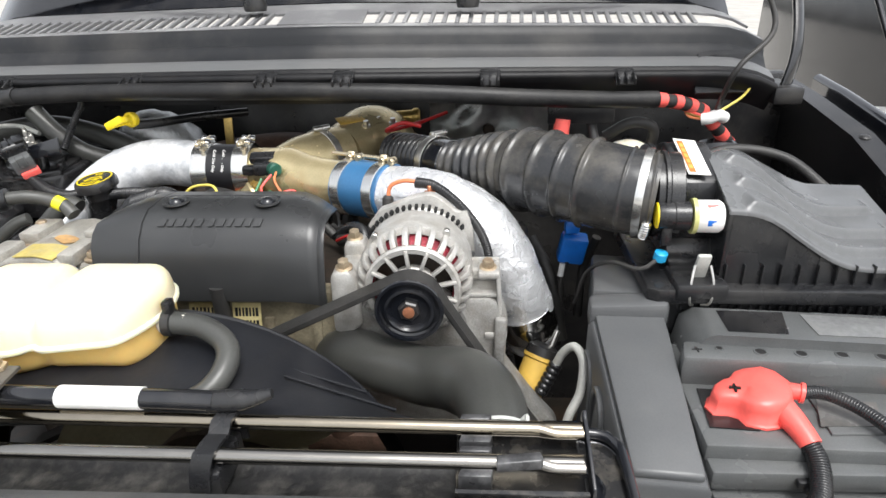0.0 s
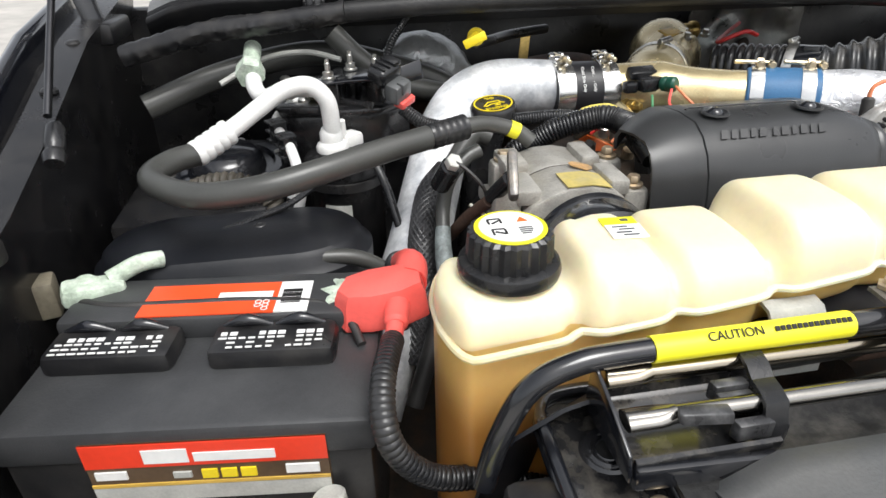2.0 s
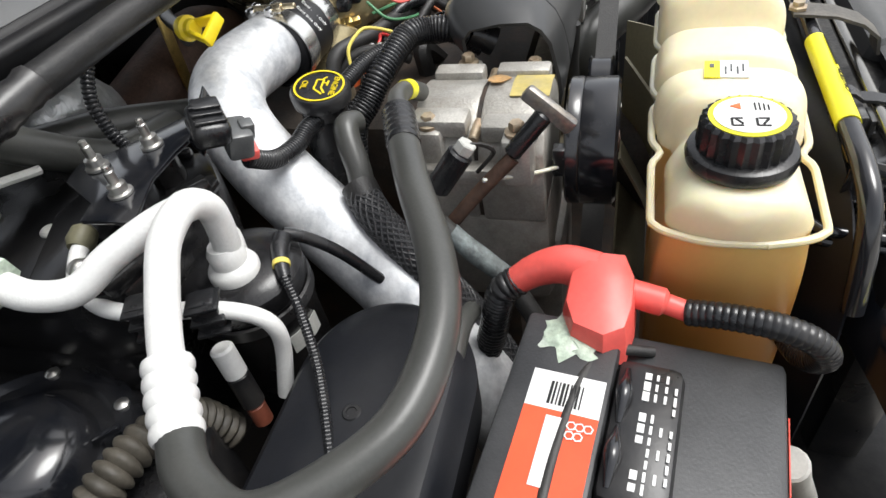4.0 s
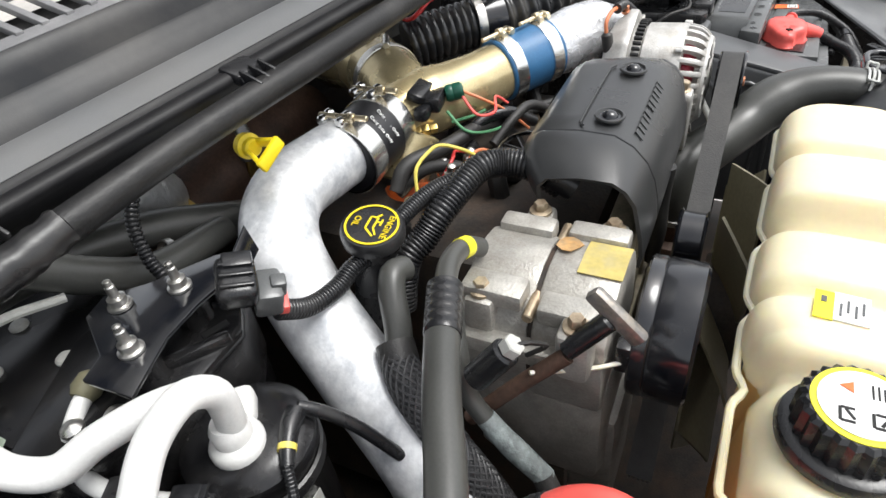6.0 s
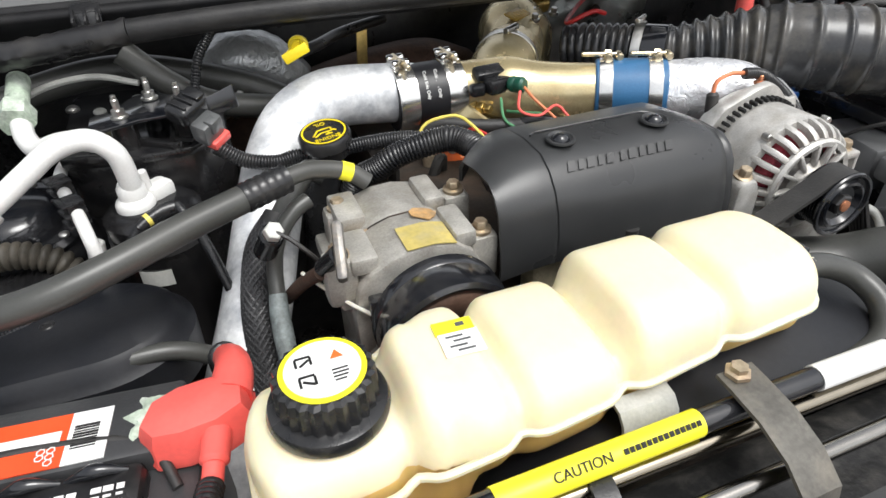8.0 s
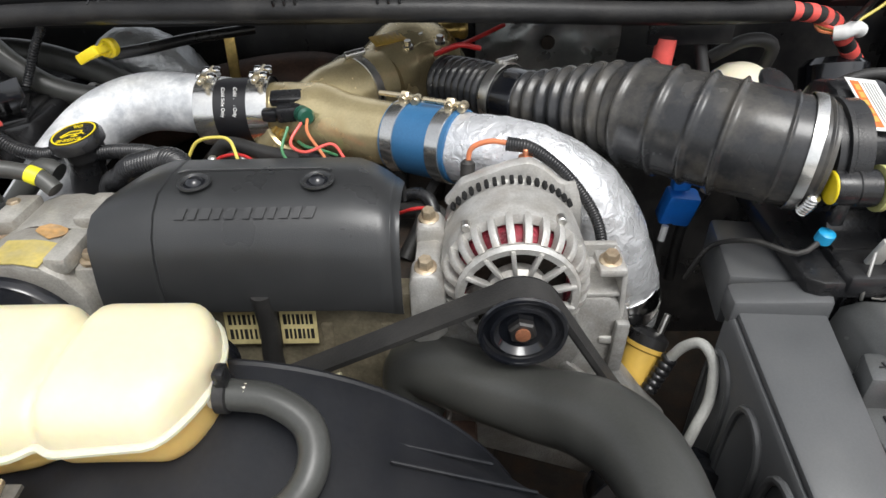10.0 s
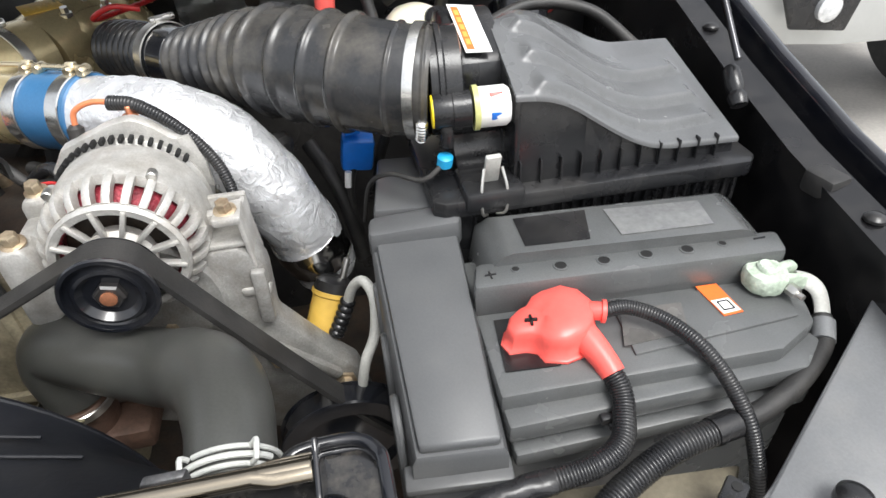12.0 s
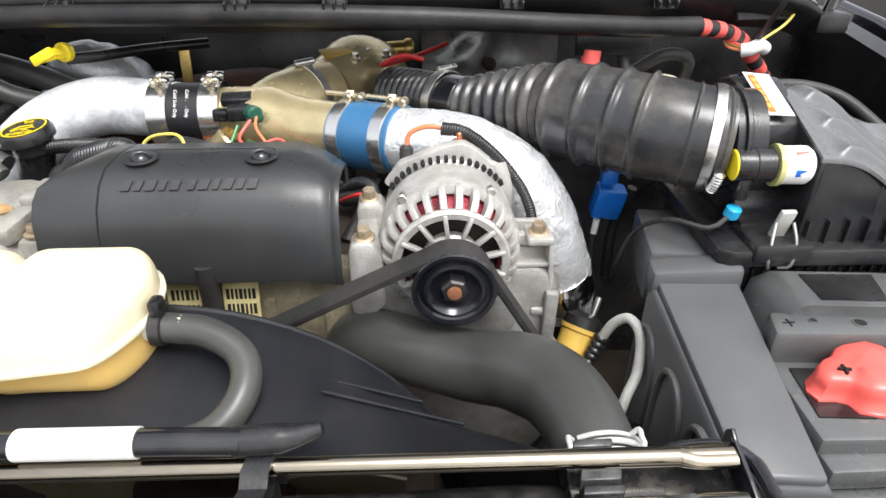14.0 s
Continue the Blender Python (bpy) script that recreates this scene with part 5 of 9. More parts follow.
    for k in range(5):
        b = N()
        slab(b, [lp(0.48 + 0.09 * k, 0.08), lp(0.50 + 0.09 * k, 0.08), lp(0.50 + 0.09 * k, 0.90 - 0.1 * (k % 2)), lp(0.48 + 0.09 * k, 0.90 - 0.1 * (k % 2))], nrm * 0.0008, 0)
        part("print_line", b, M_GREYP, lab)
    # wire clip
    c = thing("wire_clip", (0.338, 0.07, 0.97), "grey steel over-centre wire clip on the filter box", "clip")
    b = N()
    box(b, (0.342, 0.074, 1.012), (0.016, 0.006, 0.036), 0.002, (18, 0, 0))
    part("lever", b, M_GREYP, c)
    b = N()
    for s in (-1, 1):
        tube(b, [(0.342 + s * 0.009, 0.070, 1.015), (0.341 + s * 0.013, 0.060, 0.995), (0.34 + s * 0.012, 0.056, 0.972), (0.34 + s * 0.005, 0.064, 0.965)], 0.0016, 8, 0.004)
    part("wire", b, M_STEEL, c)
    # restriction gauge
    g = thing("filter_gauge", (0.325, 0.1, 1.03), "black and white air filter gauge with a yellow end", "gauge")
    a = V(0.291, 0.102, 1.066)
    d = V(1, -0.10, 0.02).normalized()
    b = N()
    lathe(b, a, d, [(0.0158, 0), (0.0165, 0.002), (0.0165, 0.018), (0.0175, 0.019), (0.0175, 0.036), (0.014, 0.038)], 28)
    part("body", b, M_PLAST, g)
    b = N()
    lathe(b, a - d * 0.002, d, [(0.0146, 0), (0.0158, 0.001), (0.0158, 0.003)], 28)
    part("end_button", b, M_YEL, g, "bright yellow end button")
    b = N()
    lathe(b, a + d * 0.038, d, [(0.014, 0), (0.0215, 0.0), (0.0215, 0.005), (0.019, 0.006)], 28)
    part("ring", b, M_RING, g, "pale yellow-green ring")
    b = N()
    lathe(b, a + d * 0.043, d, [(0.019, 0), (0.0195, 0.001), (0.0195, 0.026), (0.0165, 0.030)], 28)
    j = part("window", b, M_WLAB, g, "clear window over a white scale")
    b = N()
    for k, (an, m) in enumerate(((-75, M_BLUEP), (-40, M_RED))):
        bb = N()
        u = Vector((0, math.cos(radians(an + 180)), -math.sin(radians(an + 180))))
        box(bb, a + d * 0.058 + V(0, -0.0185 * math.cos(radians(40 * k + 15)), 0.0185 * math.sin(radians(55 * k - 5))), (0.013, 0.003, 0.008), 0.001, (-40 * k + 10, 0, 0))
        part("scale_mark", bb, m, j)
    b.free()
    b = N()
    box(b, a + d * 0.012 + V(0, -0.004, -0.024), (0.012, 0.012, 0.026), 0.003)
    part("bracket", b, M_PLAST, g)
    b = N()
    lathe(b, (0.299, 0.098, 1.008), (0.1, -0.2, 1), [(0.006, 0), (0.008, 0.002), (0.008, 0.012), (0.005, 0.014)], 16)
    part("cap", b, M_CYAN, g, "small bright blue cap")
    b = N()
    tube(b, [(0.298, 0.096, 1.012), (0.275, 0.09, 1.0), (0.245, 0.12, 0.995), (0.225, 0.16, 0.96), (0.215, 0.18, 0.90)], 0.0028, 8)
    part("vacuum_line", b, M_RUBBER, g)


# ---------------------------------------------------------------- cooling
def build_tank():
    t = thing("coolant_bottle", (-0.43, -0.115, 0.76), "translucent cream plastic coolant bottle with five lobes, amber coolant low down", "coolant bottle")
    notches = (-0.545, -0.474, -0.396, -0.312)
    def ease(a, b, x):
        f = min(1, max(0, (x - a) / (b - a)))
        return f * f * (3 - 2 * f)
    def seam_z(x):
        return 1.010 + 0.1135 * (x + 0.64)
    def ring(x, shrink=1.0, seg=104):
        zt = 1.044 + (1.068 - 1.044) * ease(-0.56, -0.535, x) + (1.090 - 1.068) * ease(-0.402, -0.385, x)
        for n in notches:
            zt -= 0.014 * math.exp(-((x - n) / 0.008) ** 2)
        zb = 0.76 + (0.985 - 0.76) * ease(-0.545, -0.50, x) + 0.033 * ease(-0.46, -0.28, x)
        hy = 0.060 - 0.006 * ease(-0.5, -0.25, x)
        for n in notches:
            hy -= 0.007 * math.exp(-((x - n) / 0.009) ** 2)
        end = min((x + 0.642) / 0.020, (-0.213 - x) / 0.028, 1.0)
        k = math.sqrt(max(0.0, 1 - (1 - max(0.02, end)) ** 2)) * shrink
        cz, hz = (zt + zb) / 2, (zt - zb) / 2
        out = []
        for i in range(seg):
            a = 2 * math.pi * i / seg
            c, s = math.cos(a), math.sin(a)
            p = 5 if hz > 0.09 else 4.2
            m = (abs(c) ** p + abs(s) ** p) ** (-1 / p)
            y, z = c * m * hy * (0.55 + 0.45 * k), s * m * (hz - 0.018 * (1 - k))
            if s > 0:
                y *= 1 - 0.13 * (s * m) ** 2
            if cz + z < seam_z(x) - 0.003:
                y *= 0.90 if hz < 0.09 else 0.94
            out.append((x, -0.113 + y * (k * 0.8 + 0.2), cz + z))
        return out
    n = 120
    for nm, upper, m in (("upper_shell", True, M_TANK), ("lower_shell", False, M_TANKL)):
        b = N()
        skin(b, [ring(-0.6418 + 0.4285 * i / n) for i in range(n + 1)])
        bmesh.ops.bisect_plane(b, geom=b.verts[:] + b.edges[:] + b.faces[:], plane_co=(-0.64, 0, 1.010), plane_no=(-0.1135, 0, 1), clear_inner=upper, clear_outer=not upper)
        part(nm, b, m, t, "" if upper else "amber lower half, stained by the coolant", sharp=80)
    # moulded seam
    b = N()
    pts = []
    for i in range(81):
        x = -0.641 + 0.427 * i / 80
        z = seam_z(x)
        e = min((x + 0.642) / 0.02, (-0.213 - x) / 0.028, 1)
        k = math.sqrt(max(0.0, 1 - (1 - max(0.02, e)) ** 2))
        hy = 0.0605 - 0.006 * ease(-0.5, -0.25, x)
        for w in notches:
            hy -= 0.007 * math.exp(-((x - w) / 0.009) ** 2)
        hy *= (0.55 + 0.45 * k) * (k * 0.8 + 0.2)
        pts.append((x, -0.113 - hy, z))
    back = [(x, -0.226 - y, z) for x, y, z in reversed(pts)]
    tube(b, pts + back + [pts[0]], 0.0032, 8, 0.008)
    part("seam", b, M_TANK, t)
    # cap
    b = N()
    lathe(b, (-0.585, -0.113, 1.042), (0, 0, 1), [(0.030, 0), (0.0385, 0.004), (0.0395, 0.009), (0.038, 0.014), (0.034, 0.016)], 44)
    lathe(b, (-0.585, -0.113, 1.057), (0, 0, 1), [(0.0325, 0), (0.033, 0.003), (0.032, 0.022), (0.029, 0.0245), (0.01, 0.0245)], 96, lobes=24, depth=0.0022)
    c = part("cap", b, M_PLAST, t, "black screw cap with a round warning label")
    b = N()
    lathe(b, (-0.585, -0.113, 1.0815), (0, 0, 1), [(0.001, 0), (0.027, 0.0), (0.027, 0.0006), (0.001, 0.0007)], 40)
    part("yellow_rim", b, M_YLAB, c)
    b = N()
    lathe(b, (-0.585, -0.113, 1.0823), (0, 0, 1), [(0.001, 0), (0.0235, 0.0), (0.0235, 0.0006), (0.001, 0.0007)], 40)
    d = part("label", b, M_WLAB, c, "round white pictogram label")
    for x, y, w, h, r in ((-0.009, 0.0105, 0.0095, 0.0016, 0), (-0.0130, 0.0072, 0.0016, 0.007, 0), (-0.0085, 0.0062, 0.0075, 0.0016, 35), (-0.0050, 0.0072, 0.0016, 0.007, 0),
                          (-0.009, -0.0035, 0.0095, 0.0016, 0), (-0.0130, -0.0072, 0.0016, 0.008, 0), (-0.0085, -0.0085, 0.0080, 0.0018, -30), (-0.0050, -0.0075, 0.0016, 0.007, 0),
                          (0.0085, -0.004, 0.010, 0.0010, 0), (0.0085, -0.0065, 0.010, 0.0010, 0), (0.0080, -0.009, 0.009, 0.0010, 0), (0.0075, -0.0115, 0.007, 0.0010, 0)):
        b = N()
        box(b, (-0.585 + x * 1.15, -0.113 + y * 1.15, 1.0831), (w, h, 0.0006), 0, (0, 0, r))
        part("pictogram_bar", b, M_DARK, d)
    b = N()
    slab(b, [(-0.579, -0.108, 1.083), (-0.571, -0.108, 1.083), (-0.575, -0.101, 1.083)], (0, 0, 0.0006), 0)
    part("warning_mark", b, M_OLAB, d)
    # paper label on the second lobe
    b = N()
    box(b, (-0.493, -0.113, 1.0690), (0.028, 0.022, 0.001), 0, (0, 0, -4))
    l = part("label", b, M_WLAB, t, "yellow and white paper label")
    b = N()
    box(b, (-0.493, -0.0965, 1.0690), (0.028, 0.012, 0.0012), 0, (0, 0, -4))
    part("yellow_band", b, M_YLAB, l)
    b = N()
    for k in range(4):
        box(b, (-0.496 + 0.004 * (k % 2), -0.1065 - 0.0045 * k, 1.0698), (0.012, 0.0014, 0.0006), 0, (0, 0, -4))
    box(b, (-0.488, -0.0965, 1.0699), (0.006, 0.0035, 0.0006), 0, (0, 0, -4))
    part("print", b, M_PLASTG, l)
    # hose port and overflow hose
    b = N()
    cyl(b, (-0.222, -0.122, 1.05), (-0.19, -0.124, 1.05), 0.0095, 20, 0.001)
    part("port", b, M_CREAM, t)
    b = N()
    tube(b, [(-0.205, -0.123, 1.05), (-0.175, -0.126, 1.047), (-0.150, -0.14, 1.037), (-0.146, -0.165, 1.025), (-0.165, -0.185, 1.012), (-0.21, -0.190, 1.005), (-0.30, -0.190, 1.0), (-0.42, -0.185, 0.99)], 0.0105, 16, 0.006)
    h = solo("overflow_hose", b, M_HOSE, "grey-black rubber overflow hose looping from the bottle", "hose")
    b = N()
    lathe(b, (-0.212, -0.1225, 1.05), (1, 0, 0), [(0.0115, 0), (0.013, 0.001), (0.013, 0.008), (0.0115, 0.009)], 20)
    box(b, (-0.206, -0.122, 1.066), (0.008, 0.012, 0.014), 0.002)
    part("hose_clip", b, M_PAINT, t, "black spring hose clip")
    # white strap foot
    b = N()
    sheet(b, [[(x, y, z) for x in (-0.405, -0.36)] for y, z in ((-0.165, 1.028), (-0.176, 1.026), (-0.183, 1.018), (-0.188, 1.0), (-0.190, 0.975))], 0.003)
    part("strap", b, M_GREYP, t, "pale grey mounting strap")


def build_radiator():
    t = thing("fan_shroud", (-0.22, -0.12, 0.4), "dark blue-black plastic fan shroud with a round opening", "fan shroud")
    cx, cz, R = -0.235, 0.795, 0.245
    b = N()
    rows = []
    angs = [radians(a) for a in range(-30, 211, 5)]
    for y, k in ((-0.085, 0), (-0.083, 0.0), (-0.10, 0.05), (-0.13, 0.3), (-0.165, 0.65), (-0.205, 1.0)):
        r = []
        for a in angs:
            c, s = math.cos(a), math.sin(a)
            q = 5.0
            m = (abs(c / 0.40) ** q + abs(s / 0.215) ** q) ** (-1 / q)
            rx, rz = cx + c * (R * (1 - k) + m * k), cz + s * (R * (1 - k) + m * k)
            if y == -0.085:
                rx, rz = cx + c * (R - 0.02), cz + s * (R - 0.02)
            r.append((rx, y, rz))
        rows.append(r)
    sheet(b, rows, 0.003)
    part("shell", b, M_SHROUD, t, sharp=30)
    for k in (0, 1):
        b = N()
        bar(b, (-0.13 + 0.03 * k, -0.125 - 0.02 * k, 1.012 - .004 * k), (-0.03 + 0.03 * k, -0.125 - 0.02 * k, 0.975 - .004 * k), 0.003, 0.003)
        part("moulded_rib", b, M_SHROUD, t)
    b = N()
    tube(b, [(cx + (R - 0.003) * math.cos(a), -0.083, cz + (R - 0.003) * math.sin(a)) for a in angs], 0.004, 8, 0.02)
    part("rim_bead", b, M_SHROUD, t)
    f = thing("cooling_fan", (cx, -0.05, 0.55), "olive-brown plastic cooling fan behind the shroud", "fan")
    b = N()
    lathe(b, (cx, -0.02, cz), (0, -1, 0), [(0.02, 0), (0.07, 0), (0.075, 0.01), (0.075, 0.05), (0.05, 0.06), (0.02, 0.062)], 32)
    part("hub", b, M_GRIME, f)
    bl = None
    for k in range(9):
        if bl is None:
            b = N()
            rows = []
            for i in range(7):
                r = 0.07 + 0.115 * i / 6
                w = 0.045 + 0.012 * math.sin(i / 6 * math.pi)
                rows.append([(-w * 0.8, -0.018, r), (-w * 0.3, -0.008, r), (w * 0.3, 0.008, r), (w * 0.8, 0.022, r)])
            sheet(b, rows, 0.003)
            bl = mesh_of("blade", b, M_FANBL)
        o = new("blade", bl)
        o.parent = f
        o.matrix_basis = Matrix.Translation(V(cx, -0.05, cz) - ROOT[f]) @ Matrix.Rotation(2 * math.pi * k / 9 + 0.25, 4, "Y")
    b = N()
    box(b, (-0.22, -0.255, 0.74), (0.80, 0.05, 0.44), 0.01)
    solo("radiator", b, M_PAINT, "black radiator in front of the shroud", "radiator")
    # upper hose
    q = thing("radiator_hose", (0.0, -0.06, 0.82), "fat black upper radiator hose with a pale wire clamp", "hose")
    b = N()
    tube(b, [(-0.098, 0.040, 0.84), (-0.102, 0.044, 0.880), (-0.088, 0.040, 0.905), (-0.037, 0.006, 0.914), (0.018, -0.026, 0.922), (0.052, -0.052, 0.938), (0.077, -0.085, 0.950), (0.089, -0.124, 0.957), (0.093, -0.158, 0.957), (0.094, -0.188, 0.950)], 0.033, 28, 0.006,
         radii=[0.030, 0.032, 0.034, 0.033, 0.033, 0.034, 0.036, 0.034, 0.031, 0.0305])
    part("hose", b, M_HOSE, q, sharp=70)
    b = N()
    ax = Vector((0.03, -1, -0.22)).normalized()
    o = Vector((0.0932, -0.165, 0.9555))
    up = Vector((0, 0, 1)) - ax * ax.z
    up.normalize()
    side = ax.cross(up)
    for k in (0.0, 0.012):
        ring = [o + ax * k + (side * math.sin(radians(g)) + up * math.cos(radians(g))) * 0.0328 for g in range(-215, 40, 8)]
        tube(b, ring, 0.0019, 8, 0.004)
    for g, h in ((-34, 0.009), (40, 0.006)):
        p = o + (side * math.sin(radians(g)) + up * math.cos(radians(g))) * 0.0328
        q1 = p + (side * math.sin(radians(g)) + up * math.cos(radians(g))) * h
        tube(b, [p, q1, q1 + ax * 0.006, q1 + ax * 0.012, p + ax * 0.012], 0.0019, 8, 0.002)
    tube(b, [o + ax * 0.006 + (side * math.sin(radians(g)) + up * math.cos(radians(g))) * 0.0335 for g in range(-60, 61, 8)], 0.0022, 8, 0.004)
    part("wire_clamp", b, M_WIRECL, q, "pale grey wire clamp")
    b = N()
    tube(b, [(0.094, -0.186, 0.9505), (0.095, -0.21, 0.942), (0.096, -0.245, 0.93)], 0.028, 24, 0.01)
    part("neck", b, M_GREYP, q, "dusty pale radiator neck")
    b = N()
    lathe(b, (-0.098, 0.034, 0.835), (0, 0, 1), [(0.034, 0), (0.0355, 0.001), (0.0355, 0.009), (0.034, 0.01)], 32, caps=False)
    part("lower_clamp", b, M_STEEL, q)
    b = N()
    cyl(b, (-0.098, 0.034, 0.78), (-0.098, 0.034, 0.842), 0.029, 24, 0.003)
    box(b, (-0.09, 0.04, 0.79), (0.11, 0.07, 0.03), 0.008)
    part("thermostat_neck", b, M_RUST, q, "rusty thermostat housing")


def build_front():
    """Radiator support, the stored rods and the front cover panel."""
    t = thing("radiator_support", (-0.19, -0.27, 0.55), "gloss black steel radiator support with end brackets", "radiator support", kind="structure")
    b = N()
    bar(b, (-0.60, -0.262, 0.915), (0.21, -0.262, 0.915), 0.10, 0.03, bev=0.006)
    part("cross_member", b, M_PAINT, t)
    for s, x in ((-1, -0.548), (1, 0.160)):
        def floor_z(y):
            ks = ((-0.175, 0.968), (-0.19, 0.966), (-0.235, 0.964), (-0.27, 0.962), (-0.282, 0.956), (-0.37, 0.944))
            for (y0, z0), (y1, z1) in zip(ks, ks[1:]):
                if y >= y1:
                    return z0 + (z1 - z0) * (y - y0) / (y1 - y0)
            return ks[-1][1]
        ys = (-0.180, -0.19, -0.21, -0.235, -0.255, -0.268, -0.274, -0.280, -0.29, -0.31, -0.34, -0.37)
        b = N()
        sheet(b, [[(x + dx, y, floor_z(y)) for dx in (-0.031, -0.02, 0.0, 0.02, 0.031)] for y in ys], 0.004)
        br = part("end_bracket", b, M_DUSTPL, t, "glossy black pressed channel with dusty reflections")
        # the raised rolled rim runs round the rounded rear end
        rim = [(x - 0.033, -0.37), (x - 0.034, -0.30), (x - 0.034, -0.21), (x - 0.032, -0.190), (x - 0.022, -0.178), (x, -0.175), (x + 0.020, -0.177), (x + 0.031, -0.187), (x + 0.034, -0.205), (x + 0.034, -0.30), (x + 0.033, -0.37)]
        b = N()
        tube(b, [(px, py, floor_z(py) + 0.007) for px, py in rim], 0.0046, 12, 0.005)
        tube(b, [(px, py, floor_z(py) - 0.004) for px, py in rim], 0.0050, 12, 0.005)
        part("rolled_rim", b, M_GLOSS, br)
        for dx, y in (((0.0, -0.262), (0.008, -0.318)) if s > 0 else ((0.020, -0.272), (-0.004, -0.300))):
            b = N()
            lathe(b, (x + dx, y, floor_z(y)), (0, -0.1, 1), [(0.0085, 0), (0.0085, 0.002), (0.006, 0.0042), (0.002, 0.005)], 20)
            part("screw", b, M_SCREW if s > 0 else M_BOLT, br, "dull steel screw head" if s > 0 else "rusty screw head")
        b = N()
        lathe(b, (x - 0.004 * s, -0.226, floor_z(-0.226)), (0, -0.1, 1), [(0.0075, 0.001), (0.0085, 0.003), (0.0105, 0.0005), (0.0125, 0.0035), (0.0150, 0.0008), (0.0170, 0.003), (0.0195, 0.0)], 32, caps=False)
        part("eye", b, M_GLOSS, br, "pressed eye round the slotted hole")
        b = N()
        lathe(b, (x - 0.004 * s, -0.226, floor_z(-0.226) + 0.0008), (0, -0.1, 1), [(0.0075, 0), (0.0075, 0.0008), (0.001, 0.0008)], 18)
        part("hole", b, M_DARK, br)
    # front cover, open round the hood latch
    c = thing("front_cover_panel", (-0.2, -0.4, 0.95), "dark grey moulded plastic cover panel with push pins", "cover panel")
    def skin_z(y):
        ks = ((-0.268, 0.982), (-0.272, 0.998), (-0.285, 1.003), (-0.30, 0.999), (-0.33, 0.993), (-0.37, 0.988), (-0.40, 0.984), (-0.50, 0.975), (-0.60, 0.950))
        for (y0, z0), (y1, z1) in zip(ks, ks[1:]):
            if y >= y1:
                return z0 + (z1 - z0) * (y - y0) / (y1 - y0)
        return ks[-1][1]
    def panel(xs, ys):
        bb = N()
        rows = []
        for y in ys:
            rows.append([(x, y - (0.016 if -0.372 < x < -0.308 and y > -0.275 else 0), skin_z(y) - (0.022 if x < -0.496 or x > 0.103 else 0) - (0.005 if -0.37 < x < -0.31 and y > -0.30 else 0)
                          - 0.004 * math.exp(-((y + 0.352 + 0.012 * math.sin(x * 14)) / 0.008) ** 2)) for x in xs])
        sheet(bb, rows, 0.005)
        return bb
    y_in = (-0.268, -0.272, -0.278, -0.285, -0.292, -0.30, -0.315, -0.33, -0.34, -0.346, -0.352, -0.358, -0.364, -0.372)
    y_out = (-0.372, -0.385, -0.40, -0.45, -0.50, -0.55, -0.60)
    xs = (-0.50, -0.497, -0.46, -0.42, -0.38, -0.373, -0.368, -0.34, -0.312, -0.307, -0.282, -0.24, -0.20, -0.16, -0.138, -0.10, -0.05, 0.0, 0.05, 0.102, 0.106)
    part("rear_panel", panel(xs, y_in), M_FPANEL, c)
    part("side_panel", panel([x for x in xs if x <= -0.282], y_out), M_FPANEL, c)
    part("side_panel", panel([x for x in xs if x >= -0.138], y_out), M_FPANEL, c)
    part("corner_panel", panel((-0.588, -0.58, -0.56, -0.53, -0.5005), (-0.322, -0.326, -0.34, -0.346, -0.352, -0.358, -0.372) + y_out[1:]), M_FPANEL, c)
    for x, y in ((-0.479, -0.318), (-0.274, -0.325), (-0.126, -0.330), (0.045, -0.330)):
        b = N()
        lathe(b, (x, y, skin_z(y) - 0.001), (0, -0.1, 1), [(0.0115, 0), (0.0118, 0.002), (0.0095, 0.0025), (0.008, 0.001), (0.001, 0.0005)], 22)
        part("push_pin", b, M_PLAST, c)
    la = thing("hood_latch", (-0.21, -0.46, 0.93), "glossy black and silver hood latch in the panel opening", "latch")
    b = N()
    slab(b, [(-0.284, -0.374, 0.945), (-0.136, -0.374, 0.945), (-0.136, -0.60, 0.925), (-0.284, -0.60, 0.925)], (0, 0, 0.004), 0.001)
    part("base_plate", b, M_GLOSS, la)
    for x0, x1 in ((-0.280, -0.240), (-0.190, -0.142)):
        b = N()
        bar(b, (x0, -0.380, 0.972), (x1, -0.380, 0.972), 0.012, 0.014, bev=0.004)
        part("flange", b, M_GLOSS, la)
    b = N()
    slab(b, [(-0.258, -0.395, 0.960), (-0.226, -0.395, 0.960), (-0.218, -0.412, 0.960), (-0.25, -0.420, 0.960)], (0, 0, 0.008), 0.003)
    part("pawl", b, M_SILVER, la, "bright silver pawl")
    b = N()
    tube(b, [(-0.20, -0.40, 0.962), (-0.185, -0.43, 0.966), (-0.20, -0.47, 0.968), (-0.235, -0.48, 0.966), (-0.24, -0.45, 0.962)], 0.006, 10)
    part("hook", b, M_STEEL, la)
    b = N()
    lathe(b, (-0.268, -0.405, 0.948), (0, 0, 1), [(0.010, 0), (0.010, 0.004), (0.006, 0.006), (0.006, 0.012)], 6)
    part("bolt", b, M_STEEL, la)
    # dark sealing panel between the shroud and the support
    b = N()
    sheet(b, [[(x, y, z + 0.0015 * math.sin(x * 60)) for x in (-0.52, -0.44, -0.36, -0.28, -0.20, -0.12, -0.04, 0.03, 0.058)] for y, z in ((-0.200, 0.972), (-0.210, 0.980), (-0.225, 0.981), (-0.232, 0.976), (-0.250, 0.976), (-0.262, 0.979), (-0.284, 0.978))], 0.004)
    solo("radiator_seal_panel", b, M_SEALP, "dusty black sealing panel along the top of the radiator", "panel", kind="structure")
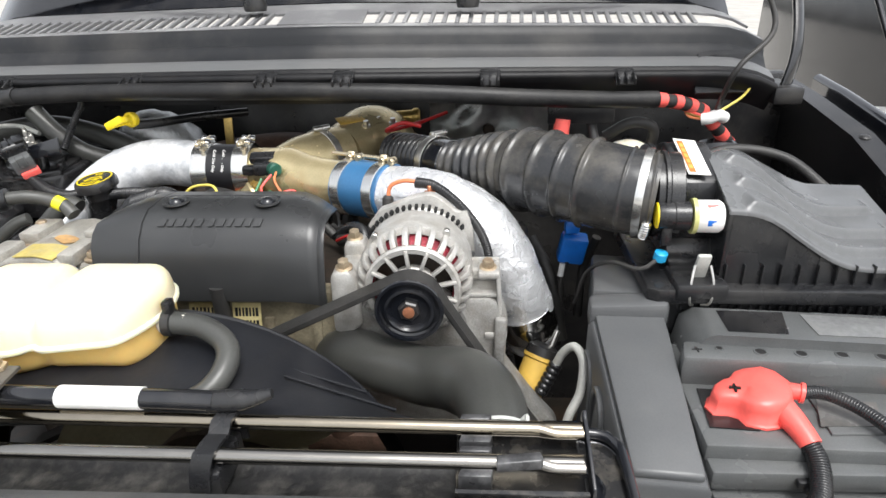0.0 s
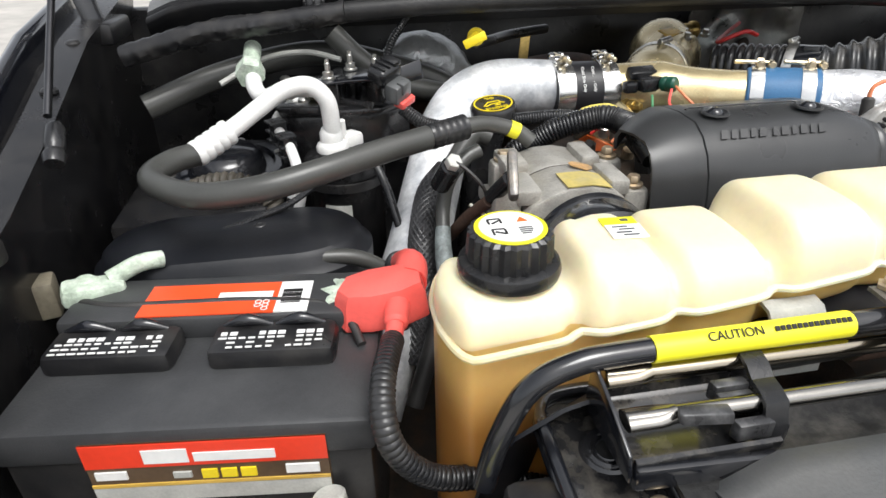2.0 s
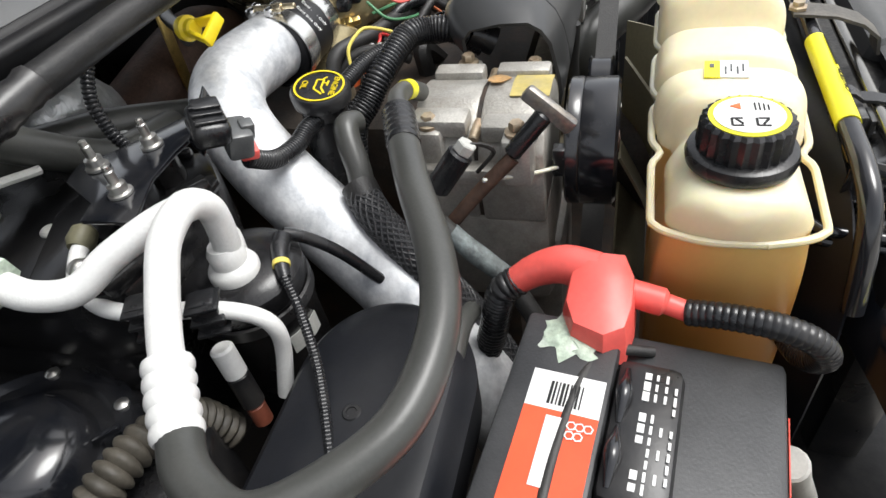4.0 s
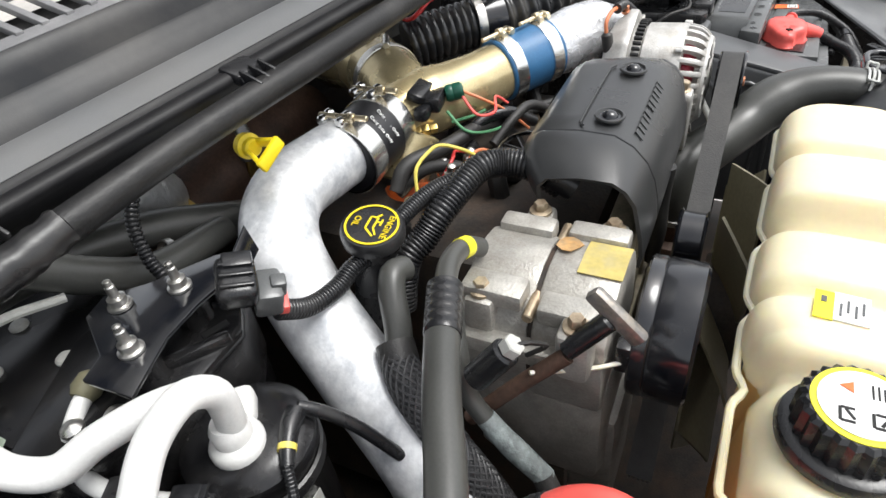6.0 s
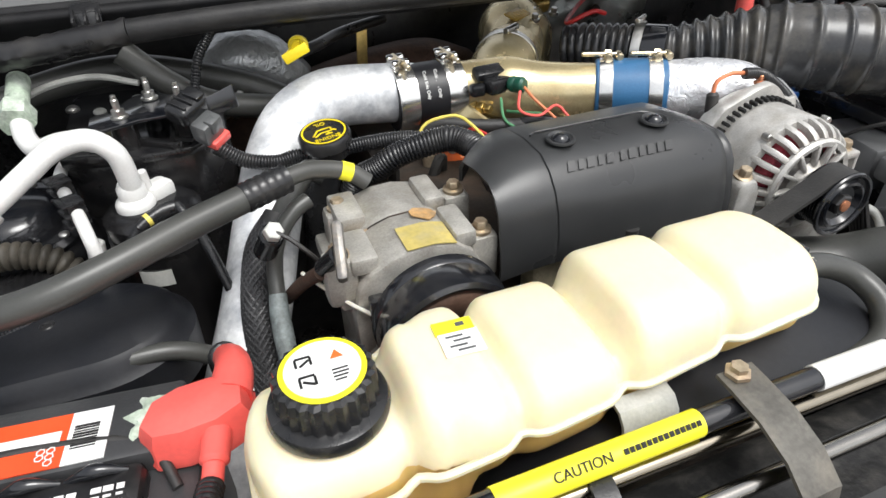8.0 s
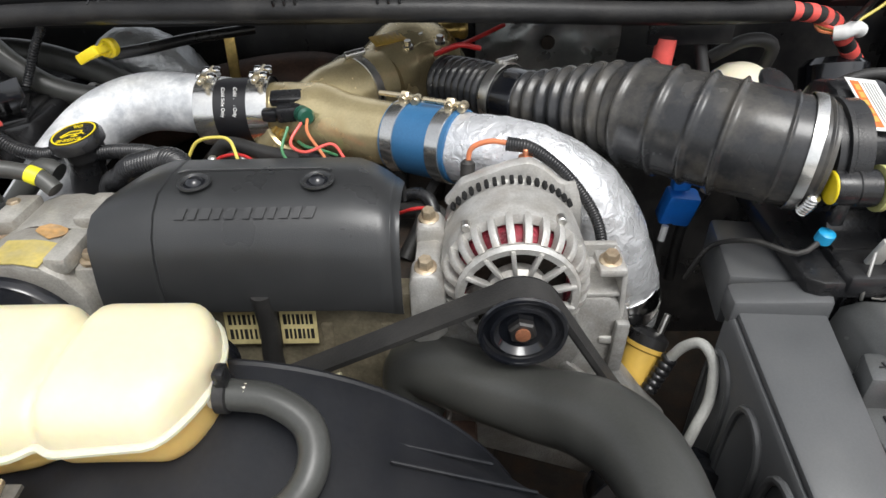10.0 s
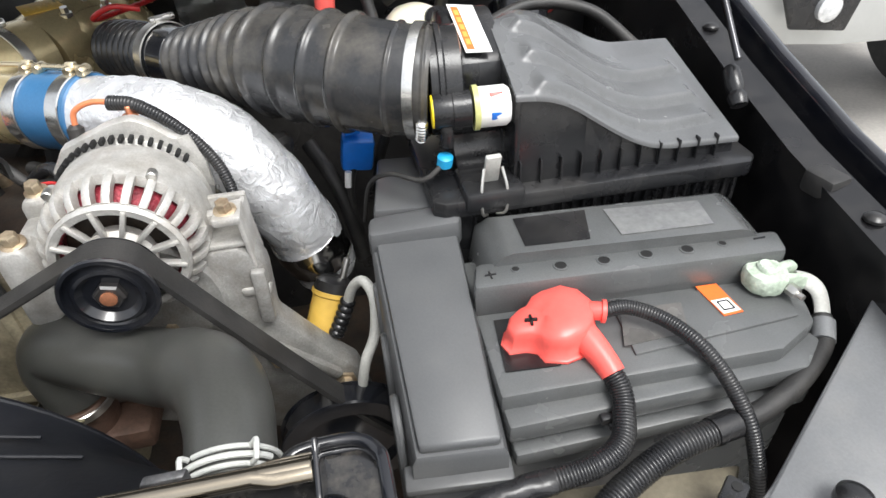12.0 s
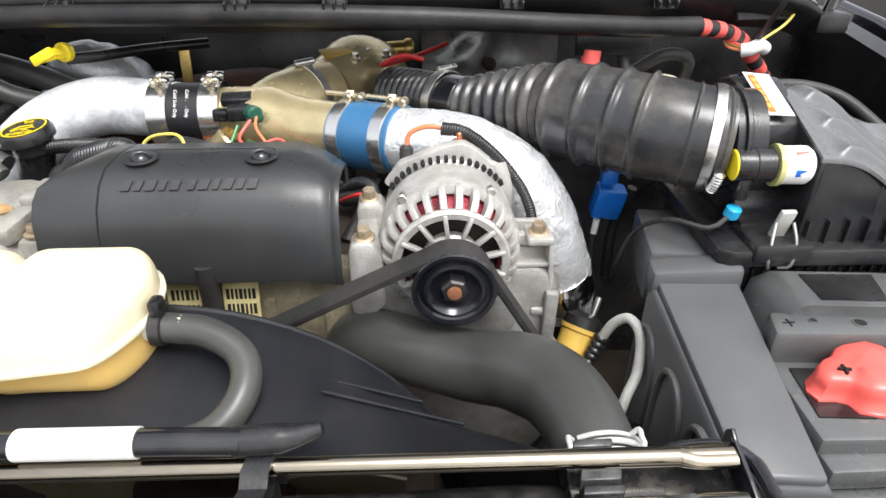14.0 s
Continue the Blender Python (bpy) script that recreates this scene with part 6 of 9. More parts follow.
    # two stored rods in clips
    for k, (y, z, x0, x1, dy) in enumerate(((-0.2165, 1.014, -0.545, 0.155, 0.0085), (-0.2460, 1.008, -0.545, 0.152, 0.0045))):
        r = thing("stored_rod", (-0.19, y, z - 0.01), "brownish steel tool rod clipped along the radiator support", "rod", "stored rods")
        b = N()
        cyl(b, (x0, y + dy, z), (x1, y, z), 0.0060, 16, 0.001)
        part("shaft", b, M_ROD if k == 0 else M_RODD, r)
        for a0, a1 in ((x1 - 0.033, x1), (x0, x0 + 0.033)):
            b = N()
            rows = []
            yy = y if a1 == x1 else y + dy
            for u in range(9):
                f = min(1.0, (u / 8 if a1 == x1 else 1 - u / 8) * 3.2)
                wy, wz = 0.0062 + 0.0028 * f, 0.0064 - 0.0012 * f
                rows.append([(a0 + (a1 - a0) * u / 8, yy + wy * math.cos(g * math.pi / 8), z + wz * math.sin(g * math.pi / 8)) for g in range(16)])
            skin(b, rows)
            part("flat_end", b, M_ROD if k == 0 else M_RODD, r, "flattened rod end", sharp=60)
    for x, w in ((-0.126, 0.016), (-0.445, 0.016)):
        c = thing("rod_clip", (x, -0.24, 0.975), "black plastic strap clip over the stored rods", "clip", "rod clips")
        b = N()
        box(b, (x, -0.231, 0.988), (w, 0.050, 0.024), 0.004)
        part("base", b, M_PLAST, c)
        b = N()
        sheet(b, [[(x - w / 2 + dx, y, z), (x + w / 2 + dx, y, z)] for y, z, dx in ((-0.203, 0.99, 0.004), (-0.205, 1.014, 0.003), (-0.211, 1.0225, 0.002), (-0.222, 1.022, 0), (-0.230, 1.016, 0), (-0.240, 1.0165, -0.002), (-0.251, 1.015, -0.004), (-0.257, 1.004, -0.006), (-0.259, 0.985, -0.008))], 0.003)
        part("strap", b, M_PLAST, c)
    # end carriers: two pairs of grey jaws, a carrier tray with a lever, and an upright end plate
    for s in (1, -1):
        def X(x):
            return x if s > 0 else -0.393 - x
        c = thing("rod_carrier", (X(0.11), -0.245, 0.97), "black steel rod carrier with grey jaws and an upright end plate", "bracket", "rod carriers")
        b = N()
        sheet(b, [[(X(x), y, z) for x in (0.058, 0.090, 0.12, 0.154)] for y, z in ((-0.206, 1.004), (-0.207, 0.996), (-0.212, 0.992), (-0.235, 0.989), (-0.256, 0.986), (-0.264, 0.990), (-0.266, 0.998))], 0.003)
        part("tray", b, M_DUSTPL, c, "dusty glossy black tray")
        b = N()
        bar(b, (X(0.060), -0.268, 0.982), (X(0.155), -0.266, 0.986), 0.008, 0.018, bev=0.003)
        part("front_rail", b, M_GLOSS, c)
        b = N()
        slab(b, [(X(0.156), -0.199, 0.982), (X(0.156), -0.201, 1.019), (X(0.156), -0.206, 1.025), (X(0.156), -0.212, 1.021), (X(0.156), -0.235, 1.014), (X(0.156), -0.264, 1.002), (X(0.156), -0.268, 0.984)], (0.003 * s, 0, 0), 0.001)
        part("end_plate", b, M_GLOSS, c)
        for y, z in ((-0.216, 1.014), (-0.245, 1.008)):
            for dy, zt, th in ((0.0105, 1.002, 0.0055), (-0.0105, 0.999, 0.007)):
                b = N()
                slab(b, [(X(0.060), y + dy - th / 2, z - 0.014), (X(0.060), y + dy - th / 2, z + zt - 1.0), (X(0.062), y + dy + th / 2, z + zt - 1.0 + 0.001), (X(0.062), y + dy + th / 2, z - 0.014)], (0.024 * s, 0, 0), 0.0012)
                part("jaw", b, M_JAW, c, "worn grey clip jaw")
        b = N()
        slab(b, [(X(0.088), -0.2555, 1.016), (X(0.120), -0.2525, 1.017), (X(0.122), -0.2500, 1.0175), (X(0.120), -0.2440, 1.0178), (X(0.088), -0.2470, 1.0168)], (0, -0.002, -0.007), 0.001)
        part("lever", b, M_JAW, c, "worn grey lever")
    # hood prop rod with labels
    r = thing("hood_prop_rod", (-0.33, -0.2, 0.95), "black hood prop rod with yellow and white labels", "prop rod")
    b = N()
    tube(b, [(-0.625, -0.21, 0.93), (-0.615, -0.208, 0.97), (-0.597, -0.206, 1.008), (-0.568, -0.204, 1.024), (-0.52, -0.203, 1.028), (-0.36, -0.203, 1.029), (-0.20, -0.205, 1.029), (-0.135, -0.207, 1.029)], 0.0085, 14, 0.006)
    part("rod", b, M_GLOSS, r)
    b = N()
    tube(b, [(-0.140, -0.207, 1.029), (-0.11, -0.207, 1.031), (-0.088, -0.206, 1.037)], 0.009, 12, 0.004, radii=[0.009, 0.009, 0.004], flat=0.8)
    part("tip", b, M_PLAST, r)
    b = N()
    cyl(b, (-0.512, -0.203, 1.0282), (-0.365, -0.203, 1.029), 0.0094, 18)
    y = part("yellow_label", b, M_YLAB, r, "yellow wrap-round label")
    b = letters("CAUTION", 0.009, 0.0002)
    lay(b, (-0.455, -0.2085, 1.0372), (1, 0, 0), (0, 0.8, 0.55))
    part("label_word", b, M_DARK, y)
    b = N()
    for k in range(14):
        box(b, (-0.425 + k * 0.0042, -0.2085, 1.0374), (0.003, 0.0035, 0.0006), 0, (35, 0, 0))
    part("label_bars", b, M_DARK, y)
    b = N()
    cyl(b, (-0.265, -0.204, 1.029), (-0.195, -0.205, 1.029), 0.0094, 18)
    w = part("white_label", b, M_WLAB, r, "white wrap-round label")
    # flat steel catch
    b = N()
    sheet(b, [[(x, y, z) for x in (-0.338, -0.308)] for y, z in ((-0.185, 1.045), (-0.20, 1.044), (-0.225, 1.041), (-0.25, 1.032), (-0.268, 1.018), (-0.272, 1.0))], 0.003)
    c = solo("rod_catch", b, M_CATCH, "worn grey-brown steel catch over the rods", "catch")
    b = N()
    lathe(b, (-0.325, -0.19, 1.045), (0, 0, 1), [(0.009, 0), (0.009, 0.003), (0.006, 0.004), (0.006, 0.008)], 6)
    part("bolt", b, M_BOLT, c)
    # headlamp tops and wing front plates
    for s in (1, -1):
        def X(x):
            return x if s > 0 else -0.385 - x
        xo, yo, zo = (0.203, -0.268, 0.0) if s > 0 else (0.183, -0.208, 0.006)
        b = N()
        rows = []
        for u in (0, 0.08, 0.15, 0.25, 0.35, 0.6, 0.85, 1.0):
            x = xo + 0.26 * u
            bow = -0.055 * u - 0.02 * u * (1 - u) * 2
            rows.append([(X(x), yo + bow + dy, z + zo - 0.035 * u) for dy, z in ((0.002, 0.88), (0.0, 0.905), (-0.003, 0.920), (-0.009, 0.928), (-0.02, 0.931), (-0.06, 0.930), (-0.12, 0.915), (-0.2, 0.87))])
        sheet(b, rows, 0.004)
        h = solo("headlamp_housing", b, M_GLOSS, "glossy black headlamp housing top with a paper label", "headlamp", "headlamps", sharp=60)
        def on(x, y):
            u = (x - xo) / 0.26
            dy = y - yo + 0.055 * u + 0.04 * u * (1 - u)
            return (X(x), y, (0.931 + (dy + 0.02) * 0.025 if dy > -0.06 else 0.930 + (dy + 0.06) * 0.25) + zo - 0.035 * u + 0.0022)
        def patch(x0, x1, skew, y0, y1):
            bb = N()
            sheet(bb, [[on(x0 + (x1 - x0) * i / 5 + skew * j / 4, y0 + (y1 - y0) * j / 4 - 0.16 * (x1 - x0) * i / 5) for i in range(6)] for j in range(5)], 0.0008)
            return bb
        if s > 0:
            l = part("label", patch(0.207, 0.330, 0.0, -0.284, -0.36), M_WLAB, h, "white instruction label")
        else:
            l = part("label", patch(0.190, 0.272, 0.0, -0.228, -0.300), M_LLAB, h, "silvery instruction label")
            yp = part("yellow_panel", patch(0.247, 0.274, 0.004, -0.2405, -0.307), M_YLAB, l, "yellow-bordered warning panel")
            for j in range(4):
                for i in range(2):
                    b = N()
                    px, py = 0.254 + 0.011 * i + 0.002 * j, -0.252 - 0.0135 * j - 0.002 * i
                    q = on(px, py)
                    box(b, (q[0], q[1], q[2] + 0.001), (0.008, 0.0095, 0.0008), 0, (4, -8, 8))
                    part("pictogram", b, M_WLAB, yp)
        b = N()
        for j in range(6):
            px, py = (0.265, -0.302 - 0.010 * j) if s > 0 else (0.222, -0.243 - 0.0095 * j)
            q = on(px, py)
            box(b, (q[0], q[1], q[2] + 0.0012), (0.075 if s > 0 else 0.040, 0.0035, 0.0006), 0, (1, 8 * s, -9 * s))
        part("print", b, M_PLASTG, l)
        b = N()
        slab(b, [(X(0.40), -0.272, 0.87), (X(0.378), -0.30, 0.868), (X(0.385), -0.335, 0.866), (X(0.46), -0.345, 0.866), (X(0.49), -0.315, 0.87), (X(0.62), -0.33, 0.88), (X(0.70), -0.10, 0.925), (X(0.66), -0.10, 0.92), (X(0.478), -0.228, 0.883)], (0, 0, 0.006), 0.002)
        w = solo("wing_brace_panel", b, M_PLATE, "dark grey triangular plate between headlamp and wing", "panel", "brace panels")
        b = N()
        lathe(b, (X(0.513), -0.26, 0.886), (0, 0, 1), [(0.020, 0), (0.020, 0.002), (0.009, 0.003), (0.009, 0.014), (0.013, 0.016), (0.013, 0.024), (0.009, 0.028), (0.003, 0.029)], 20)
        part("fastener", b, M_PAINT, w, "black push fastener")


# ---------------------------------------------------------------- batteries
def build_battery_right():
    t = thing("covered_battery", (0.44, -0.05, 0.70), "grey-black battery under a moulded plastic cover with vent holes", "battery")
    b = N()
    slab(b, [(0.300, -0.140, 0.70), (0.575, -0.140, 0.70), (0.610, -0.05, 0.70), (0.606, 0.055, 0.70), (0.300, 0.055, 0.70)], (0, 0, 0.196), 0.006)
    part("case", b, M_PLASTG, t)
    b = N()
    slab(b, [(0.294, -0.127, 0.896), (0.545, -0.134, 0.896), (0.592, -0.112, 0.896), (0.622, -0.03, 0.896), (0.612, 0.05, 0.896), (0.30, 0.05, 0.896)], (0, 0, 0.024), 0.005)
    part("top", b, M_PLASTG, t)
    # raised rear ledge with vents, running slightly askew
    b = N()
    slab(b, [(0.296, -0.031, 0.914), (0.597, -0.052, 0.914), (0.606, -0.020, 0.914), (0.306, 0.004, 0.914)], (0, 0, 0.041), 0.006)
    lg = part("vent_strip", b, M_PLASTG, t)
    b = N()
    lo = [(0.312, -0.006, 0.905), (0.604, -0.026, 0.905), (0.616, 0.052, 0.905), (0.316, 0.072, 0.905)]
    mid = [(0.318, -0.006, 0.950), (0.588, -0.026, 0.950), (0.596, 0.048, 0.950), (0.322, 0.068, 0.950)]
    hi = [(0.330, -0.0062, 0.964), (0.570, -0.0261, 0.964), (0.576, 0.040, 0.964), (0.334, 0.060, 0.964)]
    top = [(0.340, -0.0065, 0.967), (0.560, -0.0262, 0.967), (0.566, 0.034, 0.967), (0.343, 0.053, 0.967)]
    skin(b, [lo, mid, hi, top])
    rb = part("rear_block", b, M_PLASTG, t)
    for pts, m, lb in (([(0.354, 0.001), (0.417, -0.004), (0.430, 0.042), (0.356, 0.046)], M_GLOSSD, "glossy black patch of a lost sticker"), ([(0.448, -0.006), (0.540, -0.012), (0.546, 0.028), (0.448, 0.038)], M_STICKG, "dull pale grey sticker")):
        b = N()
        slab(b, [(x, y, 0.9672) for x, y in pts], (0, 0, 0.0008), 0)
        part("blank_sticker", b, m, rb, lb)
    for k, (x, y) in enumerate(((0.340, -0.015), (0.382, -0.0205), (0.4235, -0.0235), (0.4655, -0.025), (0.5055, -0.028), (0.542, -0.0285))):
        b = N()
        r = 0.0036 if k in (0, 5) else 0.0056
        lathe(b, (x, y, 0.9548), (0, 0, 1), [(r * 1.3, 0), (r * 1.25, 0.0012), (r, 0.0014), (r * 0.95, 0.0004)], 20)
        v = part("vent_hole", b, M_PLASTG, lg)
        b = N()
        lathe(b, (x, y, 0.9553), (0, 0, 1), [(r * 0.96, 0), (r * 0.95, 0.0004), (0.0005, 0.0004)], 16)
        part("vent_bore", b, M_DARK, v)
    b = N()
    for dx, dy in ((0.011, 0.0014), (0.0014, 0.011)):
        box(b, (0.3155, -0.017, 0.9556), (dx, dy, 0.001), 0)
    part("plus_mark", b, M_PLAST, lg)
    b = N()
    box(b, (0.580, -0.030, 0.9556), (0.012, 0.0014, 0.001), 0)
    part("minus_mark", b, M_PLAST, lg)
    # stepped front shelves
    b = N()
    slab(b, [(0.418, -0.112, 0.919), (0.580, -0.104, 0.919), (0.594, -0.060, 0.919), (0.424, -0.042, 0.919)], (0, 0, 0.004), 0.0018)
    part("front_shelf", b, M_PLASTG, t)
    b = N()
    slab(b, [(0.305, -0.103, 0.9205), (0.352, -0.107, 0.9205), (0.410, -0.05, 0.9205), (0.312, -0.042, 0.9205)], (0, 0, 0.0015), 0)
    part("terminal_well", b, M_GLOSSD, t, "dark well under the terminal cover")
    b = N()
    slab(b, [(0.296, -0.146, 0.882), (0.566, -0.146, 0.882), (0.598, -0.122, 0.882), (0.592, -0.105, 0.882), (0.296, -0.115, 0.882)], (0, 0, 0.022), 0.004)
    part("front_step", b, M_PLASTG, t)
    b = N()
    slab(b, [(0.300, -0.154, 0.858), (0.570, -0.152, 0.858), (0.590, -0.135, 0.858), (0.300, -0.13, 0.858)], (0, 0, 0.018), 0.004)
    part("lower_step", b, M_PLASTG, t)
    b = N()
    box(b, (0.385, -0.150, 0.897), (0.026, 0.008, 0.008), 0.002)
    box(b, (0.385, -0.155, 0.893), (0.014, 0.006, 0.006), 0.001)
    part("cable_clip", b, M_PLAST, t)
    b = N()
    slab(b, [(0.412, -0.102, 0.9232), (0.474, -0.100, 0.9232), (0.486, -0.064, 0.9232), (0.428, -0.060, 0.9232)], (0, 0, 0.0008), 0)
    part("blank_sticker", b, M_STICK, t, "dull taupe sticker")
    b = N()
    lb = [(0.510, -0.048), (0.531, -0.049), (0.534, -0.089), (0.514, -0.090)]
    slab(b, [(x, y, 0.9235) for x, y in lb], (0, 0, 0.0008), 0)
    l = part("warning_label", b, M_OLAB, t, "small orange and white warning label")
    b = N()
    slab(b, [(0.5125, -0.070, 0.9245), (0.530, -0.070, 0.9245), (0.5322, -0.087, 0.9245), (0.5145, -0.088, 0.9245)], (0, 0, 0.0006), 0)
    wp = part("white_panel", b, M_WLAB, l)
    b = N()
    for x0, y0, x1, y1 in ((0.517, -0.073, 0.527, -0.073), (0.517, -0.084, 0.528, -0.084), (0.517, -0.073, 0.5175, -0.084), (0.527, -0.073, 0.528, -0.084)):
        bar(b, (x0, y0, 0.9253), (x1, y1, 0.9253), 0.0014, 0.0006, bev=0)
    part("print_frame", b, M_PLAST, wp)
    # side box (air duct cover)
    c = thing("battery_side_cover", (0.25, -0.05, 0.66), "grey-black plastic side cover with a raised rear lip", "cover panel")
    b = N()
    slab(b, [(0.219, 0.064, 0.943), (0.301, 0.056, 0.946), (0.287, -0.156, 0.898), (0.221, -0.148, 0.896)], (0, 0, 0.010), 0.004)
    part("top", b, M_SIDE, c)
    b = N()
    lo = [(0.212, 0.072, 0.66), (0.304, 0.062, 0.66), (0.292, -0.168, 0.66), (0.210, -0.158, 0.66)]
    hi = [(0.214, 0.070, 0.941), (0.303, 0.060, 0.944), (0.291, -0.162, 0.894), (0.215, -0.153, 0.892)]
    up = [(0.217, 0.066, 0.945), (0.301, 0.057, 0.948), (0.288, -0.158, 0.899), (0.219, -0.150, 0.897)]
    skin(b, [lo, hi, up])
    part("body", b, M_SIDE, c)
    b = N()
    slab(b, [(0.206, -0.162, 0.862), (0.294, -0.173, 0.866), (0.296, -0.150, 0.868), (0.208, -0.140, 0.866)], (0, 0, 0.010), 0.003)
    part("flange", b, M_SIDE, c)
    for k in range(3):
        b = N()
        tube(b, [(0.209 + 0.002 * k, -0.13 + 0.075 * k, 0.70), (0.209 + 0.002 * k, -0.13 + 0.075 * k, 0.875), (0.210 + 0.002 * k, -0.08 + 0.075 * k, 0.885), (0.211 + 0.002 * k, -0.075 + 0.075 * k, 0.72)], 0.004, 8)
        part("rib", b, M_SIDE, c)
    b = N()
    slab(b, [(0.212, 0.060, 0.930), (0.304, 0.050, 0.938), (0.308, 0.064, 0.938), (0.302, 0.088, 0.938), (0.216, 0.094, 0.930)], (0, 0, 0.034), 0.007)
    slab(b, [(0.222, 0.10, 0.90), (0.30, 0.09, 0.90), (0.30, 0.20, 0.90), (0.24, 0.21, 0.90)], (0, 0, 0.066), 0.006)
    part("rear_lip", b, M_SIDE, c)
    # red terminal cover: a flanged soft boot
    r = thing("positive_terminal_cover", (0.36, -0.08, 0.921), "soft red vinyl positive terminal cover marked with a plus", "terminal cover")
    b = N()
    out = [V(x, y, 0) for x, y in ((0.318, -0.062), (0.328, -0.054), (0.337, -0.051), (0.346, -0.042), (0.357, -0.037), (0.378, -0.037), (0.391, -0.046), (0.398, -0.064), (0.389, -0.090),
                                   (0.377, -0.101), (0.358, -0.105), (0.341, -0.100), (0.338, -0.090), (0.330, -0.086), (0.316, -0.085), (0.312, -0.074))]
    mid = sum(out, V(0, 0, 0)) / len(out)
    rings = []
    for k, z in ((1.07, 0.9215), (1.07, 0.9240), (1.0, 0.9252), (0.97, 0.938), (0.93, 0.9450), (0.84, 0.9485), (0.5, 0.9500), (0.15, 0.9505)):
        rings.append([mid + (p - mid) * k + V(0, 0, z + (0.003 if p.x > 0.36 and z > 0.93 else 0) - (0.003 if p.x < 0.34 and z > 0.93 else 0)) for p in out])
    skin(b, rings)
    part("boot", b, M_RED, r, sharp=60)
    b = N()
    tube(b, [(0.376, -0.084, 0.936), (0.383, -0.102, 0.931), (0.388, -0.116, 0.926), (0.391, -0.126, 0.921)], 0.0112, 18, 0.006, radii=[0.0135, 0.0125, 0.0112, 0.0108])
    part("cable_sleeve", b, M_RED, r)
    b = N()
    tube(b, [(0.380, -0.066, 0.940), (0.392, -0.072, 0.943), (0.402, -0.076, 0.944)], 0.0085, 18, 0.005)
    lathe(b, (0.3995, -0.0753, 0.944), (0.9, -0.35, 0), [(0.0085, 0), (0.0105, 0.0005), (0.0105, 0.004), (0.0085, 0.0045)], 20)
    part("cable_sleeve", b, M_RED, r)
    b = N()
    for dx, dy in ((0.011, 0.0022), (0.0022, 0.011)):
        box(b, (0.3355, -0.0745, 0.9470), (dx, dy, 0.005), 0, (0, 0, -8))
    part("plus_mark", b, M_DARK, r)
    # negative clamp
    n = thing("negative_terminal", (0.575, -0.07, 0.92), "corroded pale green battery clamp with a bent lug", "battery terminal")
    b = N()
    cyl(b, (0.570, -0.062, 0.919), (0.570, -0.062, 0.950), 0.0095, 20, 0.002)
    lathe(b, (0.570, -0.062, 0.926), (0, 0, 1), [(0.010, 0), (0.019, 0.001), (0.020, 0.004), (0.020, 0.015), (0.018, 0.018), (0.010, 0.019)], 24)
    box(b, (0.588, -0.060, 0.936), (0.030, 0.011, 0.018), 0.004, (0, 0, 8))
    box(b, (0.585, -0.074, 0.936), (0.034, 0.009, 0.018), 0.004, (0, 0, -14))
    for v in b.verts:
        v.co += Vector((noise.noise(v.co * 160), noise.noise(v.co * 160 + Vector((9, 0, 0))), noise.noise(v.co * 160 + Vector((0, 9, 0))))) * 0.0012
    part("clamp", b, M_CORR, n)
    b = N()
    tube(b, [(0.596, -0.070, 0.934), (0.608, -0.074, 0.931), (0.616, -0.081, 0.924), (0.618, -0.090, 0.912), (0.614, -0.100, 0.903)], 0.0080, 14, 0.004, flat=0.6)
    part("lug", b, M_GREYP, n)
    b = N()
    hexa(b, (0.583, -0.080, 0.934), (0.2, -1, 0), 0.006, 0.010)
    cyl(b, (0.583, -0.080, 0.934), (0.586, -0.096, 0.934), 0.003, 10)
    part("bolt", b, M_STEEL, n)
    # cables
    b = N()
    pc = thing("positive_cable", (0.30, -0.19, 0.87), "black corrugated conduit from the red terminal cover, taped at its end", "cable", "battery cables")
    tube(b, [(0.389, -0.121, 0.923), (0.393, -0.136, 0.915), (0.390, -0.153, 0.907), (0.378, -0.176, 0.900), (0.352, -0.187, 0.895), (0.305, -0.190, 0.890)], 0.0094, 14, rib=0.0008, pitch=0.0027)
    part("conduit", b, M_PLAST, pc)
    b = N()
    tube(b, [(0.318, -0.1895, 0.891), (0.298, -0.190, 0.890), (0.27, -0.1925, 0.8885), (0.239, -0.195, 0.887), (0.188, -0.191, 0.876), (0.16, -0.190, 0.86)], 0.0102, 14, 0.004)
    for v in b.verts:
        v.co += Vector((0, noise.noise(v.co * 70), noise.noise(v.co * 70 + Vector((5, 5, 5))))) * 0.0028
    part("taped_end", b, M_PLAST, pc, "end wrapped in crumpled black tape")
    b = N()
    tube(b, [(0.399, -0.0755, 0.944), (0.425, -0.076, 0.943), (0.452, -0.094, 0.938), (0.470, -0.122, 0.931), (0.483, -0.151, 0.914), (0.490, -0.184, 0.888), (0.489, -0.213, 0.845), (0.485, -0.225, 0.80)], 0.0067, 14, rib=0.0005, pitch=0.0026)
    solo("accessory_cable", b, M_PLAST, "black taped conduit arching over the battery", "cable", "battery cables")
    b = N()
    tube(b, [(0.615, -0.097, 0.905), (0.600, -0.122, 0.897), (0.558, -0.150, 0.893), (0.511, -0.168, 0.890), (0.470, -0.176, 0.890)], 0.0090, 14, 0.006)
    g = solo("ground_cable", b, M_RUBBER, "thick black ground cable from the corroded clamp", "cable", "battery cables")
    b = N()
    tube(b, [(0.613, -0.102, 0.904), (0.602, -0.119, 0.898)], 0.0105, 14, 0.004)
    part("grey_sleeve", b, M_PLATE, g, "grey shrink sleeve")
    b = N()
